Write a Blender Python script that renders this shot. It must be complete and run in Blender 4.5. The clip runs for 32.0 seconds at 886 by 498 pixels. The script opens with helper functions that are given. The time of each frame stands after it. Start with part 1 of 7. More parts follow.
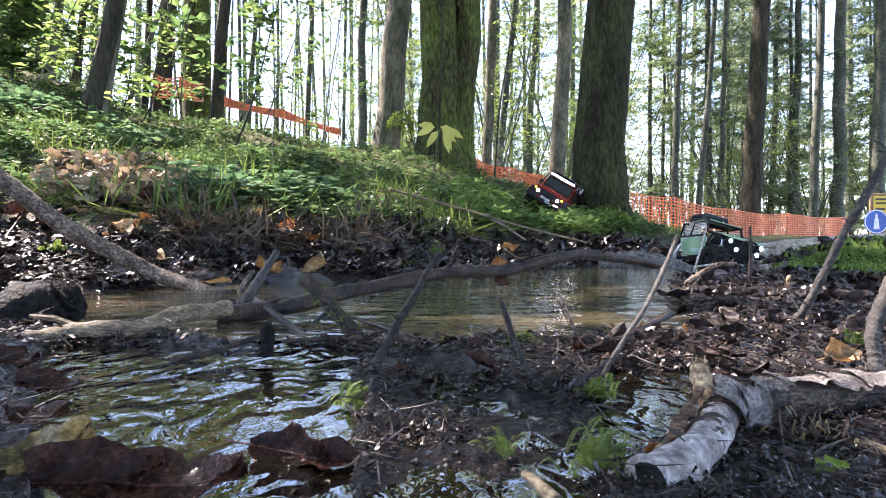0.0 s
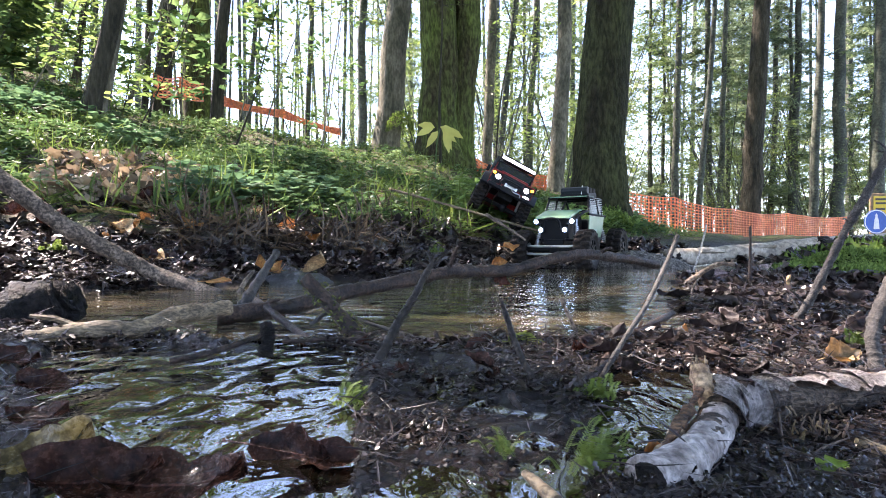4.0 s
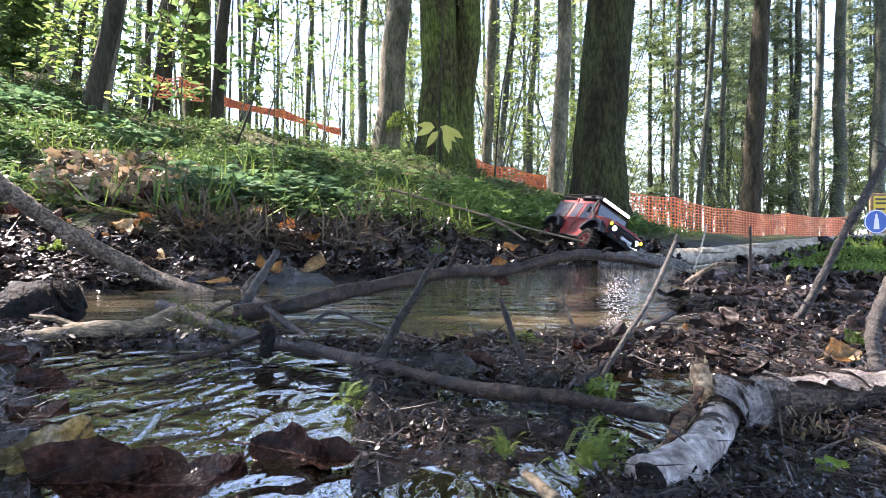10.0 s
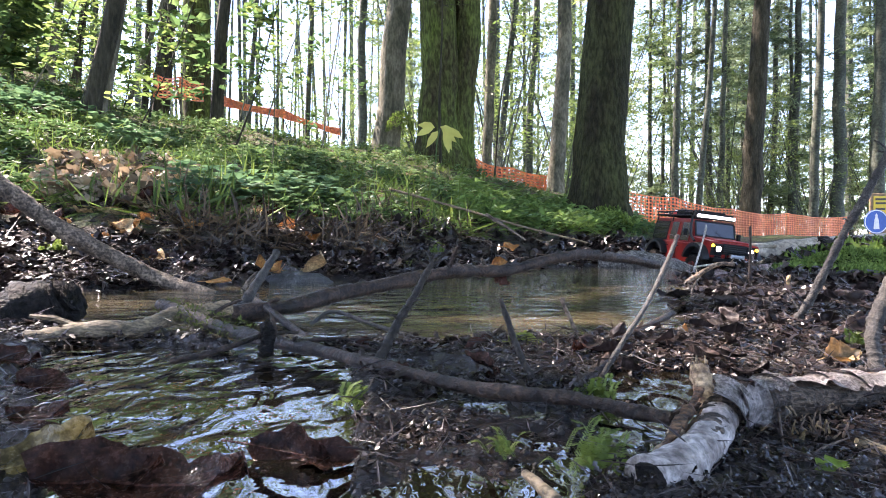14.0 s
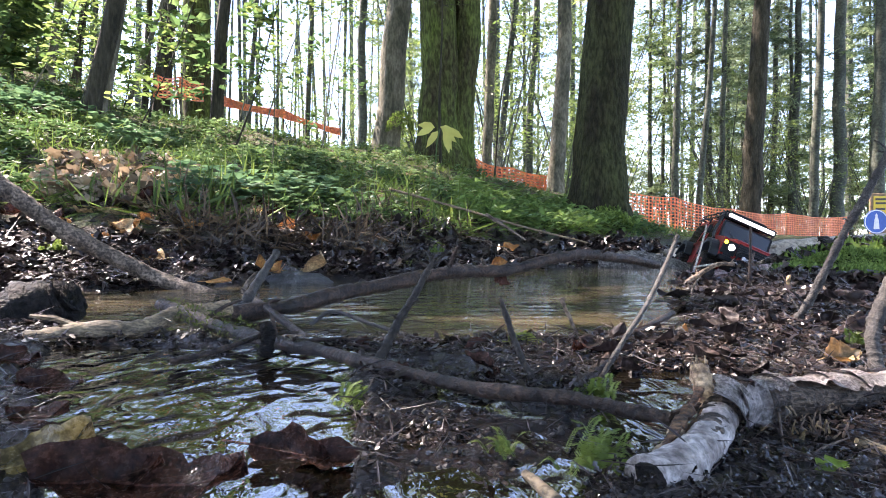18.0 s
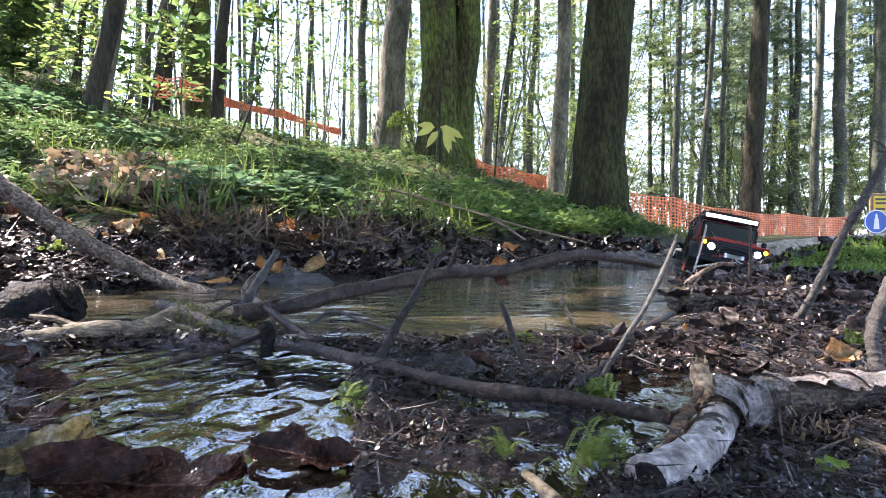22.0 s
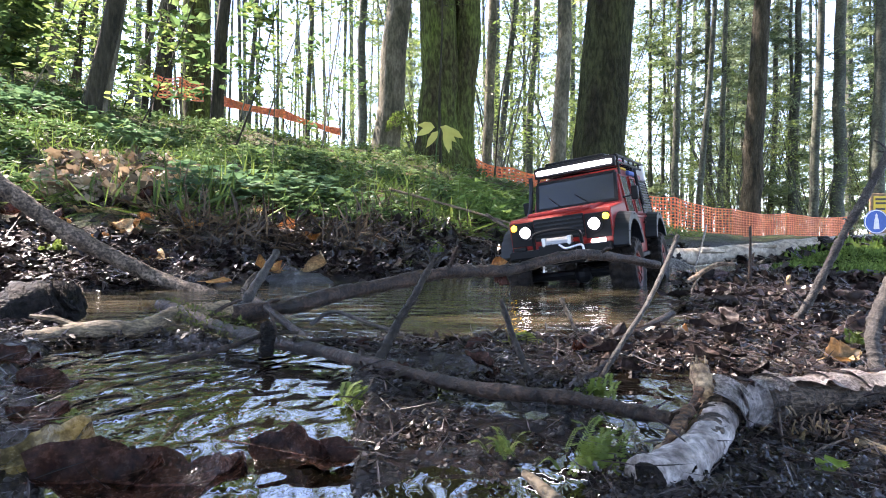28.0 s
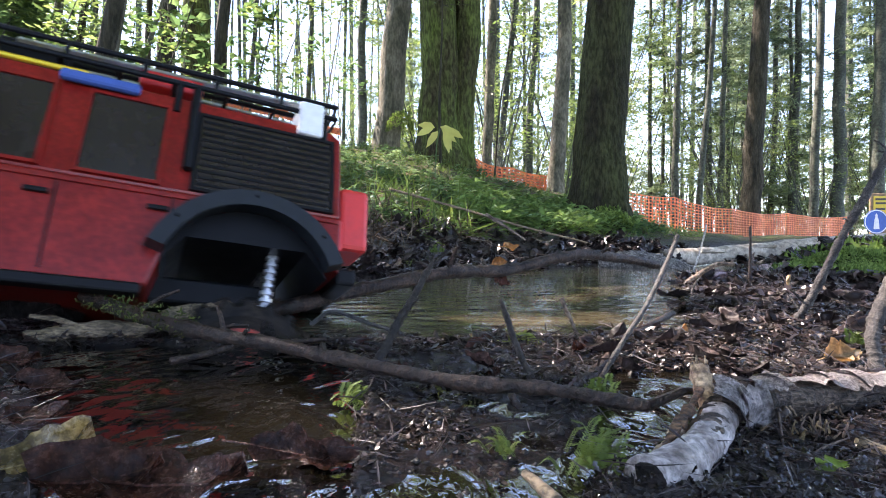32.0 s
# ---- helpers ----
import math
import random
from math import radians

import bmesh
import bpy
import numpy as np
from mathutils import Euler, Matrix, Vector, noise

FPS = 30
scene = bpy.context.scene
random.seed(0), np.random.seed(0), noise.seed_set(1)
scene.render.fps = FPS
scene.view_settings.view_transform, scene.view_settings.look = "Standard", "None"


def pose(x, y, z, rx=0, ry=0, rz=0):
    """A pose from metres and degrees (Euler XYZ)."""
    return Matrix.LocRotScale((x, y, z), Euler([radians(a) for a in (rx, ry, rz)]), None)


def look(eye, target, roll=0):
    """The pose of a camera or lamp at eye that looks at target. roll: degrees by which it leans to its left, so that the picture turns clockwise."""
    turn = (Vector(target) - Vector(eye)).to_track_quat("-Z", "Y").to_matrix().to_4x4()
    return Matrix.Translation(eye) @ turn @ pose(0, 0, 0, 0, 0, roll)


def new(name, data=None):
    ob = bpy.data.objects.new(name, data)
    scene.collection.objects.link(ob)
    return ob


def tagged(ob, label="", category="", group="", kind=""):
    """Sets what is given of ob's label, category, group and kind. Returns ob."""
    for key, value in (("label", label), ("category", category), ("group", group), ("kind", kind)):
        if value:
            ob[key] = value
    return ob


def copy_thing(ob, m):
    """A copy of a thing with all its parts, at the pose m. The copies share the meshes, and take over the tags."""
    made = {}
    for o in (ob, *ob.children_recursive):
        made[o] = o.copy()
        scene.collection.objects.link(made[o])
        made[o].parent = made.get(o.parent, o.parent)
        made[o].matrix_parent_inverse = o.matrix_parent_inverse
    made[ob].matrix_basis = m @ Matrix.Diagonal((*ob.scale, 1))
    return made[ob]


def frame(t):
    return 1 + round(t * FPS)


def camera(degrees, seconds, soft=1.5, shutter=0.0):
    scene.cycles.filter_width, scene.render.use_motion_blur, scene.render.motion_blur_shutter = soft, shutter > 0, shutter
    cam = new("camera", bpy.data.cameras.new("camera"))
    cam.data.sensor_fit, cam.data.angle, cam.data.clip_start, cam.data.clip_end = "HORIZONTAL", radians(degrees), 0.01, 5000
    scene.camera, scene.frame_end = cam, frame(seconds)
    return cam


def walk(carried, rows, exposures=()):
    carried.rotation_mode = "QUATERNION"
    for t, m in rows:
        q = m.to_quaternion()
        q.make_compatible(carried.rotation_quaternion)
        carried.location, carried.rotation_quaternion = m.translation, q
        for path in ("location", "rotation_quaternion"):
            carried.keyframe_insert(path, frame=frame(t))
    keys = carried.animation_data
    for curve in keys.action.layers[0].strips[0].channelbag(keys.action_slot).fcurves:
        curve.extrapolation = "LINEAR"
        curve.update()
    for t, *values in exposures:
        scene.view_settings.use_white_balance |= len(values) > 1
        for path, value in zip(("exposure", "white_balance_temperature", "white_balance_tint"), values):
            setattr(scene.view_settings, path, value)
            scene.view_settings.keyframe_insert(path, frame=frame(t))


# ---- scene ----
cam = camera(75.0, 32.0, soft=1.0, shutter=0.4)
EYE = (0.0, 0.0, 0.07)
walk(cam, [(0.0, look(EYE, (0.0, 1.0, 0.07))), (32.0, look(EYE, (0.0, 1.0, 0.07)))],
     [(0.0, 2.75, 6900, 26), (32.0, 2.75, 6900, 26)])

# ---- sky and sun ----
SUN_AZ, SUN_EL = radians(-60), radians(48)
world = bpy.data.worlds.new("sky")
scene.world = world
world.use_nodes = True
wn, wl = world.node_tree.nodes, world.node_tree.links
sky = wn.new("ShaderNodeTexSky")
sky.sky_type = "NISHITA"
sky.sun_disc = False
sky.sun_elevation, sky.sun_rotation = SUN_EL, SUN_AZ
sky.altitude, sky.dust_density, sky.ozone_density = 600, 0.4, 2.2
wn["Background"].inputs["Strength"].default_value = 0.15
wl.new(sky.outputs[0], wn["Background"].inputs["Color"])
sun = new("sun", bpy.data.lights.new("sun", "SUN"))
sun.data.energy, sun.data.angle, sun.data.color = 5.0, radians(0.53), (1.0, 0.94, 0.84)
sun_way = Vector((math.sin(SUN_AZ) * math.cos(SUN_EL), math.cos(SUN_AZ) * math.cos(SUN_EL), math.sin(SUN_EL)))
sun.matrix_world = look(sun_way * 40, (0, 0, 0))


# ---- materials ----
def node_mat(name):
    m = bpy.data.materials.new(name)
    m.use_nodes = True
    return m, m.node_tree.nodes, m.node_tree.links, m.node_tree.nodes["Principled BSDF"]


def noise_tex(n, l, scale, detail=5.0, stretch=None, rough=0.6):
    co = n.new("ShaderNodeTexCoord")
    t = n.new("ShaderNodeTexNoise")
    t.inputs["Scale"].default_value, t.inputs["Detail"].default_value, t.inputs["Roughness"].default_value = scale, detail, rough
    if stretch:
        mp = n.new("ShaderNodeMapping")
        mp.inputs["Scale"].default_value = stretch
        l.new(co.outputs["Object"], mp.inputs[0])
        l.new(mp.outputs[0], t.inputs["Vector"])
    else:
        l.new(co.outputs["Object"], t.inputs["Vector"])
    return t


def ramp(n, l, src, lo, hi, c0=(0, 0, 0, 1), c1=(1, 1, 1, 1)):
    r = n.new("ShaderNodeValToRGB")
    r.color_ramp.elements[0].position, r.color_ramp.elements[1].position = lo, hi
    r.color_ramp.elements[0].color, r.color_ramp.elements[1].color = c0, c1
    l.new(src, r.inputs[0])
    return r.outputs[0]


def mixc(n, l, fac, a, b, how="MIX"):
    m = n.new("ShaderNodeMix")
    m.data_type, m.blend_type = "RGBA", how
    for sock, v in ((m.inputs[0], fac), (m.inputs[6], a), (m.inputs[7], b)):
        if isinstance(v, (int, float)):
            sock.default_value = v
        elif isinstance(v, tuple):
            sock.default_value = (*v[:3], 1)
        else:
            l.new(v, sock)
    return m.outputs[2]


def bump_to(n, l, p, src, strength, dist):
    b = n.new("ShaderNodeBump")
    b.inputs["Strength"].default_value, b.inputs["Distance"].default_value = strength, dist
    l.new(src, b.inputs["Height"])
    l.new(b.outputs[0], p.inputs["Normal"])


def surface(name, a, b, scale, rough=(0.6, 0.9), bump=0.4, dist=0.002, fine=6.0, metal=0.0, stretch=None, spec=0.5, coat=0.0, vary=0.0, grain=0.55):
    """Two colours in patches, a finer grain over them, and fine relief."""
    m, n, l, p = node_mat(name)
    big, small = noise_tex(n, l, scale, 4, stretch), noise_tex(n, l, scale * fine, 6, stretch)
    col = mixc(n, l, ramp(n, l, big.outputs[0], 0.35, 0.65), a, b)
    col = mixc(n, l, grain, col, ramp(n, l, small.outputs[0], 0.40, 0.62, (0.22, 0.22, 0.22, 1), (1.7, 1.7, 1.7, 1)), "MULTIPLY")
    if vary:
        info = n.new("ShaderNodeObjectInfo")
        col = mixc(n, l, vary, col, ramp(n, l, info.outputs["Random"], 0, 1, (0.35, 0.35, 0.35, 1), (1.6, 1.5, 1.4, 1)), "MULTIPLY")
    l.new(col, p.inputs["Base Color"])
    mr = n.new("ShaderNodeMapRange")
    mr.inputs[3].default_value, mr.inputs[4].default_value = rough
    l.new(small.outputs[0], mr.inputs[0])
    l.new(mr.outputs[0], p.inputs["Roughness"])
    p.inputs["Metallic"].default_value, p.inputs["Specular IOR Level"].default_value = metal, spec
    p.inputs["Coat Weight"].default_value, p.inputs["Coat Roughness"].default_value = coat, 0.12
    if bump:
        bump_to(n, l, p, small.outputs[0], bump, dist)
    return m


def leaf_mat(name, a, b, trans=0.45, rough=0.5, island=True, spec=0.35):
    """Thin leaves: colour differs from leaf to leaf, and light comes through."""
    m, n, l, p = node_mat(name)
    if island:
        rnd = n.new("ShaderNodeNewGeometry").outputs["Random Per Island"]
    else:
        rnd = n.new("ShaderNodeObjectInfo").outputs["Random"]
    col = mixc(n, l, rnd, a, b)
    spots = noise_tex(n, l, 9.0, 4)
    col = mixc(n, l, 0.35, col, ramp(n, l, spots.outputs[0], 0.3, 0.7, (0.55, 0.55, 0.5, 1), (1.3, 1.3, 1.2, 1)), "MULTIPLY")
    l.new(col, p.inputs["Base Color"])
    p.inputs["Roughness"].default_value, p.inputs["Specular IOR Level"].default_value = rough, spec
    if trans:
        tr, mx = n.new("ShaderNodeBsdfTranslucent"), n.new("ShaderNodeMixShader")
        l.new(col, tr.inputs[0])
        mx.inputs[0].default_value = trans
        l.new(p.outputs[0], mx.inputs[1])
        l.new(tr.outputs[0], mx.inputs[2])
        l.new(mx.outputs[0], n["Material Output"].inputs[0])
    return m


def plain(name, c, rough=0.5, metal=0.0, coat=0.0, glow=0.0, glow_c=(1, 1, 1), ior=1.5):
    m, n, l, p = node_mat(name)
    t = noise_tex(n, l, 60.0, 5)
    l.new(mixc(n, l, 0.4, c, ramp(n, l, t.outputs[0], 0.3, 0.7, (0.6, 0.58, 0.55, 1), (1.2, 1.2, 1.2, 1)), "MULTIPLY"), p.inputs["Base Color"])
    mr = n.new("ShaderNodeMapRange")
    mr.inputs[3].default_value, mr.inputs[4].default_value = max(0.03, rough - 0.12), min(1, rough + 0.18)
    l.new(t.outputs[0], mr.inputs[0])
    l.new(mr.outputs[0], p.inputs["Roughness"])
    p.inputs["Metallic"].default_value, p.inputs["Coat Weight"].default_value = metal, coat
    p.inputs["IOR"].default_value = ior
    if glow:
        p.inputs["Emission Color"].default_value, p.inputs["Emission Strength"].default_value = (*glow_c, 1), glow
    return m


def ground_mat():
    m, n, l, p = node_mat("forest_soil")
    big, mid, fine = noise_tex(n, l, 1.6, 4), noise_tex(n, l, 14, 5), noise_tex(n, l, 200, 6)
    co = n.new("ShaderNodeTexCoord")
    sep = n.new("ShaderNodeSeparateXYZ")
    l.new(co.outputs["Object"], sep.inputs[0])
    add = n.new("ShaderNodeMath")
    add.operation = "MULTIPLY_ADD"
    l.new(big.outputs[0], add.inputs[0])
    add.inputs[1].default_value = 0.16
    l.new(sep.outputs["Z"], add.inputs[2])
    mud = mixc(n, l, ramp(n, l, mid.outputs[0], 0.35, 0.65), (0.004, 0.0026, 0.0022), (0.025, 0.0165, 0.0125))
    soil = mixc(n, l, ramp(n, l, mid.outputs[0], 0.35, 0.65), (0.05, 0.032, 0.018), (0.12, 0.085, 0.05))
    moss = mixc(n, l, ramp(n, l, fine.outputs[0], 0.35, 0.65), (0.018, 0.035, 0.008), (0.06, 0.10, 0.022))
    hi = ramp(n, l, add.outputs[0], 0.17, 0.24)
    top = mixc(n, l, ramp(n, l, mid.outputs[0], 0.42, 0.58), soil, moss)
    col = mixc(n, l, hi, mud, top)
    col = mixc(n, l, 0.9, col, ramp(n, l, fine.outputs[0], 0.40, 0.62, (0.22, 0.22, 0.22, 1), (1.7, 1.7, 1.7, 1)), "MULTIPLY")
    l.new(col, p.inputs["Base Color"])
    wet = n.new("ShaderNodeMapRange")
    wet.inputs[1].default_value, wet.inputs[2].default_value = 0.12, 0.26
    wet.inputs[3].default_value, wet.inputs[4].default_value = 0.02, 0.9
    l.new(add.outputs[0], wet.inputs[0])
    rr = n.new("ShaderNodeMath")
    rr.operation = "MULTIPLY_ADD"
    l.new(mid.outputs[0], rr.inputs[0])
    rr.inputs[1].default_value = 0.25
    l.new(wet.outputs[0], rr.inputs[2])
    l.new(rr.outputs[0], p.inputs["Roughness"])
    p.inputs["Specular IOR Level"].default_value = 0.28
    mix_h = mixc(n, l, 0.6, mid.outputs[0], fine.outputs[0])
    bump_to(n, l, p, mix_h, 1.0, 0.011)
    return m


def water_mat(name, scale, strength, stretch, dist, detail=3, fine=0.35, dark=1.0, ior=1.6, swirl=0.0):
    m, n, l, p = node_mat(name)
    a, b = noise_tex(n, l, scale, detail, stretch, 0.5), noise_tex(n, l, scale * 3.1, 2, stretch, 0.5)
    a.inputs["Distortion"].default_value = swirl
    murk = noise_tex(n, l, 3.0, 3)
    l.new(mixc(n, l, murk.outputs[0], (0.014 * dark, 0.0115 * dark, 0.007 * dark), (0.040 * dark, 0.034 * dark, 0.021 * dark)), p.inputs["Base Color"])
    p.inputs["Roughness"].default_value, p.inputs["IOR"].default_value = 0.0, ior
    bump_to(n, l, p, mixc(n, l, fine, a.outputs[0], b.outputs[0]), strength, dist)
    return m


SOIL = ground_mat()
POOL = water_mat("muddy_pool_water", 26.0, 0.8, (0.8, 1.1, 1), 0.0065, 1.2, 0.25, 2.8, 3.2)
BROOK = water_mat("rippled_brook_water", 42.0, 0.8, (1.1, 0.72, 1), 0.0062, 0.8, 0.10, 0.25, 3.2, 0.9)
BARK_DARK = surface("dark_bark", (0.018, 0.0165, 0.011), (0.060, 0.055, 0.038), 9, (0.8, 0.98), 1.0, 0.03, 5, stretch=(1.5, 1.5, 0.3), spec=0.2, grain=0.4)
BARK_BIG = surface("brown_mossy_bark", (0.020, 0.017, 0.010), (0.046, 0.052, 0.020), 4, (0.85, 0.98), 1.0, 0.03, 9, stretch=(1.5, 1.5, 0.45), spec=0.15, grain=0.6)
BARK_GREY = surface("grey_bark", (0.05, 0.052, 0.034), (0.165, 0.15, 0.11), 5, (0.8, 0.98), 0.9, 0.02, 6, stretch=(1.5, 1.5, 0.6), spec=0.2, grain=0.4)
BARK_MOSS = surface("mossy_bark", (0.045, 0.036, 0.022), (0.085, 0.115, 0.028), 3.5, (0.9, 1.0), 1.0, 0.04, 8, stretch=(1.5, 1.5, 0.5), spec=0.1)
BARK_FAR = surface("far_bark", (0.030, 0.036, 0.027), (0.078, 0.088, 0.064), 4, (0.8, 0.95), 0.6, 0.012, 7)
WOOD_STICK = surface("weathered_stick_bark", (0.035, 0.025, 0.018), (0.20, 0.152, 0.115), 45, (0.5, 0.9), 1.0, 0.003, 5, spec=0.25, grain=0.9)
WOOD_WET = surface("wet_dark_stick_bark", (0.007, 0.0045, 0.0035), (0.056, 0.033, 0.023), 75, (0.22, 0.7), 1.0, 0.0022, 5, spec=0.3, grain=0.9)
WOOD_BLACK = surface("wet_black_twig_bark", (0.006, 0.005, 0.004), (0.034, 0.026, 0.020), 120, (0.3, 0.7), 1.0, 0.0014, 5, spec=0.3, grain=0.9)
WOOD_LICHEN = surface("lichen_spotted_bark", (0.008, 0.007, 0.006), (0.060, 0.054, 0.048), 160, (0.4, 0.9), 1.0, 0.0014, 6, grain=1.0)
WOOD_PALE = surface("pale_stripped_wood", (0.07, 0.052, 0.032), (0.25, 0.185, 0.115), 60, (0.35, 0.8), 0.9, 0.0014, 6, spec=0.3, stretch=(0.5, 1, 2), grain=0.7)
WOOD_BROKEN = surface("splintered_wood", (0.16, 0.08, 0.04), (0.50, 0.36, 0.22), 120, (0.5, 0.8), 1.0, 0.003, 4)
TORN_WOOD = surface("torn_red_brown_wood", (0.045, 0.022, 0.012), (0.20, 0.105, 0.055), 110, (0.4, 0.8), 1.0, 0.002, 5, stretch=(0.6, 1.4, 1.4), spec=0.3, grain=0.9)
BIRCH = surface("birch_bark", (0.16, 0.125, 0.11), (0.66, 0.60, 0.58), 60, (0.4, 0.85), 1.0, 0.003, 7, spec=0.3, grain=0.5)
BIRCH_OLD = surface("stripped_birch_wood", (0.018, 0.012, 0.009), (0.16, 0.115, 0.085), 90, (0.3, 0.8), 1.0, 0.004, 6, stretch=(0.5, 1.6, 1.6), spec=0.35, grain=1.0)
BIRCH_SHEET = surface("papery_birch_bark", (0.16, 0.14, 0.135), (0.46, 0.43, 0.42), 130, (0.35, 0.7), 0.7, 0.002, 8, spec=0.4, vary=0.3, grain=0.6)
LOG_BARK = surface("pale_log_bark", (0.20, 0.16, 0.12), (0.46, 0.40, 0.32), 7, (0.6, 0.9), 0.8, 0.006, 6)
HUMUS = leaf_mat("black_humus", (0.004, 0.003, 0.003), (0.022, 0.015, 0.012), 0.0, 0.16, spec=0.5)
STRAW = leaf_mat("brown_stem_fibres", (0.02, 0.013, 0.009), (0.16, 0.105, 0.06), 0.1, 0.5)
MOSS = leaf_mat("moss", (0.055, 0.105, 0.02), (0.20, 0.28, 0.065), 0.4, 0.8)
LITTER = leaf_mat("brown_leaf_litter", (0.006, 0.005, 0.0055), (0.075, 0.056, 0.056), 0.04, 0.35, spec=0.25)
LITTER_WET = leaf_mat("wet_dark_leaf_litter", (0.003, 0.0022, 0.0022), (0.038, 0.026, 0.024), 0.02, 0.34, spec=0.3)
LITTER_DRY = leaf_mat("dry_tan_leaf_litter", (0.045, 0.030, 0.020), (0.42, 0.32, 0.21), 0.3, 0.6)
HERB = leaf_mat("herb_leaves", (0.034, 0.078, 0.030), (0.125, 0.205, 0.080), 0.5, 0.5, spec=0.25)
# lighter green that carries the light on the ferns in its colour
FERN_LIT = leaf_mat("lit_fern_leaves", (0.07, 0.14, 0.04), (0.22, 0.33, 0.10), 0.5, 0.5)
HERB_BROAD = leaf_mat("broad_herb_leaves", (0.040, 0.095, 0.050), (0.14, 0.245, 0.125), 0.45, 0.45, spec=0.3)
HERB_OBJ = leaf_mat("forest_herb_leaves", (0.055, 0.11, 0.05), (0.19, 0.28, 0.12), 0.5, 0.5, island=False, spec=0.3)
BROAD = leaf_mat("broad_maple_leaves", (0.035, 0.08, 0.03), (0.13, 0.21, 0.075), 0.55, 0.45)
GRASS = leaf_mat("grass_blades", (0.05, 0.10, 0.02), (0.18, 0.25, 0.06), 0.5, 0.5)
BEECH = leaf_mat("beech_leaves", (0.07, 0.125, 0.035), (0.22, 0.29, 0.09), 0.6, 0.45)
SPRUCE = leaf_mat("spruce_needles", (0.10, 0.15, 0.085), (0.26, 0.33, 0.18), 0.55, 0.6)
YELLOW = leaf_mat("yellow_leaves", (0.50, 0.46, 0.09), (0.66, 0.62, 0.20), 0.5, 0.5)
ORANGE_LEAF = surface("orange_dead_leaf", (0.34, 0.13, 0.03), (0.55, 0.30, 0.10), 60, (0.4, 0.7), 0.6, 0.001, 5)
TAN_LEAF = surface("tan_dead_leaf", (0.32, 0.20, 0.09), (0.56, 0.42, 0.24), 50, (0.45, 0.75), 0.6, 0.001, 5)
OLIVE_LEAF = surface("wet_olive_brown_leaf", (0.10, 0.068, 0.026), (0.40, 0.27, 0.10), 70, (0.12, 0.4), 0.8, 0.001, 6, coat=0.25, spec=0.5)
YELLOW_GREEN = surface("yellow_green_dying_leaf", (0.20, 0.24, 0.05), (0.36, 0.40, 0.10), 60, (0.4, 0.7), 0.5, 0.0008, 5, spec=0.3, grain=0.4)
HEAP_LEAF = surface("dark_rotting_leaf", (0.010, 0.008, 0.008), (0.058, 0.044, 0.044), 70, (0.25, 0.55), 0.7, 0.001, 5, spec=0.3, vary=0.6)
# light pinkish base colour stands for sun on dead leaves
SUNLIT_LEAF = surface("sunlit_dead_leaf", (0.26, 0.17, 0.16), (0.55, 0.42, 0.40), 50, (0.35, 0.7), 0.6, 0.001, 5)
WET_LEAF = surface("wet_brown_leaf", (0.030, 0.011, 0.008), (0.11, 0.045, 0.030), 90, (0.10, 0.40), 1.0, 0.0014, 6, coat=0.14, spec=0.22, vary=0.4)
NET = surface("orange_plastic_net", (0.52, 0.10, 0.03), (0.70, 0.18, 0.05), 8, (0.35, 0.6), 0.1)


# ---- mesh helpers ----
def part(name, bm, material, parent=None, label="", smooth=False):
    me = bpy.data.meshes.new(name)
    bm.normal_update()
    bm.to_mesh(me)
    bm.free()
    me.materials.append(material)
    if smooth:
        me.polygons.foreach_set("use_smooth", [True] * len(me.polygons))
    ob = new(name, me)
    if parent:
        ob.parent = parent
    if label:
        tagged(ob, label)
    return ob


def from_arrays(name, verts, faces, material, parent=None, label="", smooth=False):
    me = bpy.data.meshes.new(name)
    me.from_pydata(verts.tolist() if hasattr(verts, "tolist") else verts, [], faces.tolist() if hasattr(faces, "tolist") else faces)
    me.materials.append(material)
    if smooth:
        me.polygons.foreach_set("use_smooth", [True] * len(me.polygons))
    ob = new(name, me)
    if parent:
        ob.parent = parent
    if label:
        tagged(ob, label)
    return ob


def thing(name, label, category, group="", at=(0, 0, 0)):
    e = new(name)
    e.empty_display_size = 0.05
    e.location = at
    return tagged(e, label, category, group)


def spline(pts, n):
    """Points along a smooth curve through pts."""
    p = [Vector(q) for q in pts]
    p = [p[0] * 2 - p[1]] + p + [p[-1] * 2 - p[-2]]
    out = []
    for i in range(1, len(p) - 2):
        for j in range(n):
            t = j / n
            a, b, c, d = p[i - 1], p[i], p[i + 1], p[i + 2]
            out.append(0.5 * ((2 * b) + (c - a) * t + (2 * a - 5 * b + 4 * c - d) * t * t + (3 * b - a - 3 * c + d) * t ** 3))
    return out + [p[-2]]


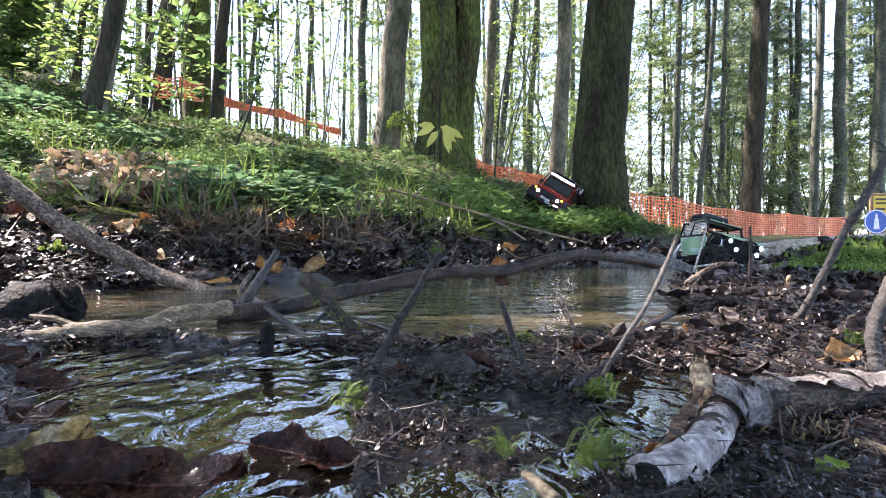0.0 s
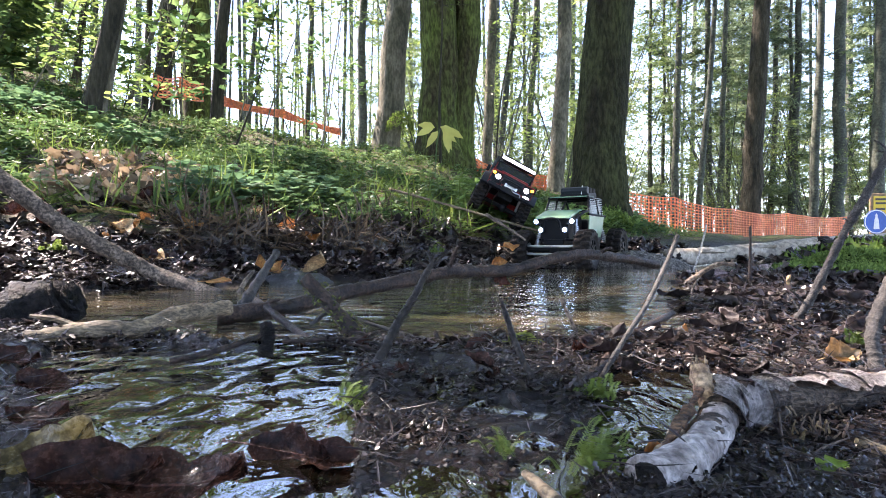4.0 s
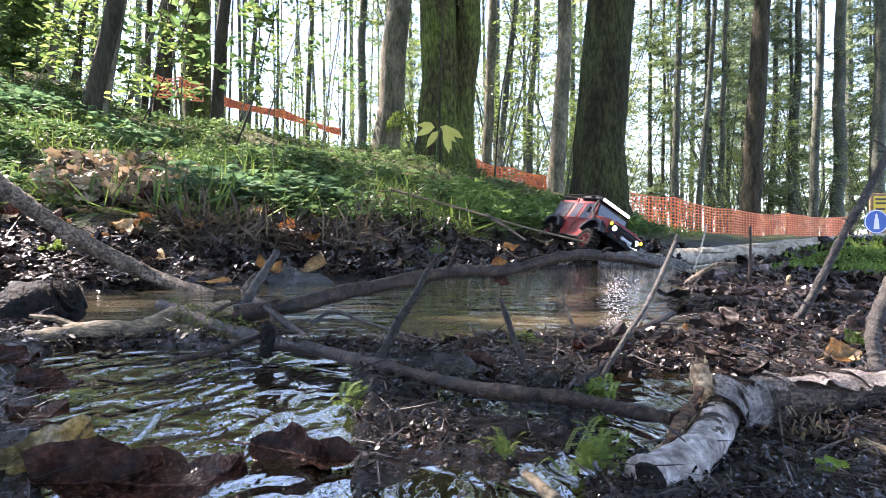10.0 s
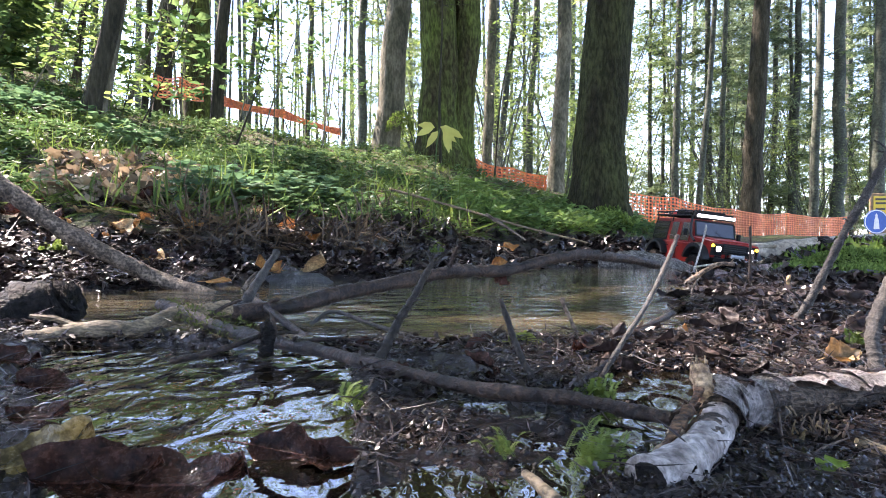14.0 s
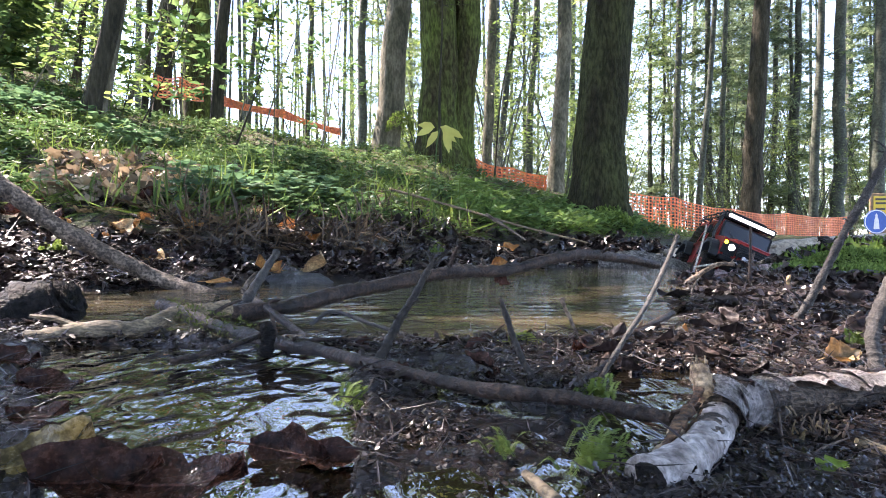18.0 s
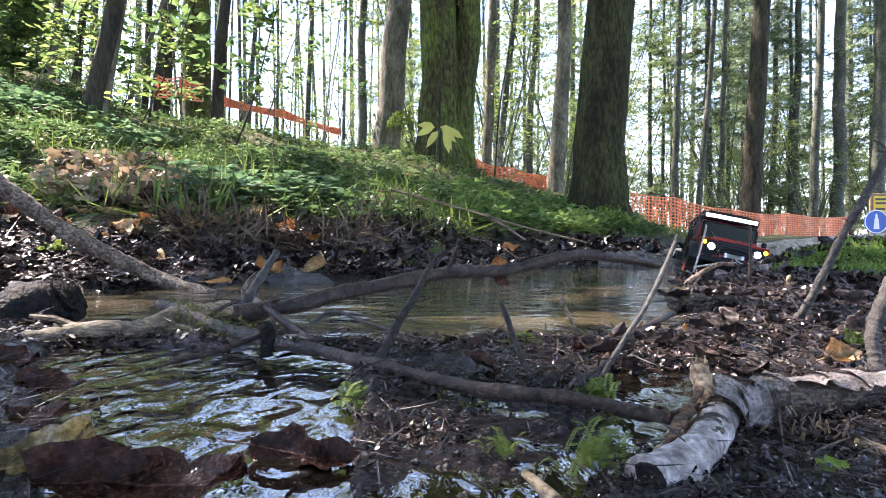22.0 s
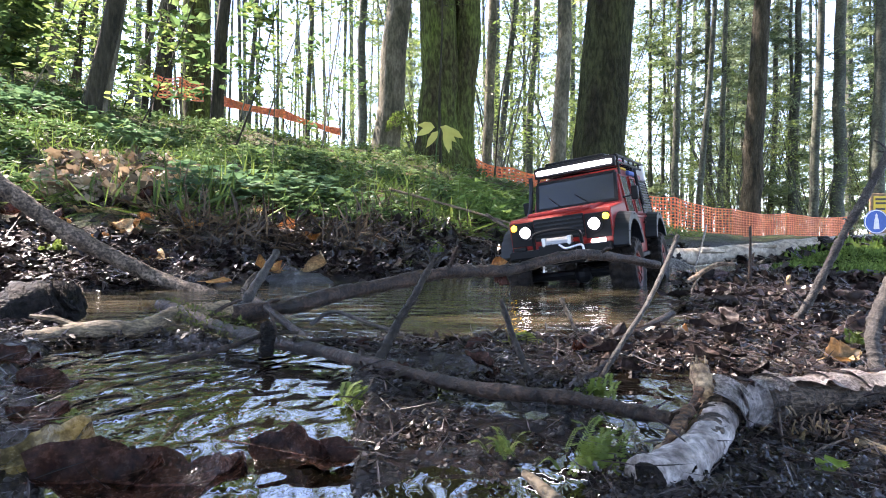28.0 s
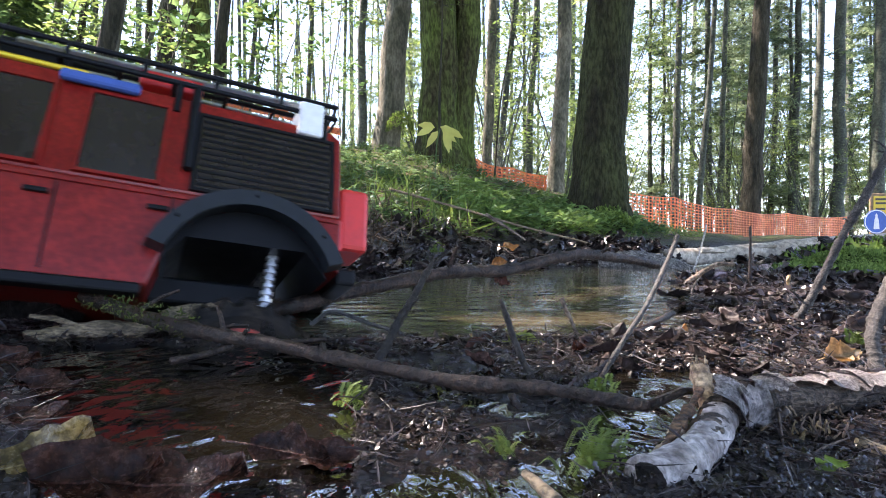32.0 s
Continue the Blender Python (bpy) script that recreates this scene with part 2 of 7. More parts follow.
def tube(bm, pts, radii, seg=8, rough=0.0, seed=0, cap=True):
    """A tube of changing radius along pts, knobbly by rough."""
    rng = random.Random(seed)
    rings, n = [], len(pts)
    side = None
    for i, c in enumerate(pts):
        c = Vector(c)
        way = (Vector(pts[min(i + 1, n - 1)]) - Vector(pts[max(i - 1, 0)])).normalized()
        if side is None:
            side = way.orthogonal().normalized()
        side = (side - way * side.dot(way)).normalized()
        other = way.cross(side)
        r = radii[min(int(i * len(radii) / n), len(radii) - 1)] if len(radii) > 2 else radii[0] + (radii[-1] - radii[0]) * i / max(1, n - 1)
        r *= 1 + rough * (rng.uniform(-1, 1) + (1.6 if rng.random() < 0.07 else 0))
        rings.append([bm.verts.new(c + (side * math.cos(6.2832 * k / seg) + other * math.sin(6.2832 * k / seg)) * r * (1 + rough * 0.7 * rng.uniform(-1, 1))) for k in range(seg)])
    for a, b in zip(rings, rings[1:]):
        for k in range(seg):
            bm.faces.new((a[k], a[(k + 1) % seg], b[(k + 1) % seg], b[k]))
    if cap:
        bm.faces.new(rings[0][::-1])
        bm.faces.new(rings[-1])


def box(bm, x0, x1, y0, y1, z0, z1, bevel=0.0, m=None):
    v = [bm.verts.new((x, y, z)) for x in (x0, x1) for y in (y0, y1) for z in (z0, z1)]
    f = [bm.faces.new([v[i] for i in q]) for q in ((0, 1, 3, 2), (4, 6, 7, 5), (0, 4, 5, 1), (2, 3, 7, 6), (0, 2, 6, 4), (1, 5, 7, 3))]
    if bevel:
        got = bmesh.ops.bevel(bm, geom=list({e for q in f for e in q.edges}), offset=bevel, segments=2, affect="EDGES", profile=0.5)
        v = list({w for q in got["faces"] for w in q.verts} | {w for w in v if w.is_valid})
    if m is not None:
        bmesh.ops.transform(bm, matrix=m, verts=[w for w in v if w.is_valid])


def prism(bm, outline, y0, y1, bevel=0.0, top=None):
    """A side outline in x and z drawn out in y; top narrows what lies above a height: (height, full height, inset)."""
    def yy(y, z):
        if not top or z <= top[0]:
            return y
        return y - math.copysign(top[2] * (z - top[0]) / (top[1] - top[0]), y)
    a = [bm.verts.new((x, yy(y0, z), z)) for x, z in outline]
    b = [bm.verts.new((x, yy(y1, z), z)) for x, z in outline]
    n = len(a)
    faces = [bm.faces.new(a), bm.faces.new(b[::-1])]
    faces += [bm.faces.new((a[i], b[i], b[(i + 1) % n], a[(i + 1) % n])) for i in range(n)]
    bmesh.ops.recalc_face_normals(bm, faces=faces)
    if bevel:
        bmesh.ops.bevel(bm, geom=list({e for f in faces for e in f.edges}), offset=bevel, segments=2, affect="EDGES", profile=0.5)


def rod(bm, a, b, r, seg=8):
    tube(bm, [a, b], [r, r], seg)


def lathe(bm, profile, seg=28, axis="y"):
    rings = []
    for r, w in profile:
        rings.append([bm.verts.new((r * math.cos(6.2832 * k / seg), w, r * math.sin(6.2832 * k / seg))) for k in range(seg)])
    for a, b in zip(rings, rings[1:]):
        for k in range(seg):
            bm.faces.new((a[k], b[k], b[(k + 1) % seg], a[(k + 1) % seg]))
    return rings


def leaves(name, pts, size, material, seed=1, flat=0.5, parent=None, slim=0.55, label="", spread=0.5, curl=0.25, oval=False, ragged=False):
    """Many small folded leaves round given points. flat 1: all lie level."""
    rng = np.random.default_rng(seed)
    n = len(pts)
    pts = np.asarray(pts, float)
    a = rng.uniform(0, 6.2832, n)
    el = rng.normal(0, 1, n) * (1 - flat) * 1.2
    fw = np.stack([np.cos(a) * np.cos(el), np.sin(a) * np.cos(el), np.sin(el)], 1)
    side = np.stack([-np.sin(a), np.cos(a), np.zeros(n)], 1)
    up = np.cross(fw, side)
    tw = rng.normal(0, 1, n) * (1 - flat) * 0.9
    side, up = side * np.cos(tw)[:, None] + up * np.sin(tw)[:, None], up * np.cos(tw)[:, None] - side * np.sin(tw)[:, None]
    s = (size * (1 + spread * rng.uniform(-1, 1, n)))[:, None]
    w = s * slim * 0.5
    c = rng.uniform(-1, 1, n)[:, None] * curl * s + min(0.1, curl * 0.4) * s
    if ragged:
        rib = [pts + fw * s * f + up * c * h for f, h in ((0, 0), (0.33, 0.5), (0.66, 0.5), (1.0, 0.0))]
        rim = []
        for sg in (1, -1):
            for f, g in ((0.1, 0.5), (0.3, 1.05), (0.46, 0.5), (0.66, 0.85), (0.86, 0.3)):
                j = rng.uniform(0.6, 1.35, (n, 1))
                rim.append(pts + fw * s * (f + 0.1 * (j - 1)) + side * (sg * w * g * j) + up * (c * (0.6 - 2.2 * g * rng.uniform(0, 1, (n, 1)))))
        v = np.stack(rib + rim, 1).reshape(-1, 3)
        tri = []
        for b in (4, 9):
            tri += [(0, b, b + 1), (0, b + 1, 1), (1, b + 1, b + 2), (1, b + 2, 2), (2, b + 2, b + 3), (2, b + 3, b + 4), (2, b + 4, 3)]
        return from_arrays(name, v, (np.arange(n)[:, None, None] * 14 + np.array(tri)[None]).reshape(-1, 3), material, parent, label)
    if oval:
        l = [pts + fw * s * f + side * (w * g) + up * c * h for f, g, h in ((0.24, 0.85, 0.8), (0.62, 0.9, 1.0))]
        r = [pts + fw * s * f - side * (w * g) + up * c * h for f, g, h in ((0.62, 0.9, 1.0), (0.24, 0.85, 0.8))]
        v = np.stack([pts, *l, pts + fw * s + up * c * 0.2, *r], 1).reshape(-1, 3)
        i = np.arange(n)[:, None] * 6
        return from_arrays(name, v, np.concatenate([i + np.array([0, 1, 2, 3]), i + np.array([0, 3, 4, 5])], 0), material, parent, label)
    v = np.stack([pts, pts + fw * s * 0.45 + side * w + up * c, pts + fw * s + up * c * 0.4, pts + fw * s * 0.45 - side * w + up * c], 1).reshape(-1, 3)
    i = np.arange(n)[:, None] * 4
    f = np.concatenate([i + np.array([0, 1, 2]), i + np.array([0, 2, 3])], 0)
    return from_arrays(name, v, f, material, parent, label)


# ---- the lie of the land ----
def grid_noise(x, y, seed=0):
    xi, yi = np.floor(x).astype(np.int64), np.floor(y).astype(np.int64)
    fx, fy = x - xi, y - yi
    fx, fy = fx * fx * (3 - 2 * fx), fy * fy * (3 - 2 * fy)

    def h(a, b):
        n = (a * 374761393 + b * 668265263 + seed * 1442695041) & 0xFFFFFFFF
        n = ((n ^ (n >> 13)) * 1274126177) & 0xFFFFFFFF
        return ((n ^ (n >> 16)) & 0xFFFF) / 65535.0
    return (h(xi, yi) * (1 - fx) + h(xi + 1, yi) * fx) * (1 - fy) + (h(xi, yi + 1) * (1 - fx) + h(xi + 1, yi + 1) * fx) * fy


def rough_noise(x, y, octaves=4, seed=0):
    total, amp = 0.0, 0.5
    for o in range(octaves):
        total = total + amp * (grid_noise(x * 2 ** o, y * 2 ** o, seed + o) - 0.5)
        amp *= 0.55
    return total


def step(v, lo, hi):
    t = np.clip((v - lo) / (hi - lo), 0, 1)
    return t * t * (3 - 2 * t)


def on_mound(x, y):
    """The mossy hump beside the leaf heap: 1 at its top, 0 off it."""
    return np.exp(-((x - 0.86) / 0.16) ** 2 - ((y - 1.18) / 0.10) ** 2) + 0.5 * np.exp(-((x - 0.76) / 0.09) ** 2 - ((y - 0.98) / 0.09) ** 2)


def land(x, y):
    """Height of the ground: a muddy stream bed, a steep wooded bank behind it that rises to one side."""
    x, y = np.asarray(x, float), np.asarray(y, float)
    yy = np.maximum(y, 0.05)
    u = np.clip(x / yy, -1.3, 1.3)
    foot = np.interp(u, [-1.2, -0.6, -0.47, -0.22, -0.08, 0.1, 0.21, 0.36, 0.5, 0.8, 1.2], [0.85, 0.9, 0.98, 1.2, 1.25, 1.9, 2.0, 2.4, 3.0, 4.0, 6.0])
    k = np.interp(u, [-1.2, -0.77, -0.52, -0.18, 0.1, 0.21, 0.32, 0.4, 0.5, 1.2], [0.54, 0.49, 0.335, 0.265, 0.20, 0.15, 0.09, 0.045, 0.03, 0.03])
    s = np.maximum(0, y - foot - 0.25 * rough_noise(x * 3, y * 3, 3, 5))
    sc = np.minimum(s, 4.0)
    hill = 0.12 * (1 - np.exp(-s / 0.9)) + k * sc * sc / (sc + 0.8) + (s - sc) * 0.012
    hill = hill + np.minimum(s, 1.2) * 0.10 * rough_noise(x * 2.2, y * 2.2, 4, 9)
    wob = rough_noise(x * 9, y * 9, 3, 21)
    near = step(y, 0.3, 0.8)
    mud = 0.003 + 0.004 * near + (0.012 + 0.010 * near) * rough_noise(x * 16, y * 16, 4, 3) + 0.009 * rough_noise(x * 60, y * 60, 2, 7)
    mud = mud + 0.002 * np.exp(-((x - 0.62) / 0.22) ** 2 - ((y - 1.15) / 0.25) ** 2) + 0.004 * step(u, 0.42, 0.6) * step(y, 0.40, 0.6)
    uw, yw = u + 0.10 * wob, y + 0.10 * wob * np.minimum(1, y)
    pool = step(uw, -0.70, -0.58) * (1 - step(uw, 0.36, 0.43)) * step(yw, 0.43, 0.52) * (1 - step(s, 0.0, 0.08))
    brook = step(uw, -0.72, -0.62) * (1 - step(uw, -0.25, -0.15)) * step(yw, 0.11, 0.16) * (1 - step(yw, 0.37, 0.43))
    puddle = step(uw, 0.25, 0.29) * (1 - step(uw, 0.42, 0.46)) * step(yw, 0.19, 0.21) * (1 - step(yw, 0.31, 0.34))
    film = step(uw, -0.15, -0.05) * (1 - step(uw, 0.2, 0.32)) * step(yw, 0.1, 0.14) * (1 - step(yw, 0.3, 0.38))
    low = np.clip(pool + brook + puddle, 0, 1)
    z = mud * (1 - low) - 0.055 * low - 0.0045 * film * (1 - low)
    ditch = np.exp(-((x - 0.95) / 0.5) ** 2 - ((y - 2.2) / 0.45) ** 2)
    z = z * (1 - 0.5 * ditch) - 0.03 * ditch
    z = z + 0.075 * np.exp(-((x - 1.02) / 0.20) ** 2 - ((y - 1.38) / 0.16) ** 2)
    z = z + 0.040 * on_mound(x, y) - 0.012 * np.exp(-((u - 0.49) / 0.07) ** 2) * step(y, 0.75, 0.95) * (1 - step(y, 1.6, 1.9))
    return z + hill + np.where(y < 0, np.minimum(0.25, -y * 0.05), 0)


def at_land(x, y, dz=0.0):
    return (x, y, float(land(x, y)) + dz)


def make_ground():
    front = np.radians(np.linspace(-46, 46, 400))
    rest = np.radians(np.linspace(46, 314, 70)[1:-1])
    az = np.concatenate([front, rest])
    rad = np.concatenate([np.geomspace(0.07, 3.2, 270), np.geomspace(3.2, 900, 80)[1:]])
    x, y = np.outer(rad, np.sin(az)), np.outer(rad, np.cos(az))
    v = np.stack([x, y, land(x, y)], 2).reshape(-1, 3)
    na, nr = len(az), len(rad)
    i, j = np.meshgrid(np.arange(nr - 1), np.arange(na), indexing="ij")
    j2 = (j + 1) % na
    f = np.stack([i * na + j, i * na + j2, (i + 1) * na + j2, (i + 1) * na + j], 2).reshape(-1, 4)
    v = np.concatenate([v, [[0, 0, float(land(0.0, 0.01))]]])
    fan = [(len(v) - 1, (q + 1) % na, q) for q in range(na)]
    ob = from_arrays("ground", v, f.tolist() + fan, SOIL, smooth=True)
    tagged(ob, "wet dark brown mud rising to a mossy forest bank", "ground", kind="structure")


def water_sheet(name, label, material, x0, x1, y0, y1, z):
    bm = bmesh.new()
    bmesh.ops.create_grid(bm, x_segments=24, y_segments=12, size=0.5)
    for v in bm.verts:
        v.co = (x0 + (v.co.x + 0.5) * (x1 - x0), y0 + (v.co.y + 0.5) * (y1 - y0), 0)
    ob = part(name, bm, material, None, "", True)
    ob.location.z = z
    return tagged(ob, label, "water", kind="structure")


make_ground()
pool_water = water_sheet("water_pool", "calm brown muddy pool reflecting trees and sky", POOL, -2.4, 1.9, 0.44, 2.6, 0.0)
brook_water = water_sheet("water_brook", "shallow rippling brook with bright sky reflections", BROOK, -1.6, 1.3, 0.09, 0.44, -0.0015)


# ---- trees ----
def along(a, b, z):
    a, b = Vector(a), Vector(b)
    return a + (b - a) * ((z - a.z) / (b.z - a.z))


def crown_points(rng, top, spread, n, clumps=26):
    """Leaf places gathered into uneven clumps round limbs."""
    pts = []
    for c in range(clumps):
        q = Vector((rng.gauss(0, 1), rng.gauss(0, 1), rng.gauss(0, 0.7)))
        c0 = Vector(top) + Vector((q.x * spread, q.y * spread, q.z * spread * 0.8))
        r = spread * rng.uniform(0.2, 0.5)
        for i in range(n // clumps):
            pts.append((c0.x + rng.gauss(0, r), c0.y + rng.gauss(0, r), c0.z + rng.gauss(0, r * 0.45)))
    return pts


def tree(label, p0, p1, r, tall, bark, crown=None, leaf=BEECH, n=2600, seed=1, flare=1.4, leaf_size=0.19, spread=1.9, limb_z=0.55):
    """A trunk that leans from p0 through p1, with roots, limbs and a crown high up."""
    rng = random.Random(seed)
    p0, p1 = Vector(p0), Vector(p1)
    g = float(land(p0.x, p0.y))
    t = thing("tree", label, "tree", "forest trees", (p0.x, p0.y, g))
    way = (p1 - p0) / (p1.z - p0.z)
    bend = [rng.uniform(-1, 1) * r * 0.25 for _ in range(40)]
    zs = [-0.15, -0.02, 0.04, 0.1, 0.18, 0.3, 0.5, 0.8] + [1.2 + 0.7 * i for i in range(int(max(1, tall - 1.2) / 0.7) + 1)]
    base = p0 + way * (g - p0.z)
    cs = [base - Vector(t.location) + way * z + Vector((bend[i % 40], bend[(i * 7) % 40], 0)) * min(1, max(0, z)) for i, z in enumerate(zs)]
    rs = [r * (1 + (flare - 1) * math.exp(-max(0, z) / (0.7 * r + 0.06))) * (1 - 0.75 * min(1, max(0, z) / tall)) for z in zs]
    bm = bmesh.new()
    seg = 18 if r > 0.08 else 9
    rings = []
    lobes, ph = rng.choice((4, 5, 6)), rng.uniform(0, 6)
    for c, q, z in zip(cs, rs, zs):
        k = (flare - 1) * 0.35 * math.exp(-max(0, z) / 0.25)
        rings.append([bm.verts.new(c + Vector((math.cos(6.2832 * s / seg), math.sin(6.2832 * s / seg), 0)) * q * (1 + k * math.cos(lobes * 6.2832 * s / seg + ph) + rng.uniform(-0.035, 0.035))) for s in range(seg)])
    for a, b in zip(rings, rings[1:]):
        for s in range(seg):
            bm.faces.new((a[s], a[(s + 1) % seg], b[(s + 1) % seg], b[s]))
    part("trunk", bm, bark, t, "", True)
    if crown is not None:
        for i in range(8):
            bm = bmesh.new()
            z0 = tall * rng.uniform(limb_z, 0.95)
            a = rng.uniform(0, 6.28)
            s0 = cs[0] + way * z0
            ln = spread * rng.uniform(0.8, 1.5)
            pts = [s0, s0 + Vector((math.cos(a) * ln * 0.5, math.sin(a) * ln * 0.5, ln * 0.25)), s0 + Vector((math.cos(a) * ln, math.sin(a) * ln, ln * 0.65))]
            tube(bm, spline(pts, 3), [r * 0.3, r * 0.06], 5)
            part("limb", bm, bark, t)
        leaves("crown", crown_points(rng, cs[0] + way * tall * 0.92, spread, int(n * 0.6)), leaf_size, leaf, seed, 0.45, t)
    return t


def sapling(label, p0, p1, r, n, seed, leaf=BEECH, size=0.05, low=0.25):
    """A thin young tree whose twigs carry leaves from low down."""
    rng = random.Random(seed)
    p0, p1 = Vector(p0), Vector(p1)
    g = float(land(p0.x, p0.y))
    t = thing("sapling", label, "sapling", "young trees", (p0.x, p0.y, g))
    p0 = Vector((p0.x, p0.y, g - 0.03))
    way = p1 - p0
    bm = bmesh.new()
    mid = p0 + way * 0.5 + Vector((rng.uniform(-1, 1), 0, rng.uniform(-1, 1))) * way.length * 0.03
    tube(bm, [q - Vector(t.location) for q in spline([p0, mid, p1, p1 + way * 0.5 + Vector((0, 0, way.length * 0.1))], 5)], [r, r * 0.3], 7, 0.06, seed)
    part("stem", bm, BARK_GREY if seed % 2 else BARK_DARK, t, "", True)
    bm, pts = bmesh.new(), []
    for i in range(14):
        f = rng.uniform(low, 1.4)
        s0 = p0 + way * f - Vector(t.location)
        a, ln = rng.uniform(0, 6.28), way.length * rng.uniform(0.12, 0.32)
        e = s0 + Vector((math.cos(a) * ln, math.sin(a) * ln, ln * rng.uniform(-0.15, 0.45)))
        tube(bm, [s0, (s0 + e) / 2 + Vector((0, 0, ln * 0.06)), e], [r * 0.25, r * 0.08], 4)
        for j in range(n // 14):
            q = s0.lerp(e, rng.uniform(0.25, 1.05))
            pts.append((q.x + rng.gauss(0, size * 0.6), q.y + rng.gauss(0, size * 0.6), q.z + rng.gauss(0, size * 0.35)))
    tagged(part("twigwork", bm, BARK_DARK, t), kind="stuff")
    leaves("leaves", pts, size, leaf, seed, 0.8, t, 0.62)
    return t


def spruce(seed, tall, r, low, dense):
    """A spruce with whorls of drooping needle branches; the lowest are bare and thin."""
    rng = random.Random(seed)
    t = thing("spruce", "tall straight spruce with dark drooping branches", "tree", "background spruces")
    bm = bmesh.new()
    tube(bm, [(rng.uniform(-0.02, 0.02), rng.uniform(-0.02, 0.02), z) for z in np.linspace(-0.3, tall, 12)], [r, r * 0.25], 9, 0.05, seed)
    part("trunk", bm, BARK_FAR, t, "", True)
    bm, pts = bmesh.new(), []
    z = 0.5
    while z < tall * 0.96:
        for b in range(rng.randint(2, 4)):
            a = rng.uniform(0, 6.28)
            ln = rng.uniform(0.5, 1.25) * (1 - 0.55 * z / tall)
            s0, e = Vector((0, 0, z)), Vector((math.cos(a) * ln, math.sin(a) * ln, z + ln * rng.uniform(-0.38, 0.05)))
            tube(bm, [s0, s0.lerp(e, 0.55) + Vector((0, 0, ln * 0.07)), e], [r * 0.13, r * 0.03], 3, cap=False)
            if z < low and rng.random() < 0.75:
                continue
            for j in range(int(dense * ln)):
                q = s0.lerp(e, rng.uniform(0.2, 1.03))
                w = rng.gauss(0, 0.10 * ln)
                pts.append((q.x - math.sin(a) * w, q.y + math.cos(a) * w, q.z - abs(rng.gauss(0, 0.05)) + 0.03))
        z += rng.uniform(0.16, 0.34)
    tagged(part("bare_branchwork", bm, BARK_FAR, t), kind="stuff")
    leaves("needles", pts, 0.085, SPRUCE, seed, 0.75, t, 0.3)
    return t


def shrub(seed, n, size, tall=1.0, wide=0.28, stems=7):
    """A loose broadleaf thicket of thin stems."""
    rng = random.Random(seed)
    t = thing("broadleaf_shrub", "light green broadleaf shrub on thin stems", "shrub", "background shrubs")
    bm, pts = bmesh.new(), []
    for i in range(stems):
        a, ln = rng.uniform(0, 6.28), rng.uniform(1.2, 3.2) * tall
        e = Vector((math.cos(a) * ln * 0.4, math.sin(a) * ln * 0.4, ln))
        tube(bm, spline([(0, 0, -0.1), e * 0.5 + Vector((rng.uniform(-0.1, 0.1), 0, 0.1)), e], 3), [0.016, 0.003], 4)
        for j in range(14):
            c = e * rng.uniform(0.2, 1.05)
            b, far, w = rng.uniform(0, 6.28), wide * rng.uniform(0.4, 1.9), wide * rng.uniform(0.3, 0.75)
            c = c + Vector((math.cos(b) * far, math.sin(b) * far, rng.uniform(-0.1, 0.1)))
            for k in range(n // (14 * stems)):
                pts.append((c.x + rng.gauss(0, w), c.y + rng.gauss(0, w), c.z + rng.gauss(0, 0.035) - 0.1 * abs(rng.gauss(0, w))))
    tagged(part("stemwork", bm, BARK_FAR, t), kind="stuff")
    leaves("leaves", pts, size, BEECH, seed, 0.75, t, 0.6)
    return t


tree("thick dark furrowed trunk with moss round its roots", (1.0456, 3.9, 0.2837), (1.1219, 3.9, 1.7529), 0.175, 11, BARK_BIG, 1, seed=11, flare=1.35, n=4200, spread=2.4)
tree("stout moss-covered trunk on the crest of the bank", (-0.0323, 5.5, 1.1248), (-0.0646, 5.5, 2.4433), 0.19, 10, BARK_MOSS, 1, seed=12, flare=1.35, n=2400, spread=2.3)
tree("moss-covered twin trunk beside its stouter neighbour", (0.1534, 5.6, 1.144), (0.2411, 5.6, 2.4864), 0.15, 10, BARK_MOSS, 1, seed=13, flare=1.3, n=2600, spread=2.2)
tree("grey lichen-covered beech trunk on the bank", (-0.5824, 6.2, 1.4592), (-0.4671, 6.2, 2.7453), 0.145, 11, BARK_GREY, 1, seed=14, flare=1.35, n=2200, spread=2.3)
tree("slim grey trunk with mossy foot behind the crest", (1.3767, 7, 1.0358), (1.4795, 7, 3.0905), 0.10, 10, BARK_GREY, 1, seed=15, n=2400)
tree("dark straight spruce trunk beyond the orange net", (4.5245, 8.5, 0.6439), (4.7241, 8.5, 3.7378), 0.145, 12, BARK_DARK, 1, SPRUCE, seed=16, n=2400, flare=1.15)
tree("leaning brown trunk on the steep bank", (-2.2051, 3.6, 0.9013), (-2.036, 3.6, 1.6234), 0.055, 7, BARK_DARK, 1, seed=17, n=1800, flare=1.2)
tree("thin pale leaning trunk on the steep bank", (-2.15, 3.65, 0.895), (-2.0214, 3.65, 1.645), 0.026, 6, BARK_GREY, 1, seed=18, n=900, flare=1.2)
# small dense crown, out of view, is sized for the shade it throws
tree("slender pale grey trunk on the slope", (-3.0822, 4.5, 1.2853), (-2.9853, 4.5, 2.0118), 0.034, 5.0, BARK_GREY, 1, seed=19, n=2200, flare=1.2, leaf_size=0.11, spread=0.38)
# added tree: its high crown keeps the sun off the big trunk
tree("slim young tree added so its crown shades the big trunk", (-3.3002, 6.4, 1.7358), (-3.2438, 6.4, 2.8316), 0.04, 5.4, BARK_DARK, 1, seed=29, n=4500, flare=1.2, leaf_size=0.14, spread=0.7)
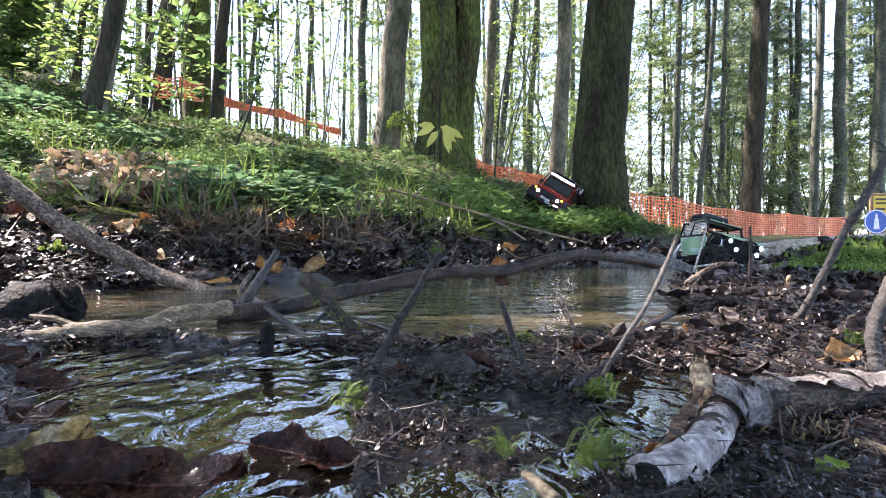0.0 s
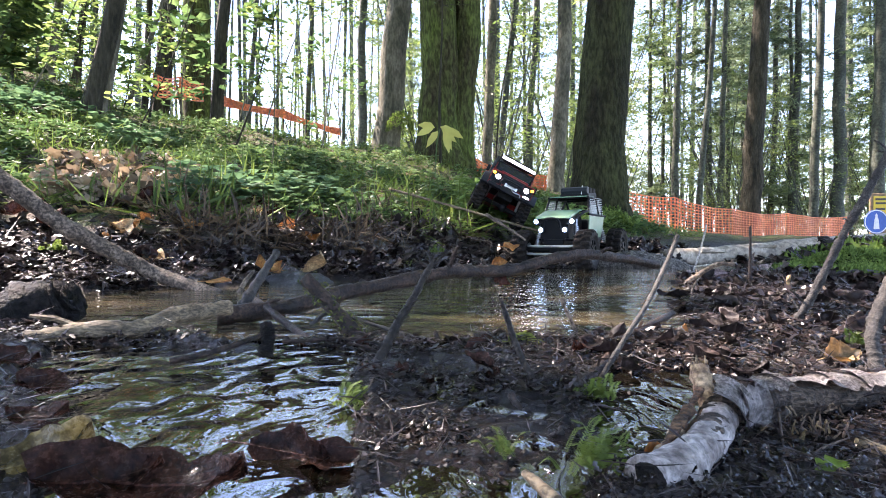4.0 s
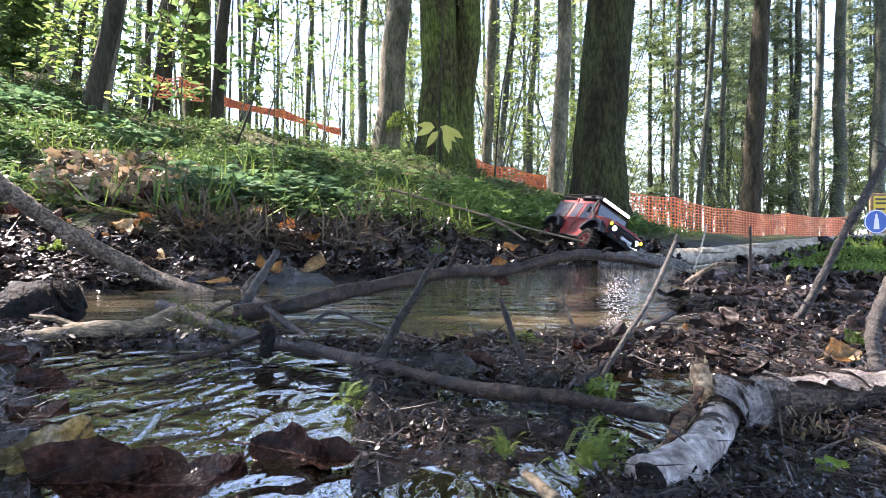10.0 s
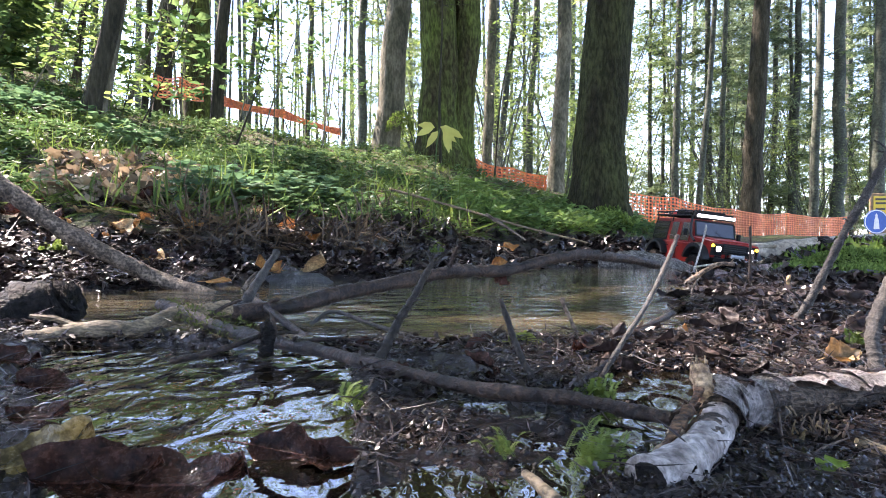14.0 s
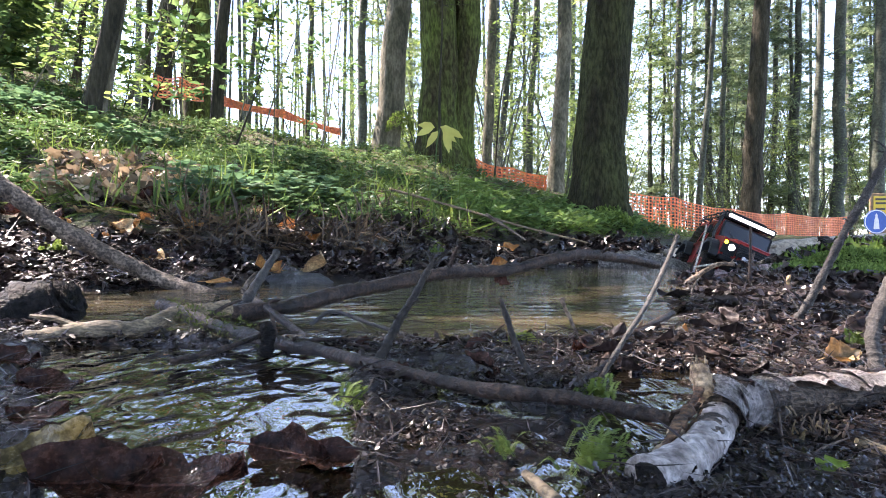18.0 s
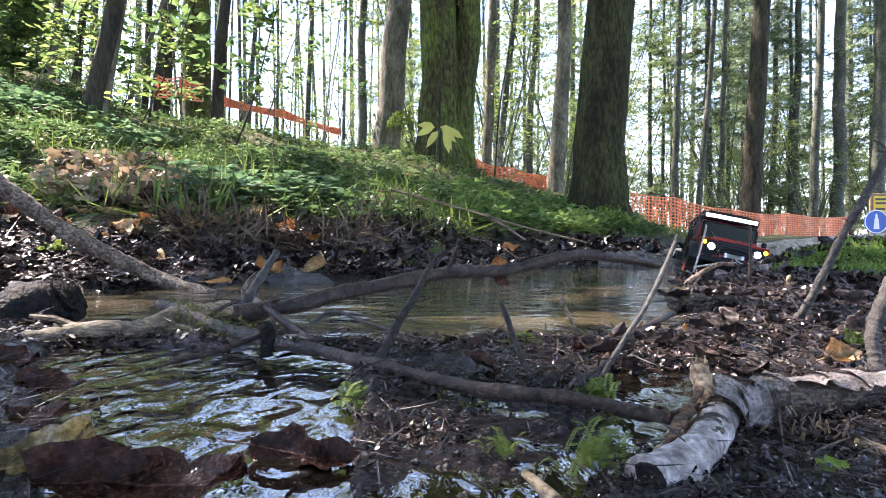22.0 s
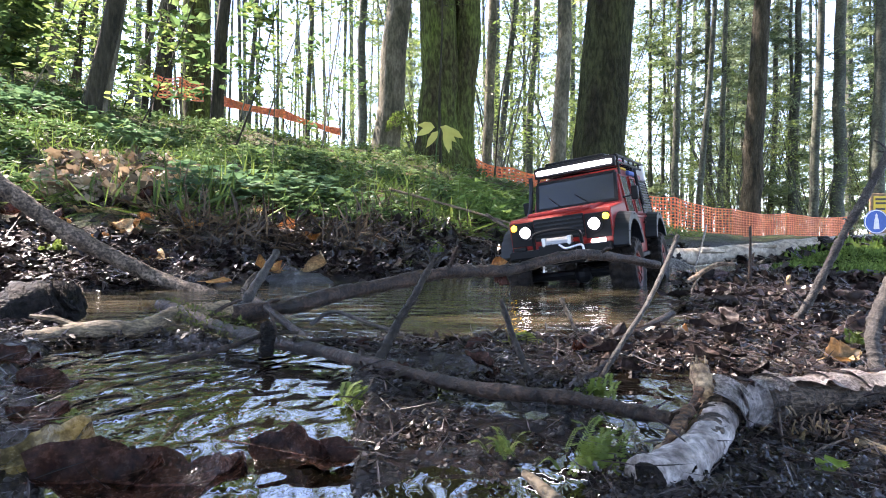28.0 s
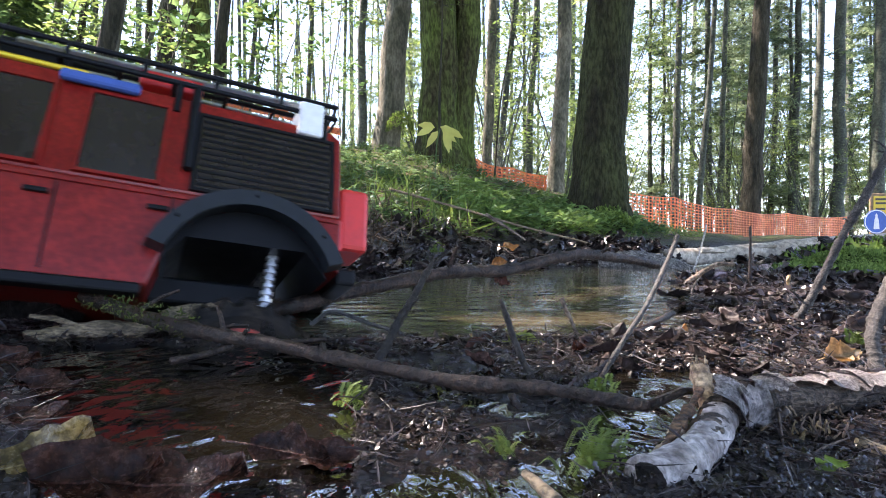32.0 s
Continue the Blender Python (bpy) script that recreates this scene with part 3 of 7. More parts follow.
tree("dark trunk on the upper slope by the net", (-3.18, 6.5, 1.7618), (-3.0656, 6.5, 2.8748), 0.095, 10, BARK_DARK, 1, seed=20, n=900)
tree("thick dark mossy trunk on the upper slope", (-2.9863, 7, 1.7892), (-2.9589, 7, 3.0905), 0.17, 11, BARK_MOSS, 1, seed=21, n=1000, spread=2.0)
tree("dark straight trunk in front of the net", (-2.0352, 5.2, 1.3217), (-1.9691, 5.2, 2.3138), 0.058, 9, BARK_DARK, 1, seed=22, n=800, flare=1.15)
tree("thin bent grey trunk on the slope", (-2.6466, 4.9, 1.3693), (-2.3685, 4.9, 2.1844), 0.022, 6, BARK_GREY, 1, seed=23, n=1000, flare=1.1)
tree("thin dark trunk against the bright sky", (-4.7407, 7.5, 2.4991), (-4.6526, 7.5, 3.3063), 0.055, 9, BARK_DARK, 1, seed=24, n=700)
for i, (a, b, r) in enumerate((((-1.409, 10, 2.1346), (-1.3894, 10, 4.3851), 0.085), ((0.6869, 9, 1.5759), (0.775, 9, 3.9536), 0.085), ((0.9388, 9.5, 1.6595), (1.2084, 9.5, 4.1693), 0.06),
                               ((4.4237, 11, 1.0495), (4.5098, 11, 4.8166), 0.075), ((4.4423, 10, 0.8626), (4.7162, 10, 4.3851), 0.055), ((5.7652, 12, 0.9976), (5.8826, 12, 5.2481), 0.065),
                               ((7.2564, 12, 0.8802), (7.409, 12, 5.2481), 0.085), ((6.7397, 10.5, 0.7481), (6.8938, 10.5, 4.6008), 0.08), ((7.8542, 11.5, 0.7789), (7.9442, 11.5, 5.0323), 0.13),
                               ((7.1389, 9.5, 0.637), (7.2133, 9.5, 4.1693), 0.11), ((-3.0401, 13, 2.8812), (-2.9511, 13, 5.6796), 0.07), ((-4.0391, 12, 2.8997), (-3.863, 12, 5.2481), 0.06),
                               ((5.0137, 14, 1.3166), (5.0411, 14, 6.1111), 0.06), ((1.773, 12, 1.843), (1.9491, 12, 5.2481), 0.08), ((7.3904, 13, 0.9477), (7.5558, 13, 5.6796), 0.07))):
    tree("slender forest trunk beyond the bank", a, b, r, 12, BARK_GREY if i == 1 else BARK_FAR, 1, SPRUCE if a[0] > 2.5 else BEECH, seed=40 + i, n=1500, flare=1.12)
for i, (a, b, r, n, lo) in enumerate((((-1.3245, 3.6, 0.8132), (-1.0779, 3.6, 1.4121), 0.007, 150, 0.3), ((-0.8877, 4.2, 0.9166), (-0.7479, 4.2, 1.759), 0.008, 60, 0.9), ((-2.0431, 4, 1.0132), (-1.8943, 4, 1.7177), 0.008, 170, 0.35),
                                      ((-1.5607, 5, 1.0778), (-1.1937, 5, 2.1297), 0.008, 170, 0.75), ((-1.7284, 3.2, 0.8559), (-1.4215, 3.2, 1.3256), 0.005, 120, 0.3), ((-2.184, 3, 0.7774), (-1.9785, 3, 1.1884), 0.006, 120, 0.5),
                                      ((-2.8673, 3.6, 0.9541), (-2.6912, 3.6, 1.5177), 0.008, 420, 0.35), ((-3.117, 4.4, 1.1937), (-3.074, 4.4, 1.9256), 0.010, 420, 0.3), ((-3.3785, 5.2, 1.3471), (-3.2258, 5.2, 2.2121), 0.010, 300, 0.4), ((-2.4877, 5.6, 1.3905), (-2.6521, 5.6, 2.2673), 0.009, 260, 0.4), ((-0.0192, 4.9, 0.9378), (-0.0096, 4.9, 1.8967), 0.014, 20, 1.2), ((-0.8569, 2.9, 0.5836), (-0.8456, 2.9, 0.839), 0.004, 16, 0.6), ((0.5342, 6, 1.0739), (0.7104, 6, 2.3068), 0.012, 120, 0.5))):
    sapling("thin young broadleaf tree with sparse fresh leaves", a, b, r, n, 70 + i, low=lo)
for i, (a, b, r, n, lo, size) in enumerate((((-2.7659, 3.7, 1.1235), (-2.7297, 3.7, 1.5942), 0.010, 520, 0.2, 0.075), ((-3.3041, 4.2, 1.307), (-3.0164, 4.2, 1.8412), 0.010, 520, 0.2, 0.08), ((-3.7198, 5.4, 1.5547), (-3.6405, 5.4, 2.2945), 0.010, 420, 0.3, 0.08),
                                              ((-1.989, 4.4, 1.086), (-1.9546, 4.4, 1.6673), 0.006, 110, 0.35, 0.10), ((-2.3384, 4.2, 1.1426), (-2.2562, 4.2, 1.5947), 0.006, 90, 0.3, 0.10), ((-1.719, 4.8, 1.1314), (-1.5687, 4.8, 1.8125), 0.006, 120, 0.3, 0.09), ((-1.5519, 6.5, 1.3484), (-1.5201, 6.5, 2.1752), 0.008, 160, 0.2, 0.07), ((-1.1918, 7, 1.4467), (-1.2603, 7, 2.4741), 0.008, 160, 0.3, 0.07))):
    sapling("young maple with broad dull green leaves", a, b, r, n, 120 + i, BROAD, size, lo)

# unseen trees added at the sides and behind the eye to cut sky light
rng = random.Random(3)
for i in range(15):
    a = radians(55 + 250 * i / 14 + rng.uniform(-5, 5))
    d = rng.uniform(3.5, 9.0)
    x, y = math.sin(a) * d, math.cos(a) * d
    tree("unseen forest tree added to cut the sky light", (x, y, 0), (x + rng.uniform(-0.2, 0.2), y + rng.uniform(-0.2, 0.2), 3), rng.uniform(0.1, 0.2), rng.uniform(8, 12), BARK_DARK if i % 2 else BARK_GREY, 1, seed=200 + i, n=2600, leaf_size=0.26, spread=2.4)
# added out of view, so that its crown shades mud and bank
tree("unseen young tree added to shade the mud and bank", (-3.15, 2.85, 0), (-3.1, 2.85, 2), 0.04, 3.4, BARK_GREY, 1, seed=261, n=2600, leaf_size=0.09, spread=0.36)
protos = [spruce(81, 11, 0.06, 1.4, 200), spruce(82, 13, 0.075, 2.2, 180), spruce(83, 9, 0.045, 0.5, 200)]
bushes = [shrub(91, 1500, 0.05), shrub(92, 1300, 0.055)]
rng = random.Random(5)


def plant_out(proto, first, x, y, turn, size):
    m = pose(x, y, float(land(x, y)) - 0.05, 0, 0, turn)
    if first:
        proto.matrix_world = m @ Matrix.Diagonal((size, size, size, 1))
        return
    c = copy_thing(proto, m)
    c.scale = (size, size, size)


used = set()
for i in range(58):
    d = 11.5 + 30 * (i / 58) ** 1.2
    u = rng.uniform(0.30, 0.95) if i % 5 else rng.uniform(-0.1, 0.3)
    if i % 9 == 0:
        u = rng.uniform(-0.9, -0.5)
    k = i % 3
    plant_out(protos[k], k not in used, u * d, d, rng.uniform(0, 360), rng.uniform(0.8, 1.25))
    used.add(k)
used = set()
for i in range(64):
    d = 7.5 + 20 * (i / 64)
    u = rng.uniform(0.06, 0.78) if i % 2 else rng.uniform(-0.9, 0.8)
    if u > 0.3 and d < 10:
        d += 5
    if -0.36 < u < -0.12:
        u += 0.3
    k = i % 2
    plant_out(bushes[k], k not in used, u * d, d, rng.uniform(0, 360), rng.uniform(0.7, 1.3))
    used.add(k)

airy = [shrub(93, 2800, 0.058, 2.6, 0.45, 3), shrub(94, 2600, 0.064, 3.2, 0.5, 3)]
for t in airy:
    tagged(t, "young beech with airy tiers of light green leaves", "tree", "young beeches")
    t.name = "young_beech"
used = set()
for i in range(70):
    d = 9.5 + 22 * (i / 70)
    u = -0.85 + 1.75 * ((i * 0.618) % 1.0)
    if u > 0.3:
        u -= 0.55
    if -0.36 < u < -0.12 and d < 13:
        d += 8
    k = i % 2
    plant_out(airy[k], k not in used, u * d, d, rng.uniform(0, 360), rng.uniform(0.8, 1.2))
    used.add(k)


# an unseen canopy, added overhead to shade the stream bed, with gaps
fr = np.random.default_rng(22)
a, far = fr.uniform(0, 6.2832, 12000), 12.5 * np.sqrt(fr.random(12000))
q = np.stack([far * np.cos(a), far * np.sin(a) - 2.0, 9.0 + 4.0 * fr.random(12000)], 1)
q = q[rough_noise(q[:, 0] * 0.5, q[:, 1] * 0.5, 3, 67) > -0.05]
tagged(leaves("forest_canopy", q, 0.42, BEECH, 23, 0.6, None, 0.6), "unseen high beech foliage added to shade the stream bed", "foliage", kind="stuff")

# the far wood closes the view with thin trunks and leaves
# haze over the distance is put into this paler leaf colour
FAR_LEAF = leaf_mat("hazy_far_leaves", (0.20, 0.23, 0.13), (0.40, 0.43, 0.25), 0.5, 0.8)
fr = np.random.default_rng(21)
d = fr.uniform(30, 62, 30000)
q = np.stack([fr.uniform(-1.05, 1.05, len(d)) * d, d, fr.uniform(0.0, 0.47, len(d)) * d], 1)
u, e = q[:, 0] / q[:, 1], q[:, 2] / q[:, 1]
open_sky = np.exp(-((u + 0.29) / 0.10) ** 2 - ((e - 0.35) / 0.2) ** 2) + np.exp(-((u - 0.40) / 0.10) ** 2 - ((e - 0.28) / 0.16) ** 2) + 0.5 * np.exp(-((u - 0.66) / 0.06) ** 2 - ((e - 0.36) / 0.12) ** 2)
q = q[rough_noise(u * 7, e * 7, 3, 61) > 0.02 + 0.2 * open_sky]
tagged(leaves("far_foliage", q, 0.40, FAR_LEAF, 15, 0.5, None, 0.6), "distant wood foliage coloured pale green for haze", "foliage", kind="stuff")
# needles tinted paler and bluer than the near spruces to suggest mist
FAR_NEEDLE = leaf_mat("hazy_far_needles", (0.15, 0.21, 0.17), (0.34, 0.42, 0.35), 0.5, 0.8)
d = fr.uniform(16, 34, 42000)
q = np.stack([fr.uniform(0.26, 1.02, len(d)) * d, d, fr.uniform(0.02, 0.50, len(d)) * d], 1)
u, e = q[:, 0] / q[:, 1], q[:, 2] / q[:, 1]
q = q[rough_noise(u * 16, e * 9, 4, 63) > 0.09 + 0.25 * np.exp(-((u - 0.40) / 0.07) ** 2 - ((e - 0.26) / 0.16) ** 2)]
tagged(leaves("far_needles", q, 0.17, FAR_NEEDLE, 18, 0.7, None, 0.3), "distant spruce needle sprays tinted pale blue-green for mist", "foliage", kind="stuff")
bm = bmesh.new()
for i in range(70):
    d = fr.uniform(18, 45)
    x = fr.uniform(-1.0, 1.0) * d
    lean, r = fr.normal(0, 0.35), fr.uniform(0.05, 0.15)
    z = float(land(x, d))
    tube(bm, [(x, d, z - 0.3), (x + lean, d, z + 9), (x + 2.2 * lean, d, z + 22)], [r, r * 0.5], 6, cap=False)
for i in range(34):
    d = fr.uniform(14, 32)
    x = fr.uniform(-0.46, -0.10) * d
    lean, r = fr.normal(0, 0.4), fr.uniform(0.025, 0.07)
    z = float(land(x, d))
    tube(bm, [(x, d, z - 0.3), (x + lean, d, z + 9), (x + 2.2 * lean, d, z + 22)], [r, r * 0.5], 6, cap=False)
tagged(part("far_trunks", bm, BARK_FAR), "slender trunks of the distant wood", "trees", kind="stuff")


# ---- orange nets ----
def barrier_net(label, pts, tops, cell, posts, strip=0.3):
    """A plastic mesh hung along pts; tops: its height at each; posts at the numbered points."""
    t = thing("barrier_net", label, "barrier", at=pts[0])
    o = Vector(pts[0])
    ps = [Vector(p) - o for p in pts]
    line, hs = [], []
    for i in range(len(ps) - 1):
        n = max(2, int((ps[i + 1] - ps[i]).length / cell))
        for j in range(n):
            f = j / n
            sag = -0.04 * math.sin(math.pi * f)
            line.append(ps[i].lerp(ps[i + 1], f) + Vector((0, 0.02 * math.sin(3 * j * 0.2), 0)))
            hs.append(tops[i] * (1 - f) + tops[i + 1] * f + sag)
    bm = bmesh.new()
    rows = max(3, int(max(tops) / (cell * 0.75)))
    w, th = cell * strip, 0.003

    def bar(a, b, up):
        q = (b - a).normalized()
        s = q.cross(Vector((0, 1, 0))).normalized() * w * 0.5
        v = [bm.verts.new(p + k + Vector((0, dy, 0))) for p in (a, b) for k in (s, -s) for dy in (-th, th)]
        for f in ((0, 1, 5, 4), (2, 6, 7, 3), (0, 4, 6, 2), (1, 3, 7, 5)):
            bm.faces.new([v[x] for x in f])
    for i in range(len(line) - 1):
        for r in range(rows + 1):
            f = r / rows
            bar(line[i] + Vector((0, 0, hs[i] * f)), line[i + 1] + Vector((0, 0, hs[i + 1] * f)), 0)
        bar(line[i], line[i] + Vector((0, 0, hs[i])), 1)
    part("mesh", bm, NET, t)
    for i in posts:
        bm = bmesh.new()
        tube(bm, [ps[i] + Vector((0, 0.02, -0.15)), ps[i] + Vector((0.01, 0.02, tops[i] + 0.05))], [0.012, 0.010], 7, 0.05, i)
        part("post", bm, BARK_DARK, t)


barrier_net("orange plastic mesh barrier hung along the path", [(1.9438, 6.6, 0.2573), (2.7346, 6.8, 0.1565), (3.6352, 7.2, 0.1334), (4.6632, 7.8, 0.1692), (6.0671, 8.6, 0.2131)], [0.52, 0.52, 0.43, 0.38, 0.34], 0.05, (1, 2, 3, 4), 0.25)
barrier_net("sagging orange plastic mesh barrier behind the crest", [(0.4164, 7.6, 0.8954), (0.8761, 7.4, 0.7651), (1.4513, 7.2, 0.6759)], [0.36, 0.34, 0.30], 0.06, (1,), 0.42)
barrier_net("orange mesh barrier crumpled among the upper trunks", [(-3.16, 6.3, 1.74), (-2.85, 6.25, 1.70), (-2.52, 6.2, 1.655)], [0.25, 0.23, 0.20], 0.05, (1,), 0.35)
barrier_net("orange mesh rolled to a band between trunks", [(-2.75, 7.2, 1.87), (-2.04, 7.35, 1.75), (-1.29, 7.6, 1.56)], [0.10, 0.085, 0.075], 0.05, (1,), 0.6)



# ---- log, sign ----
def gnarl(bm, amount, size, seed):
    """Knots and ridges along a limb."""
    bm.normal_update()
    off = Vector((seed * 1.7, seed * 0.9, seed * 2.3))
    for v in bm.verts:
        q = v.co / size + off
        v.co += v.normal * amount * (noise.noise(q * 0.45) + 0.6 * noise.noise(q * 1.3) + 0.4 * noise.noise(q * 3.1))


def stick(label, pts, radii, material, seed=1, name="stick", seg=11, rough=0.05, twigs=0, n=26, category="stick", ends=None):
    """A bent branch along pts. Its origin lies at the first point."""
    o = Vector(pts[0])
    t = thing(name, label, category, "fallen sticks" if name == "stick" else "", o)
    rng = random.Random(seed)
    path = spline([Vector(p) - o for p in pts], n)
    bm = bmesh.new()
    tube(bm, path, radii, seg + 5, rough * 0.5, seed)
    r = sum(radii) / len(radii)
    gnarl(bm, 0.26 * r, 1.6 * r, seed)
    part("stem", bm, material, t, "", True)
    for i in range(twigs):
        k = rng.randint(2, len(path) - 2)
        r = radii[0] * 0.35
        a = rng.uniform(0, 6.28)
        e = path[k] + Vector((math.cos(a), math.sin(a) * 0.5, rng.uniform(0.2, 1.0))) * rng.uniform(2, 6) * radii[0]
        bm = bmesh.new()
        tube(bm, [path[k], path[k].lerp(e, 0.6) + Vector((0, 0, r)), e], [r, r * 0.5], 5, 0.15, seed + i)
        part("twig_stub", bm, material, t)
    if ends:
        for p, r in ends:
            bm = bmesh.new()
            q = Vector(p) - o
            for i in range(9):
                a = rng.uniform(0, 6.28)
                b0 = q + Vector((math.cos(a) * r * 0.7, math.sin(a) * r * 0.7, -r * 0.6))
                tube(bm, [b0, b0 + Vector((rng.uniform(-0.3, 0.3) * r, 0, r * rng.uniform(1.2, 2.6)))], [r * 0.35, r * 0.08], 4)
            part("splintered_end", bm, WOOD_BROKEN, t, "pale splintered broken end")
    return t


log = stick("long fallen log with pale flaking bark", [(1.0656, 2.75, 0.0243), (1.4137, 2.8, 0.0399), (1.7736, 2.85, 0.0728), (2.3953, 3, 0.1082)], [0.046, 0.05], LOG_BARK, 31, "fallen_log", 16, 0.05, 0, 8, "log")
for i, q in enumerate(((1.2181, 2.73, 0.0727), (1.4799, 2.77, 0.0944), (1.9063, 2.84, 0.1172))):
    bm = bmesh.new()
    tube(bm, [Vector(q) - log.location + Vector((0, 0, -0.006)), Vector(q) - log.location + Vector((0.12, 0.01, -0.008))], [0.014, 0.012], 6, 0.3, i)
    part("bark_flake", bm, LOG_BARK, log)
stick("pale rotten branch stub half sunk in the pool edge", [(0.5941, 2.2, 0.0119), (0.7068, 2.15, 0.0258), (0.8342, 2.1, 0.0001), (0.9062, 2.1, -0.0307)], [0.03, 0.035], surface("rotten_stub_wood", (0.06, 0.052, 0.045), (0.30, 0.27, 0.24), 26, (0.6, 0.9), 1.0, 0.02, 6, grain=0.9), 32, "branch_stub", 10, 0.25, 0, 5, "log")

board = thing("sign_board", "brown wooden board with a yellow notice and a round blue sign", "sign", at=(3.7769, 5, 0.2217))
bm = bmesh.new()
box(bm, -0.075, 0.35, 0, 0.02, -0.10, 0.33, 0.004)
part("panel", bm, surface("board_wood", (0.20, 0.12, 0.06), (0.30, 0.19, 0.10), 12, (0.6, 0.8), 0.4, 0.001, 5, stretch=(0.3, 1, 4)), board)
for px in (0.0, 0.3):
    bm = bmesh.new()
    rod(bm, (px, 0.035, -0.6), (px, 0.035, 0.3), 0.015)
    part("post", bm, BARK_DARK, board)
bm = bmesh.new()
bmesh.ops.create_cone(bm, segments=40, radius1=0.105, radius2=0.105, depth=0.004, cap_ends=True, matrix=Matrix.Translation((-0.03, -0.006, 0.085)) @ Matrix.Rotation(radians(90), 4, "X"))
disc = part("blue_disc", bm, plain("sign_blue", (0.02, 0.10, 0.42), 0.4), board, "round blue sign plate with a white rim")
bm = bmesh.new()
lathe(bm, [(0.094, -0.0085), (0.102, -0.0085), (0.102, -0.0095), (0.094, -0.0095)], 40)
bmesh.ops.translate(bm, vec=(-0.03, 0, 0.085), verts=bm.verts)
part("white_rim", bm, plain("sign_white", (0.75, 0.76, 0.78), 0.4), disc)
bm = bmesh.new()
prism(bm, [(-0.055, 0.02), (-0.005, 0.02), (-0.012, 0.10), (-0.022, 0.125), (-0.018, 0.14), (-0.03, 0.155), (-0.042, 0.14), (-0.038, 0.125), (-0.048, 0.10)], -0.0115, -0.0085)
part("white_mark", bm, bpy.data.materials["sign_white"], disc)
bm = bmesh.new()
box(bm, -0.05, 0.30, -0.005, 0, 0.155, 0.305, 0.001)
notice = part("yellow_notice", bm, plain("notice_yellow", (0.72, 0.50, 0.04), 0.5), board)
for z in (0.27, 0.235, 0.185):
    bm = bmesh.new()
    box(bm, -0.035, 0.2 if z > 0.2 else 0.05, -0.007, -0.005, z, z + 0.018)
    part("text_bar", bm, plain("notice_ink", (0.06, 0.05, 0.04), 0.6), notice)

# ---- sticks on the mud and over the water ----
ROTTEN = surface("rotten_black_wood", (0.003, 0.0026, 0.0026), (0.020, 0.016, 0.015), 38, (0.4, 0.85), 1.0, 0.012, 5, spec=0.2, grain=1.0)
BANK_STICK = stick("long bare grey branch leaning on the bank", [(-0.708, 0.9, 0.1942), (-0.6315, 0.93, 0.121), (-0.5543, 0.97, 0.0634), (-0.4736, 1, 0.0172), (-0.3337, 0.95, -0.0174)], [0.0145, 0.011], WOOD_STICK, 1, twigs=3, seg=12)
POOL_STICK = stick("long wet branch arching over the pool", [(-0.2108, 0.54, 0.0071), (-0.1556, 0.56, 0.013), (-0.108, 0.6, 0.0236), (-0.0518, 0.63, 0.0336), (0.0103, 0.66, 0.0435), (0.0795, 0.7, 0.0447), (0.1636, 0.74, 0.062), (0.2297, 0.78, 0.0593), (0.3057, 0.82, 0.0467)], [0.0085, 0.006], WOOD_WET, 2, twigs=5, seg=10)
stick("pale barkless branch lying at the water", [(-0.3001, 0.415, 0.0022), (-0.2773, 0.44, 0.0059), (-0.2395, 0.45, 0.0066), (-0.2226, 0.48, 0.015), (-0.1928, 0.52, 0.0171)], [0.0082, 0.0072], WOOD_PALE, 3, seg=10, twigs=1)
MOSSY_STICK = stick("broken branch with a mossy end across the brook", [(-0.2441, 0.5, 0.0216), (-0.1908, 0.46, 0.0119), (-0.1291, 0.395, 0.0093), (-0.0778, 0.355, 0.0078), (-0.0245, 0.298, 0.0076), (0.019, 0.256, 0.0076), (0.0535, 0.242, 0.0075), (0.073, 0.222, 0.0077), (0.0842, 0.212, 0.0076)], [0.0058, 0.005, 0.0042, 0.0036, 0.0033, 0.0031, 0.003, 0.0028], WOOD_WET, 4, twigs=6, seg=10)
MOSS_DARK = leaf_mat("olive_moss", (0.04, 0.06, 0.012), (0.13, 0.15, 0.035), 0.3, 0.8)
r2 = random.Random(15)
mo, pm = Vector(MOSSY_STICK.location), []
for i in range(420):
    f = r2.random() ** 1.4
    c = Vector((-0.2441, 0.5, 0.0216)).lerp(Vector((-0.1346, 0.4, 0.0101)), f) - mo
    w = r2.uniform(0, 6.28)
    pm.append((c.x + 0.006 * math.cos(w), c.y + 0.006 * math.sin(w) * 0.8, c.z + 0.0055 * math.sin(w + 1) + 0.001))
leaves("moss_coat", pm, 0.0032, MOSS_DARK, 14, 0.3, MOSSY_STICK, 0.4, "yellow-green moss on the broken end")
stick("thick dark rotting log end beside the brook", [(-0.4423, 0.5, -0.0347), (-0.3933, 0.5, -0.0029), (-0.3613, 0.51, 0.0126), (-0.3419, 0.52, 0.0217), (-0.3317, 0.52, 0.0268)], [0.028, 0.028, 0.027, 0.025, 0.022, 0.014], ROTTEN, 5, "rotten_log", 18, 0.09, 0, 6, "log")
stick("lichen-covered twig standing in the mud", [(0.0787, 0.300, -0.0031), (0.0983, 0.320, 0.0164), (0.1216, 0.345, 0.0366), (0.1427, 0.370, 0.0595), (0.1584, 0.390, 0.0788)], [0.0014, 0.0015], WOOD_LICHEN, 6, twigs=4, rough=0.1)
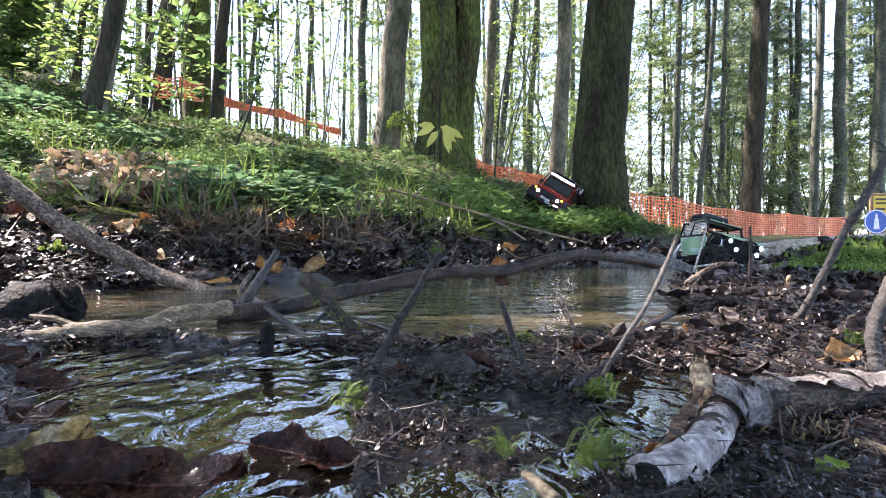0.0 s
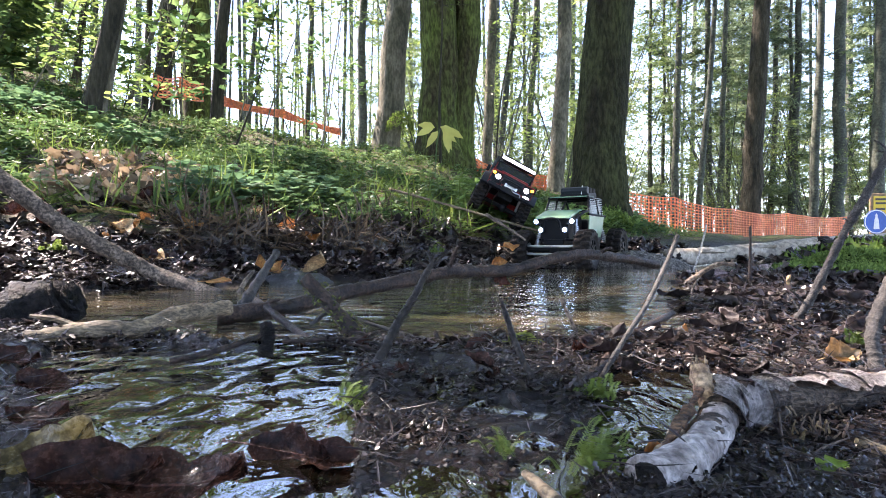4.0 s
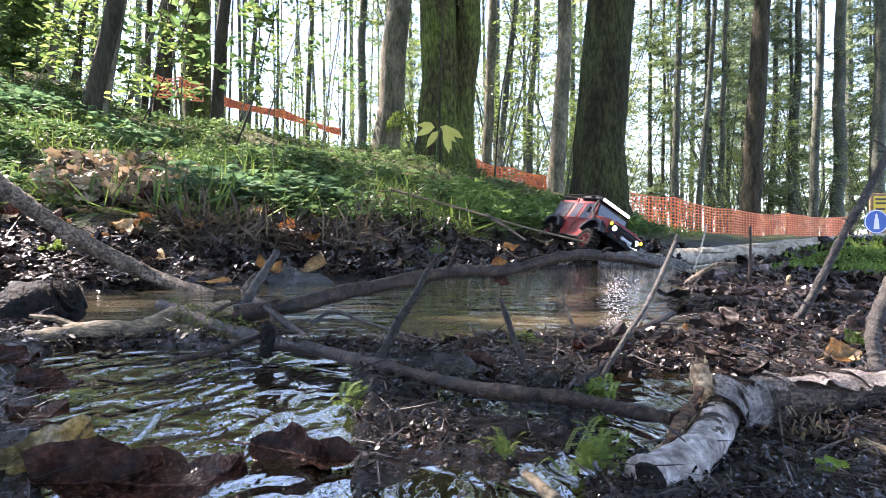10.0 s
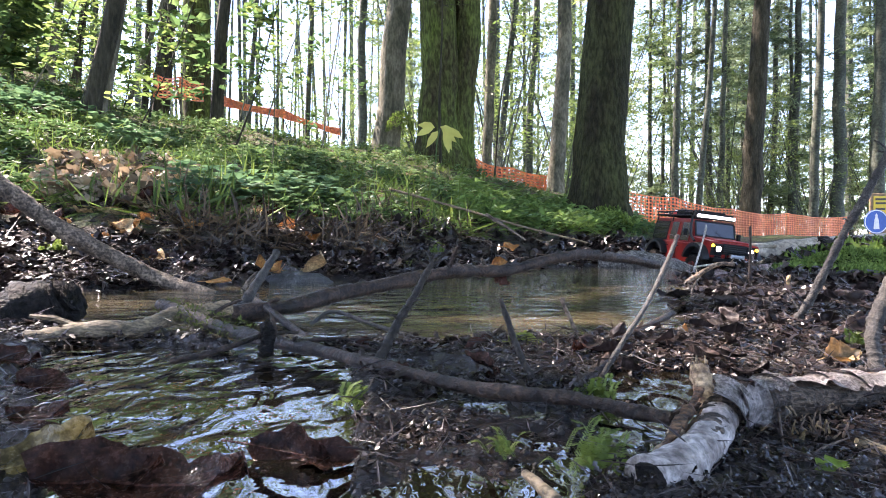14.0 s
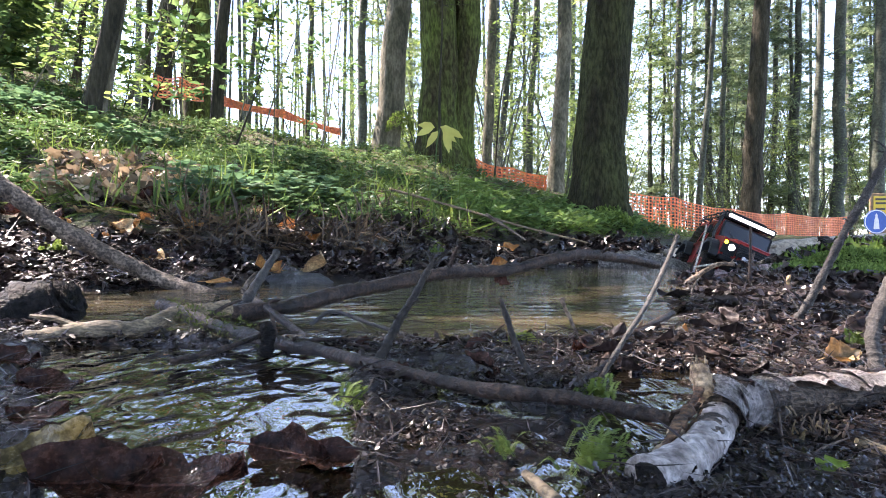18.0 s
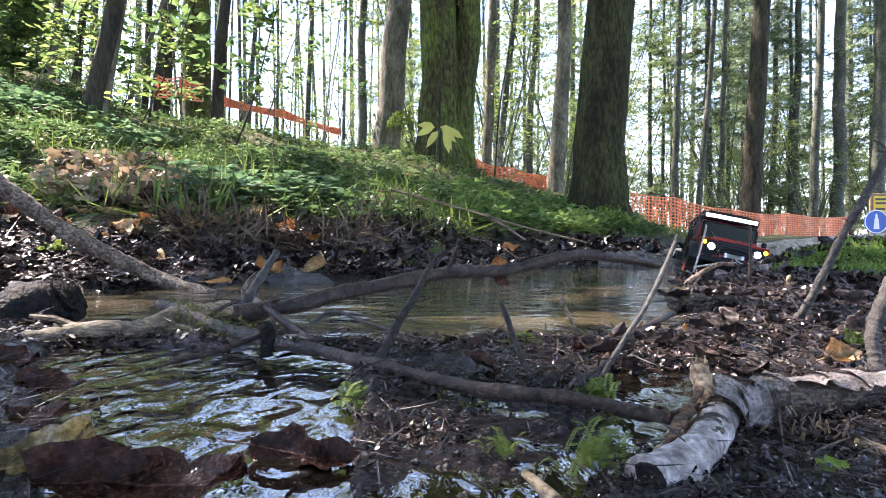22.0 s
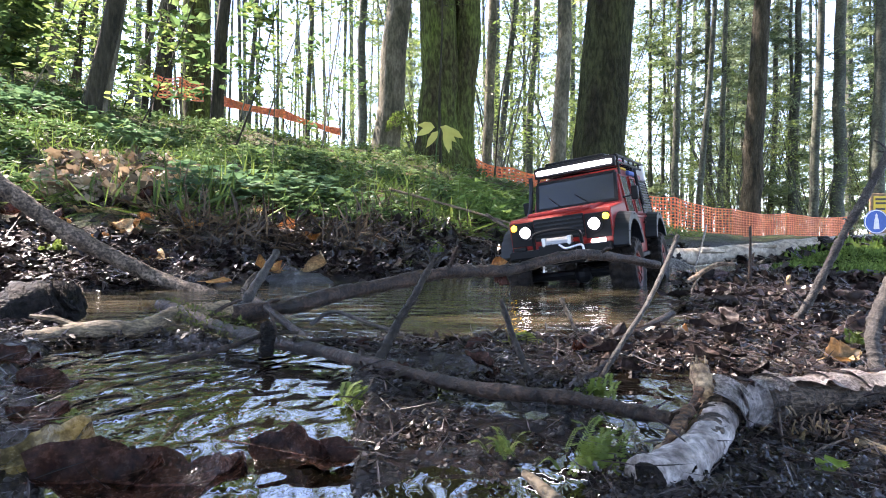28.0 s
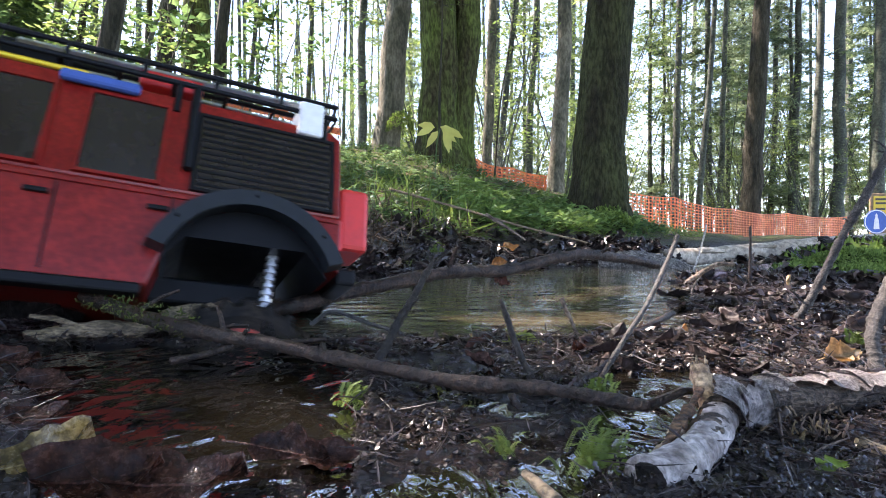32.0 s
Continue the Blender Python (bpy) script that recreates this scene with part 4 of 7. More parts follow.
stick("knobbly dark twig leaning over the dam", [(-0.0378, 0.325, 0.0035), (-0.0275, 0.335, 0.0244), (-0.0165, 0.345, 0.0433), (-0.0056, 0.355, 0.0641)], [0.0030, 0.0017], WOOD_BLACK, 7, twigs=6, rough=0.25)
stick("thin dark twig stuck in the mud", [(0.0456, 0.295, 0.0033), (0.0391, 0.305, 0.0181), (0.0314, 0.315, 0.0426)], [0.002, 0.0013], WOOD_BLACK, 8, twigs=2)
stick("thick lichen-covered branch standing on the bank side", [(0.3023, 0.5, 0.003), (0.3145, 0.49, 0.0321), (0.3316, 0.48, 0.0799), (0.3431, 0.47, 0.1118), (0.3673, 0.46, 0.1695)], [0.0034, 0.0028], WOOD_LICHEN, 9, twigs=6, rough=0.2, seg=11)
stick("grey branch stub at the edge of the mud", [(0.2367, 0.315, 0.0031), (0.242, 0.325, 0.0226), (0.2593, 0.335, 0.0474), (0.2715, 0.34, 0.0604)], [0.004, 0.0038], WOOD_LICHEN, 10, twigs=1, rough=0.15)
stick("thin dry stem upright in the heap", [(0.5294, 1, -0.0171), (0.5323, 1, 0.0514), (0.5323, 1, 0.1101)], [0.003, 0.002], WOOD_WET, 11)
stick("long thin pale twig lying down the bank", [(-0.2115, 2.3, 0.3086), (0.0344, 2.2, 0.2336), (0.2861, 2.15, 0.1563), (0.526, 2.1, 0.0926)], [0.0055, 0.0035], WOOD_PALE, 12, twigs=3)
stick("dry pale twig on the mud", [(0.1413, 1.9, 0.1834), (0.21, 1.85, 0.1352), (0.2571, 1.8, 0.0982)], [0.006, 0.003], WOOD_STICK, 13)
stick("dark twig floating in the shallows", [(-0.2087, 0.62, 0.019), (-0.169, 0.55, 0.014), (-0.1053, 0.46, -0.0038)], [0.004, 0.003], WOOD_WET, 14, twigs=2)
stick("forked grey twig leaning on the branch", [(-0.1959, 0.55, 0.006), (-0.1863, 0.57, 0.0315), (-0.1726, 0.6, 0.0677)], [0.0055, 0.0035], WOOD_LICHEN, 15, rough=0.2)
stick("thin lichen twig along the dam", [(-0.1076, 0.47, 0.0084), (-0.0892, 0.47, 0.019), (-0.0558, 0.46, 0.0097), (-0.0194, 0.45, 0.0009), (0.0198, 0.44, -0.0049)], [0.0018, 0.0014], WOOD_LICHEN, 16, twigs=4)
stick("dark root-like twig at the dam", [(0.0608, 0.275, 0.003), (0.0878, 0.325, 0.0035), (0.134, 0.42, 0.0047), (0.2185, 0.55, 0.0086)], [0.0026, 0.003], WOOD_WET, 17, twigs=2)
stick("dark twig on the wet mud", [(0.032, 0.27, 0.0016), (0.0352, 0.255, -0.0034), (0.039, 0.24, -0.0073)], [0.002, 0.0015], WOOD_WET, 18)
stick("pale broken twig end in the mud", [(0.0246, 0.172, 0.0032), (0.0274, 0.164, 0.0028), (0.0305, 0.155, 0.0019)], [0.0012, 0.0021], WOOD_PALE, 19)
stick("dry straw-coloured stem at the mud edge", [(0.144, 0.2, 0.0033), (0.1467, 0.197, 0.0018), (0.1517, 0.19, 0.0005)], [0.0024, 0.0026], WOOD_PALE, 20)
stick("reddish-brown branch across the mud", [(0.1894, 0.295, 0.0045), (0.2131, 0.3, 0.0051), (0.2435, 0.305, 0.0046)], [0.0032, 0.0028], WOOD_WET, 21)
stick("bare grey twig on the leaf heap", [(0.4217, 1, 0.0123), (0.4612, 0.98, 0.0422), (0.4897, 0.97, 0.0444)], [0.004, 0.003], WOOD_STICK, 22, twigs=2)
stick("dark curved twig in the brook", [(-0.161, 0.34, 0.0038), (-0.1418, 0.35, 0.007), (-0.1282, 0.37, 0.0106), (-0.1198, 0.39, 0.0131)], [0.0022, 0.0016], WOOD_WET, 23)
stick("black rotten stub in the brook", [(-0.1091, 0.355, 0.0050), (-0.1092, 0.360, 0.0140), (-0.1122, 0.365, 0.0232)], [0.0046, 0.0036], ROTTEN, 33, rough=0.2)
stick("dark thin twig on the dam", [(-0.1167, 0.42, 0.0026), (-0.069, 0.43, 0.0031), (-0.0185, 0.43, 0.001), (0.0198, 0.44, 0.0015)], [0.0016, 0.0012], WOOD_WET, 24)
for i in range(30):
    r2 = random.Random(300 + i)
    x, y = r2.uniform(-0.9, 0.9), r2.uniform(1.45, 2.5)
    a, ln = r2.uniform(-0.6, 0.6), r2.uniform(0.08, 0.22)
    pts = [at_land(x + math.cos(a) * ln * f, y + math.sin(a) * ln * f, 0.006 + 0.02 * r2.random()) for f in (-0.5, 0, 0.5)]
    stick("short dead twig on the muddy bank", pts, [0.0045, 0.002], WOOD_STICK if i % 3 == 0 else WOOD_WET, 60 + i, twigs=1)

# roots and a stone under the edge of the bank
r2 = random.Random(71)
for i in range(26):
    u, y = r2.uniform(-0.45, 0.25), r2.uniform(1.7, 2.3)
    x, ln = u * y, r2.uniform(0.06, 0.16)
    z = float(land(x, y))
    pts = [(x, y, z + 0.03), (x + r2.uniform(-0.03, 0.03), y - ln * 0.5, float(land(x, y - ln * 0.5)) + 0.03), (x + r2.uniform(-0.05, 0.05), y - ln, float(land(x, y - ln)) - 0.005)]
    stick("thin root hanging from the bank edge", pts, [0.005, 0.002], WOOD_WET if i % 4 else WOOD_STICK, 90 + i, "exposed_root", 6, 0.15, 0, 5, "root")
stone = thing("stone", "rounded grey wet stone at the pool edge", "stone", at=(-0.2982, 1.2, 0.0007))
bm = bmesh.new()
bmesh.ops.create_icosphere(bm, subdivisions=4, radius=0.07)
for v in bm.verts:
    v.co *= 1 + 0.3 * noise.noise(v.co * 14) + 0.1 * noise.noise(v.co * 45)
    v.co.z *= 0.34
part("boulder", bm, surface("wet_grey_stone", (0.010, 0.010, 0.010), (0.065, 0.068, 0.068), 30, (0.25, 0.7), 1.0, 0.012, 6, grain=0.9), stone, "", True)

STEM_DRY = surface("dry_stem", (0.07, 0.045, 0.03), (0.22, 0.155, 0.11), 120, (0.5, 0.8), 0.6, 0.0006, 5, spec=0.3)
STALK = surface("pale_dry_stalk", (0.20, 0.13, 0.06), (0.46, 0.34, 0.19), 150, (0.5, 0.8), 0.6, 0.0006, 5, spec=0.3)
WOOD_WHITE = surface("bleached_twig", (0.22, 0.19, 0.16), (0.48, 0.43, 0.37), 60, (0.5, 0.85), 0.7, 0.001, 5, spec=0.3)
stick("thin brown stem hanging from the birch limb", [(0.1303, 0.226, 0.0116), (0.1241, 0.212, 0.0038), (0.1182, 0.200, -0.0003), (0.1138, 0.190, -0.0009), (0.1079, 0.182, -0.0011)], [0.0005, 0.0006], STEM_DRY, 41, rough=0.1, seg=3)
stick("pale dry broken stalk in the near mud", [(0.1461, 0.205, 0.0018), (0.1492, 0.203, 0.0001), (0.1543, 0.200, -0.0026)], [0.0012, 0.0011], STALK, 42, rough=0.15, seg=5, twigs=1)
stick("arching dry grass stem in the near mud", [(0.1196, 0.190, -0.0001), (0.1237, 0.192, 0.0022), (0.1308, 0.196, 0.0032), (0.1427, 0.203, 0.0036)], [0.0005, 0.0003], STEM_DRY, 43, seg=3)
stick("bent dry grass stem in the near mud", [(0.1352, 0.194, 0.0007), (0.1379, 0.192, 0.0003), (0.1362, 0.186, -0.0008)], [0.0005, 0.0003], STEM_DRY, 44, seg=3)
stick("pale grass stem flat on the near mud", [(0.1240, 0.181, 0.0004), (0.1275, 0.182, 0.0009), (0.1315, 0.184, 0.0010)], [0.0006, 0.0004], STALK, 45, seg=3)
stick("dead grass stem flat on the near mud", [(0.1117, 0.174, -0.0008), (0.1177, 0.174, -0.0010), (0.1261, 0.175, -0.0006)], [0.0006, 0.0004], STEM_DRY, 46, seg=3)
stick("dead grass stem flat on the near mud", [(0.1115, 0.168, -0.0012), (0.1154, 0.167, -0.0013), (0.1226, 0.169, -0.0013)], [0.0006, 0.0004], STEM_DRY, 47, seg=3)
stick("reddish stem above the birch limb", [(0.1891, 0.285, 0.0044), (0.2061, 0.290, 0.0067), (0.2284, 0.295, 0.0065)], [0.0010, 0.0008], STEM_DRY, 48, seg=5)
stick("forked pale twig at the pool edge", [(0.1106, 0.475, -0.0002), (0.1041, 0.475, 0.0137), (0.0995, 0.475, 0.0240), (0.0976, 0.475, 0.0300)], [0.0014, 0.0019], WOOD_STICK, 49, rough=0.2, seg=6, twigs=1)
stick("dark twig across the leaf heap", [(0.4078, 0.620, 0.0293), (0.4076, 0.600, 0.0177), (0.4093, 0.580, 0.0070), (0.4100, 0.560, -0.0073)], [0.0016, 0.0012], STEM_DRY, 50, seg=5)
stick("white peeled twig on the mud", [(0.5649, 1.300, 0.0293), (0.6082, 1.300, 0.0356), (0.6604, 1.300, 0.0395)], [0.0026, 0.0018], WOOD_WHITE, 51, rough=0.15, seg=6)
stick("thin pale dry stem by the log", [(0.5611, 1.300, 0.0077), (0.5802, 1.300, 0.0713), (0.5904, 1.300, 0.1094), (0.5929, 1.300, 0.1247)], [0.0022, 0.0016], WOOD_WHITE, 52, seg=5)
stick("thin bent twig in the leaf heap", [(0.3258, 0.760, -0.0036), (0.3339, 0.770, 0.0195), (0.3526, 0.790, 0.0321)], [0.0016, 0.0014], WOOD_STICK, 53, seg=5)
stick("thin twig standing in the leaf heap", [(0.1660, 0.360, -0.0019), (0.1778, 0.370, 0.0052), (0.1923, 0.380, 0.0138)], [0.0013, 0.0009], WOOD_STICK, 54, seg=4)

# tuft of broken straw under the birch limb
straw = thing("dead_grass_tuft", "tuft of broken tan straw under the birch limb", "dead grass", at=(0.1347, 0.213, -0.0017))
rng = random.Random(81)
for i in range(34):
    b0 = Vector((rng.uniform(-0.006, 0.010), rng.uniform(-0.004, 0.004), rng.uniform(-0.001, 0.004)))
    e = b0 + Vector((rng.gauss(0, 0.0025), rng.uniform(-0.003, 0.001), rng.uniform(0.003, 0.009)))
    bm = bmesh.new()
    tube(bm, [b0, b0.lerp(e, 0.5) + Vector((rng.uniform(-0.0008, 0.0008), 0, 0)), e], [0.0005, 0.0003], 5, 0.2, i)
    part("straw", bm, STALK if i % 3 == 0 else STEM_DRY, straw)

# birch branch with a broken, peeling fork
BIRCH_A = [(0.0570, 0.160, 0.0056), (0.0700, 0.170, 0.0059), (0.0848, 0.186, 0.0072), (0.0984, 0.206, 0.0101), (0.1058, 0.218, 0.0139)]
BIRCH_B = [(0.1031, 0.214, 0.0111), (0.1230, 0.226, 0.0109), (0.1469, 0.236, 0.0095), (0.1724, 0.246, 0.0081), (0.2093, 0.262, 0.0051)]
BIRCH_CORE = BIRCH_A[2:]
birch = stick("forked birch branch with peeling white bark", BIRCH_A[:4], [0.0066, 0.0062], BIRCH, 25, "birch_branch", 18, 0.03, 0, 12, "branch")
o = Vector(birch.location)
bm = bmesh.new()
tube(bm, [q - o for q in spline(BIRCH_B, 24)], [0.0066, 0.0072], 24, 0.03, 26)
gnarl(bm, 0.0014, 0.007, 26)
part("side_limb", bm, BIRCH_OLD, birch, "dark side limb whose bark has come off", True)
bm = bmesh.new()
way = (Vector(BIRCH_A[0]) - Vector(BIRCH_A[1])).normalized()
tube(bm, [way * -0.001, way * 0.0006], [0.0054, 0.0050], 14, 0.08, 2)
part("cut_end", bm, ROTTEN, birch, "dark rotten end of the branch")
bm = bmesh.new()
tube(bm, [q - o for q in spline(BIRCH_CORE, 16)], [0.0056, 0.0060], 18, 0.04, 29)
gnarl(bm, 0.0013, 0.006, 29)
part("bare_wood", bm, BIRCH_OLD, birch, "dark brown wood where the bark has peeled", True)
STUB = [(0.0986, 0.209, 0.0092), (0.0981, 0.216, 0.0161), (0.0986, 0.222, 0.0246)]
bm = bmesh.new()
tube(bm, [q - o for q in spline(STUB, 8)], [0.0042, 0.0034], 12, 0.10, 27)
stub = part("broken_stub", bm, WOOD_BROKEN, birch, "pale splintered stub broken off above the fork", True)
rng = random.Random(28)
for i in range(12):
    a = rng.uniform(0, 6.28)
    b0 = Vector(STUB[-1]) - o + Vector((math.cos(a) * 0.0024, math.sin(a) * 0.0024, -0.004))
    sp = bmesh.new()
    tube(sp, [b0, b0 + Vector((rng.uniform(-0.001, 0.001), 0, rng.uniform(0.004, 0.0085)))], [0.0013, 0.0003], 4)
    part("splinter", sp, WOOD_BROKEN, stub)


def bark_sheet(path, r, s0, s1, a0, a1, seed, material):
    """A torn sheet of bark that stands a little off the limb; angle 0 faces the side, 90 up."""
    rng = random.Random(seed)
    pts = [q - o for q in spline(path, 12)]
    n = len(pts) - 1
    bm = bmesh.new()
    rows = []
    for i in range(11):
        f = (s0 + (s1 - s0) * i / 10) * n
        k = min(int(f), n - 1)
        c = pts[k].lerp(pts[k + 1], f - k)
        w = (pts[k + 1] - pts[k]).normalized()
        side = Vector((0, -1, 0))
        side = (side - w * side.dot(w)).normalized()
        up = side.cross(w) if side.cross(w).z > 0 else w.cross(side)
        e0, e1 = a0 + rng.uniform(-8, 8), a1 + rng.uniform(-8, 8)
        row = []
        for j in range(8):
            g = j / 7
            a = radians(e0 + (e1 - e0) * g)
            off = r * (1.14 + 0.30 * max(0, abs(g - 0.5) - 0.3) / 0.2 * rng.uniform(0.2, 1.0) + rng.uniform(0, 0.05) + 0.25 * max(0, abs(i - 5) - 3) / 2)
            row.append(bm.verts.new(c + (side * math.cos(a) + up * math.sin(a)) * off))
        rows.append(row)
    for p, q in zip(rows, rows[1:]):
        for j in range(7):
            bm.faces.new((p[j], p[j + 1], q[j + 1], q[j]))
    bmesh.ops.solidify(bm, geom=bm.faces[:], thickness=0.0004)
    part("bark_sheet", bm, material, birch, "", True)


for i, (path, r, s0, s1, a0, a1) in enumerate(((BIRCH_A, 0.0064, 0.72, 1.0, -25, 80), (BIRCH_B, 0.0068, 0.02, 0.20, -55, 60), (BIRCH_B, 0.0070, 0.16, 0.36, 38, 125), (BIRCH_B, 0.0070, 0.32, 0.62, 50, 140),
                                                (BIRCH_B, 0.0072, 0.58, 0.80, 30, 125), (BIRCH_B, 0.0072, 0.74, 1.0, 38, 135), (BIRCH_B, 0.0070, 0.20, 0.30, -60, -5))):
    bark_sheet(path, r, s0, s1, a0, a1, 500 + i, BIRCH if i in (1, 6, 7) else BIRCH_SHEET)
for i, (q0, q1, q2, r) in enumerate((((0.0951, 0.213, 0.0181), (0.0795, 0.193, 0.0120), (0.0646, 0.172, 0.0087), 0.0019), ((0.0883, 0.206, 0.0137), (0.0770, 0.190, 0.0097), (0.0674, 0.174, 0.0089), 0.0016), ((0.0949, 0.208, 0.0142), (0.0816, 0.189, 0.0101), (0.0700, 0.174, 0.0089), 0.0015), ((0.0850, 0.203, 0.0116), (0.0705, 0.182, 0.0087), (0.0613, 0.171, 0.0079), 0.0013))):
    bm = bmesh.new()
    tube(bm, [Vector(q) - o for q in spline([q0, q1, q2], 8)], [r * 0.6, r, r, r * 0.4], 8, 0.35, i)
    part("torn_strip", bm, TORN_WOOD if i % 2 == 0 else WOOD_BROKEN, birch, "torn strip of red-brown wood")
for i in range(30):
    r2 = random.Random(700 + i)
    f = r2.uniform(0.28, 0.95)
    q = spline(BIRCH_B, 12)[int(f * 47)] - o
    bm = bmesh.new()
    ln = r2.uniform(0.003, 0.008)
    tube(bm, [q + Vector((0, -0.006, -0.001)), q + Vector((r2.uniform(-0.003, 0.003), -0.0075, -0.001 - ln * 0.5)), q + Vector((r2.uniform(-0.004, 0.004), -0.007, -0.001 - ln))], [0.0005, 0.0003], 4, 0.3, i)
    part("hanging_fibre", bm, WOOD_BROKEN if i % 3 == 0 else BIRCH_OLD, birch)


# ---- plants on the bank ----
def herb(seed, kind):
    """A small woodland plant: a thin stem with pairs of leaves, or a rosette."""
    rng = random.Random(seed)
    t = thing("forest_herb", "small fresh green woodland herb", "plant", "undergrowth herbs")
    h = rng.uniform(0.04, 0.10)
    bm = bmesh.new()
    top = Vector((rng.uniform(-0.02, 0.02), rng.uniform(-0.02, 0.02), h))
    tube(bm, [(0, 0, -0.02), top * 0.5 + Vector((0.005, 0, 0)), top], [0.0016, 0.0009], 4)
    part("stem", bm, HERB_OBJ, t)
    pts = []
    for i in range(20 if kind else 14):
        f = rng.uniform(0.35, 1.0)
        q = top * f
        pts.append((q.x + rng.gauss(0, 0.022), q.y + rng.gauss(0, 0.022), q.z))
    leaves("leaves", pts, 0.024 if kind else 0.031, HERB_OBJ, seed, 0.86, t, 0.6 if kind else 0.85, "", 0.35, 0.15, True)
    return t


def bare(x, y):
    """Where fallen leaves lie open between the plants."""
    return np.exp(-((np.asarray(x) + 1.08) / 0.30) ** 2 - ((np.asarray(y) - 1.85) / 0.36) ** 2)


def on_bank(rng, lo=0.45, hi=4.2):
    """A place on the green part of the slope."""
    while True:
        u, y = rng.uniform(-0.82, 0.40), 1.3 + 4.2 * rng.random() ** 1.4
        z = float(land(u * y, y))
        if rng.random() > 1.8 * float(bare(u * y, y)) and 0.17 < z + 0.10 * float(rough_noise(u * y * 2.0, y * 2.0, 3, 77)):
            return u * y, y, z


rng = random.Random(17)
herbs = [herb(1, 0), herb(2, 1), herb(3, 0), herb(4, 1)]
for i in range(298):
    x, y, z = on_bank(rng)
    m, s = pose(x, y, z, rng.uniform(-12, 12), rng.uniform(-12, 12), rng.uniform(0, 360)), rng.uniform(0.75, 1.2)
    if i < 4:
        herbs[i].matrix_world = m @ Matrix.Diagonal((s, s, s, 1))
    else:
        copy_thing(herbs[i % 4], m).scale = (s, s, s)

nprng = np.random.default_rng(4)


def scatter(n, u0, u1, y0, y1, keep, power=1.0):
    y = y0 + (y1 - y0) * nprng.random(n) ** power
    x = nprng.uniform(u0, u1, n) * y
    z = land(x, y)
    k = keep(x, y, z)
    return np.stack([x, y, z], 1)[k]


def patchy(x, y, z):
    return rough_noise(x * 3, y * 3, 3, 31) > -0.02


q = scatter(46000, -0.85, 0.42, 1.5, 5.6, lambda x, y, z: (z > 0.15 + 0.12 * rough_noise(x * 3, y * 3, 3, 33)) & patchy(x, y, z) & (bare(x, y) < nprng.random(len(x)) * 0.8), 1.3)
q[:, 2] += nprng.uniform(0.005, 0.05, len(q))
tagged(leaves("low_leaves", q, 0.026, HERB, 6, 0.82, None, 0.75, "", 0.5, 0.2, True), "carpet of small green leaves on the bank", "undergrowth", kind="stuff")
q = scatter(9000, -0.85, -0.05, 1.6, 3.2, lambda x, y, z: (z > 0.2 + 0.12 * rough_noise(x * 3, y * 3, 3, 36)) & (rough_noise(x * 1.7, y * 1.7, 3, 38) > -0.02) & (bare(x, y) < nprng.random(len(x)) * 0.8), 1.2)
q[:, 2] += nprng.uniform(0.03, 0.09, len(q))
tagged(leaves("broad_low_leaves", q, 0.042, HERB_BROAD, 61, 0.86, None, 0.8, "", 0.4, 0.15, True), "layer of broad pale green herb leaves on the bank", "undergrowth", kind="stuff")
# leaves at the trunk foot, brightened by colour because they lie in shade
q = scatter(9000, 0.02, 0.34, 2.3, 4.2, lambda x, y, z: (z > 0.14) & (rough_noise(x * 2.6, y * 2.6, 3, 40) > -0.12))
q[:, 2] += nprng.uniform(0.01, 0.09, len(q))
tagged(leaves("trunk_foot_leaves", q, 0.04, FERN_LIT, 65, 0.75, None, 0.5, "", 0.5, 0.15, True), "green leaves and ferns round the big trunk, coloured as if lit", "undergrowth", kind="stuff")
q = scatter(5000, -0.5, 0.25, 1.25, 2.4, lambda x, y, z: (z > 0.05) & (z < 0.19) & (rough_noise(x * 4, y * 4, 3, 42) > -0.04))
q[:, 2] += nprng.uniform(0.0, 0.05, len(q))
tagged(leaves("hanging_strands", q, 0.08, STRAW, 66, 0.2, None, 0.04, "", 0.6, 0.06), "brown rootlets and dead stems under the bank edge", "roots", kind="stuff")
q = scatter(7000, -0.6, 0.32, 1.3, 2.6, lambda x, y, z: (z > 0.11) & (z < 0.3) & (rough_noise(x * 2.4, y * 2.4, 3, 39) > -0.06) & (bare(x, y) < 0.3), 1.0)
tagged(leaves("edge_grass", q, 0.13, GRASS, 62, 0.35, None, 0.035, "", 0.6, 0.05), "long drooping grass on the edge of the bank", "grass", kind="stuff")
q = scatter(30000, -0.85, 0.45, 1.45, 5.6, lambda x, y, z: (z > 0.14 + 0.1 * rough_noise(x * 2, y * 2, 3, 35)) & (bare(x, y) < nprng.random(len(x)) * 0.8), 1.4)
tagged(leaves("grass", q, 0.075, GRASS, 7, 0.3, None, 0.035, "", 0.7, 0.05), "thin grass blades and moss on the bank", "grass", kind="stuff")
q = scatter(16000, -0.9, 0.42, 1.3, 5.0, lambda x, y, z: (z > 0.08) & (rough_noise(x * 2.5, y * 2.5, 3, 41) > 0.22 - 0.55 * bare(x, y)), 1.4)
q[:, 2] += nprng.uniform(0.0, 0.02, len(q))
tagged(leaves("leaf_litter", q, 0.046, LITTER_DRY, 8, 0.55, None, 0.8, "", 0.5, 0.35, ragged=True), "dry tan fallen leaves on the bank", "leaf litter", kind="stuff")
q = scatter(36000, -0.9, 0.9, 0.9, 3.2, lambda x, y, z: (z > 0.006) & (z < 0.2) & (rough_noise(x * 5, y * 5, 3, 43) > -0.12) & (on_mound(x, y) < 0.2), 1.5)
q[:, 2] += nprng.uniform(-0.004, 0.012, len(q))
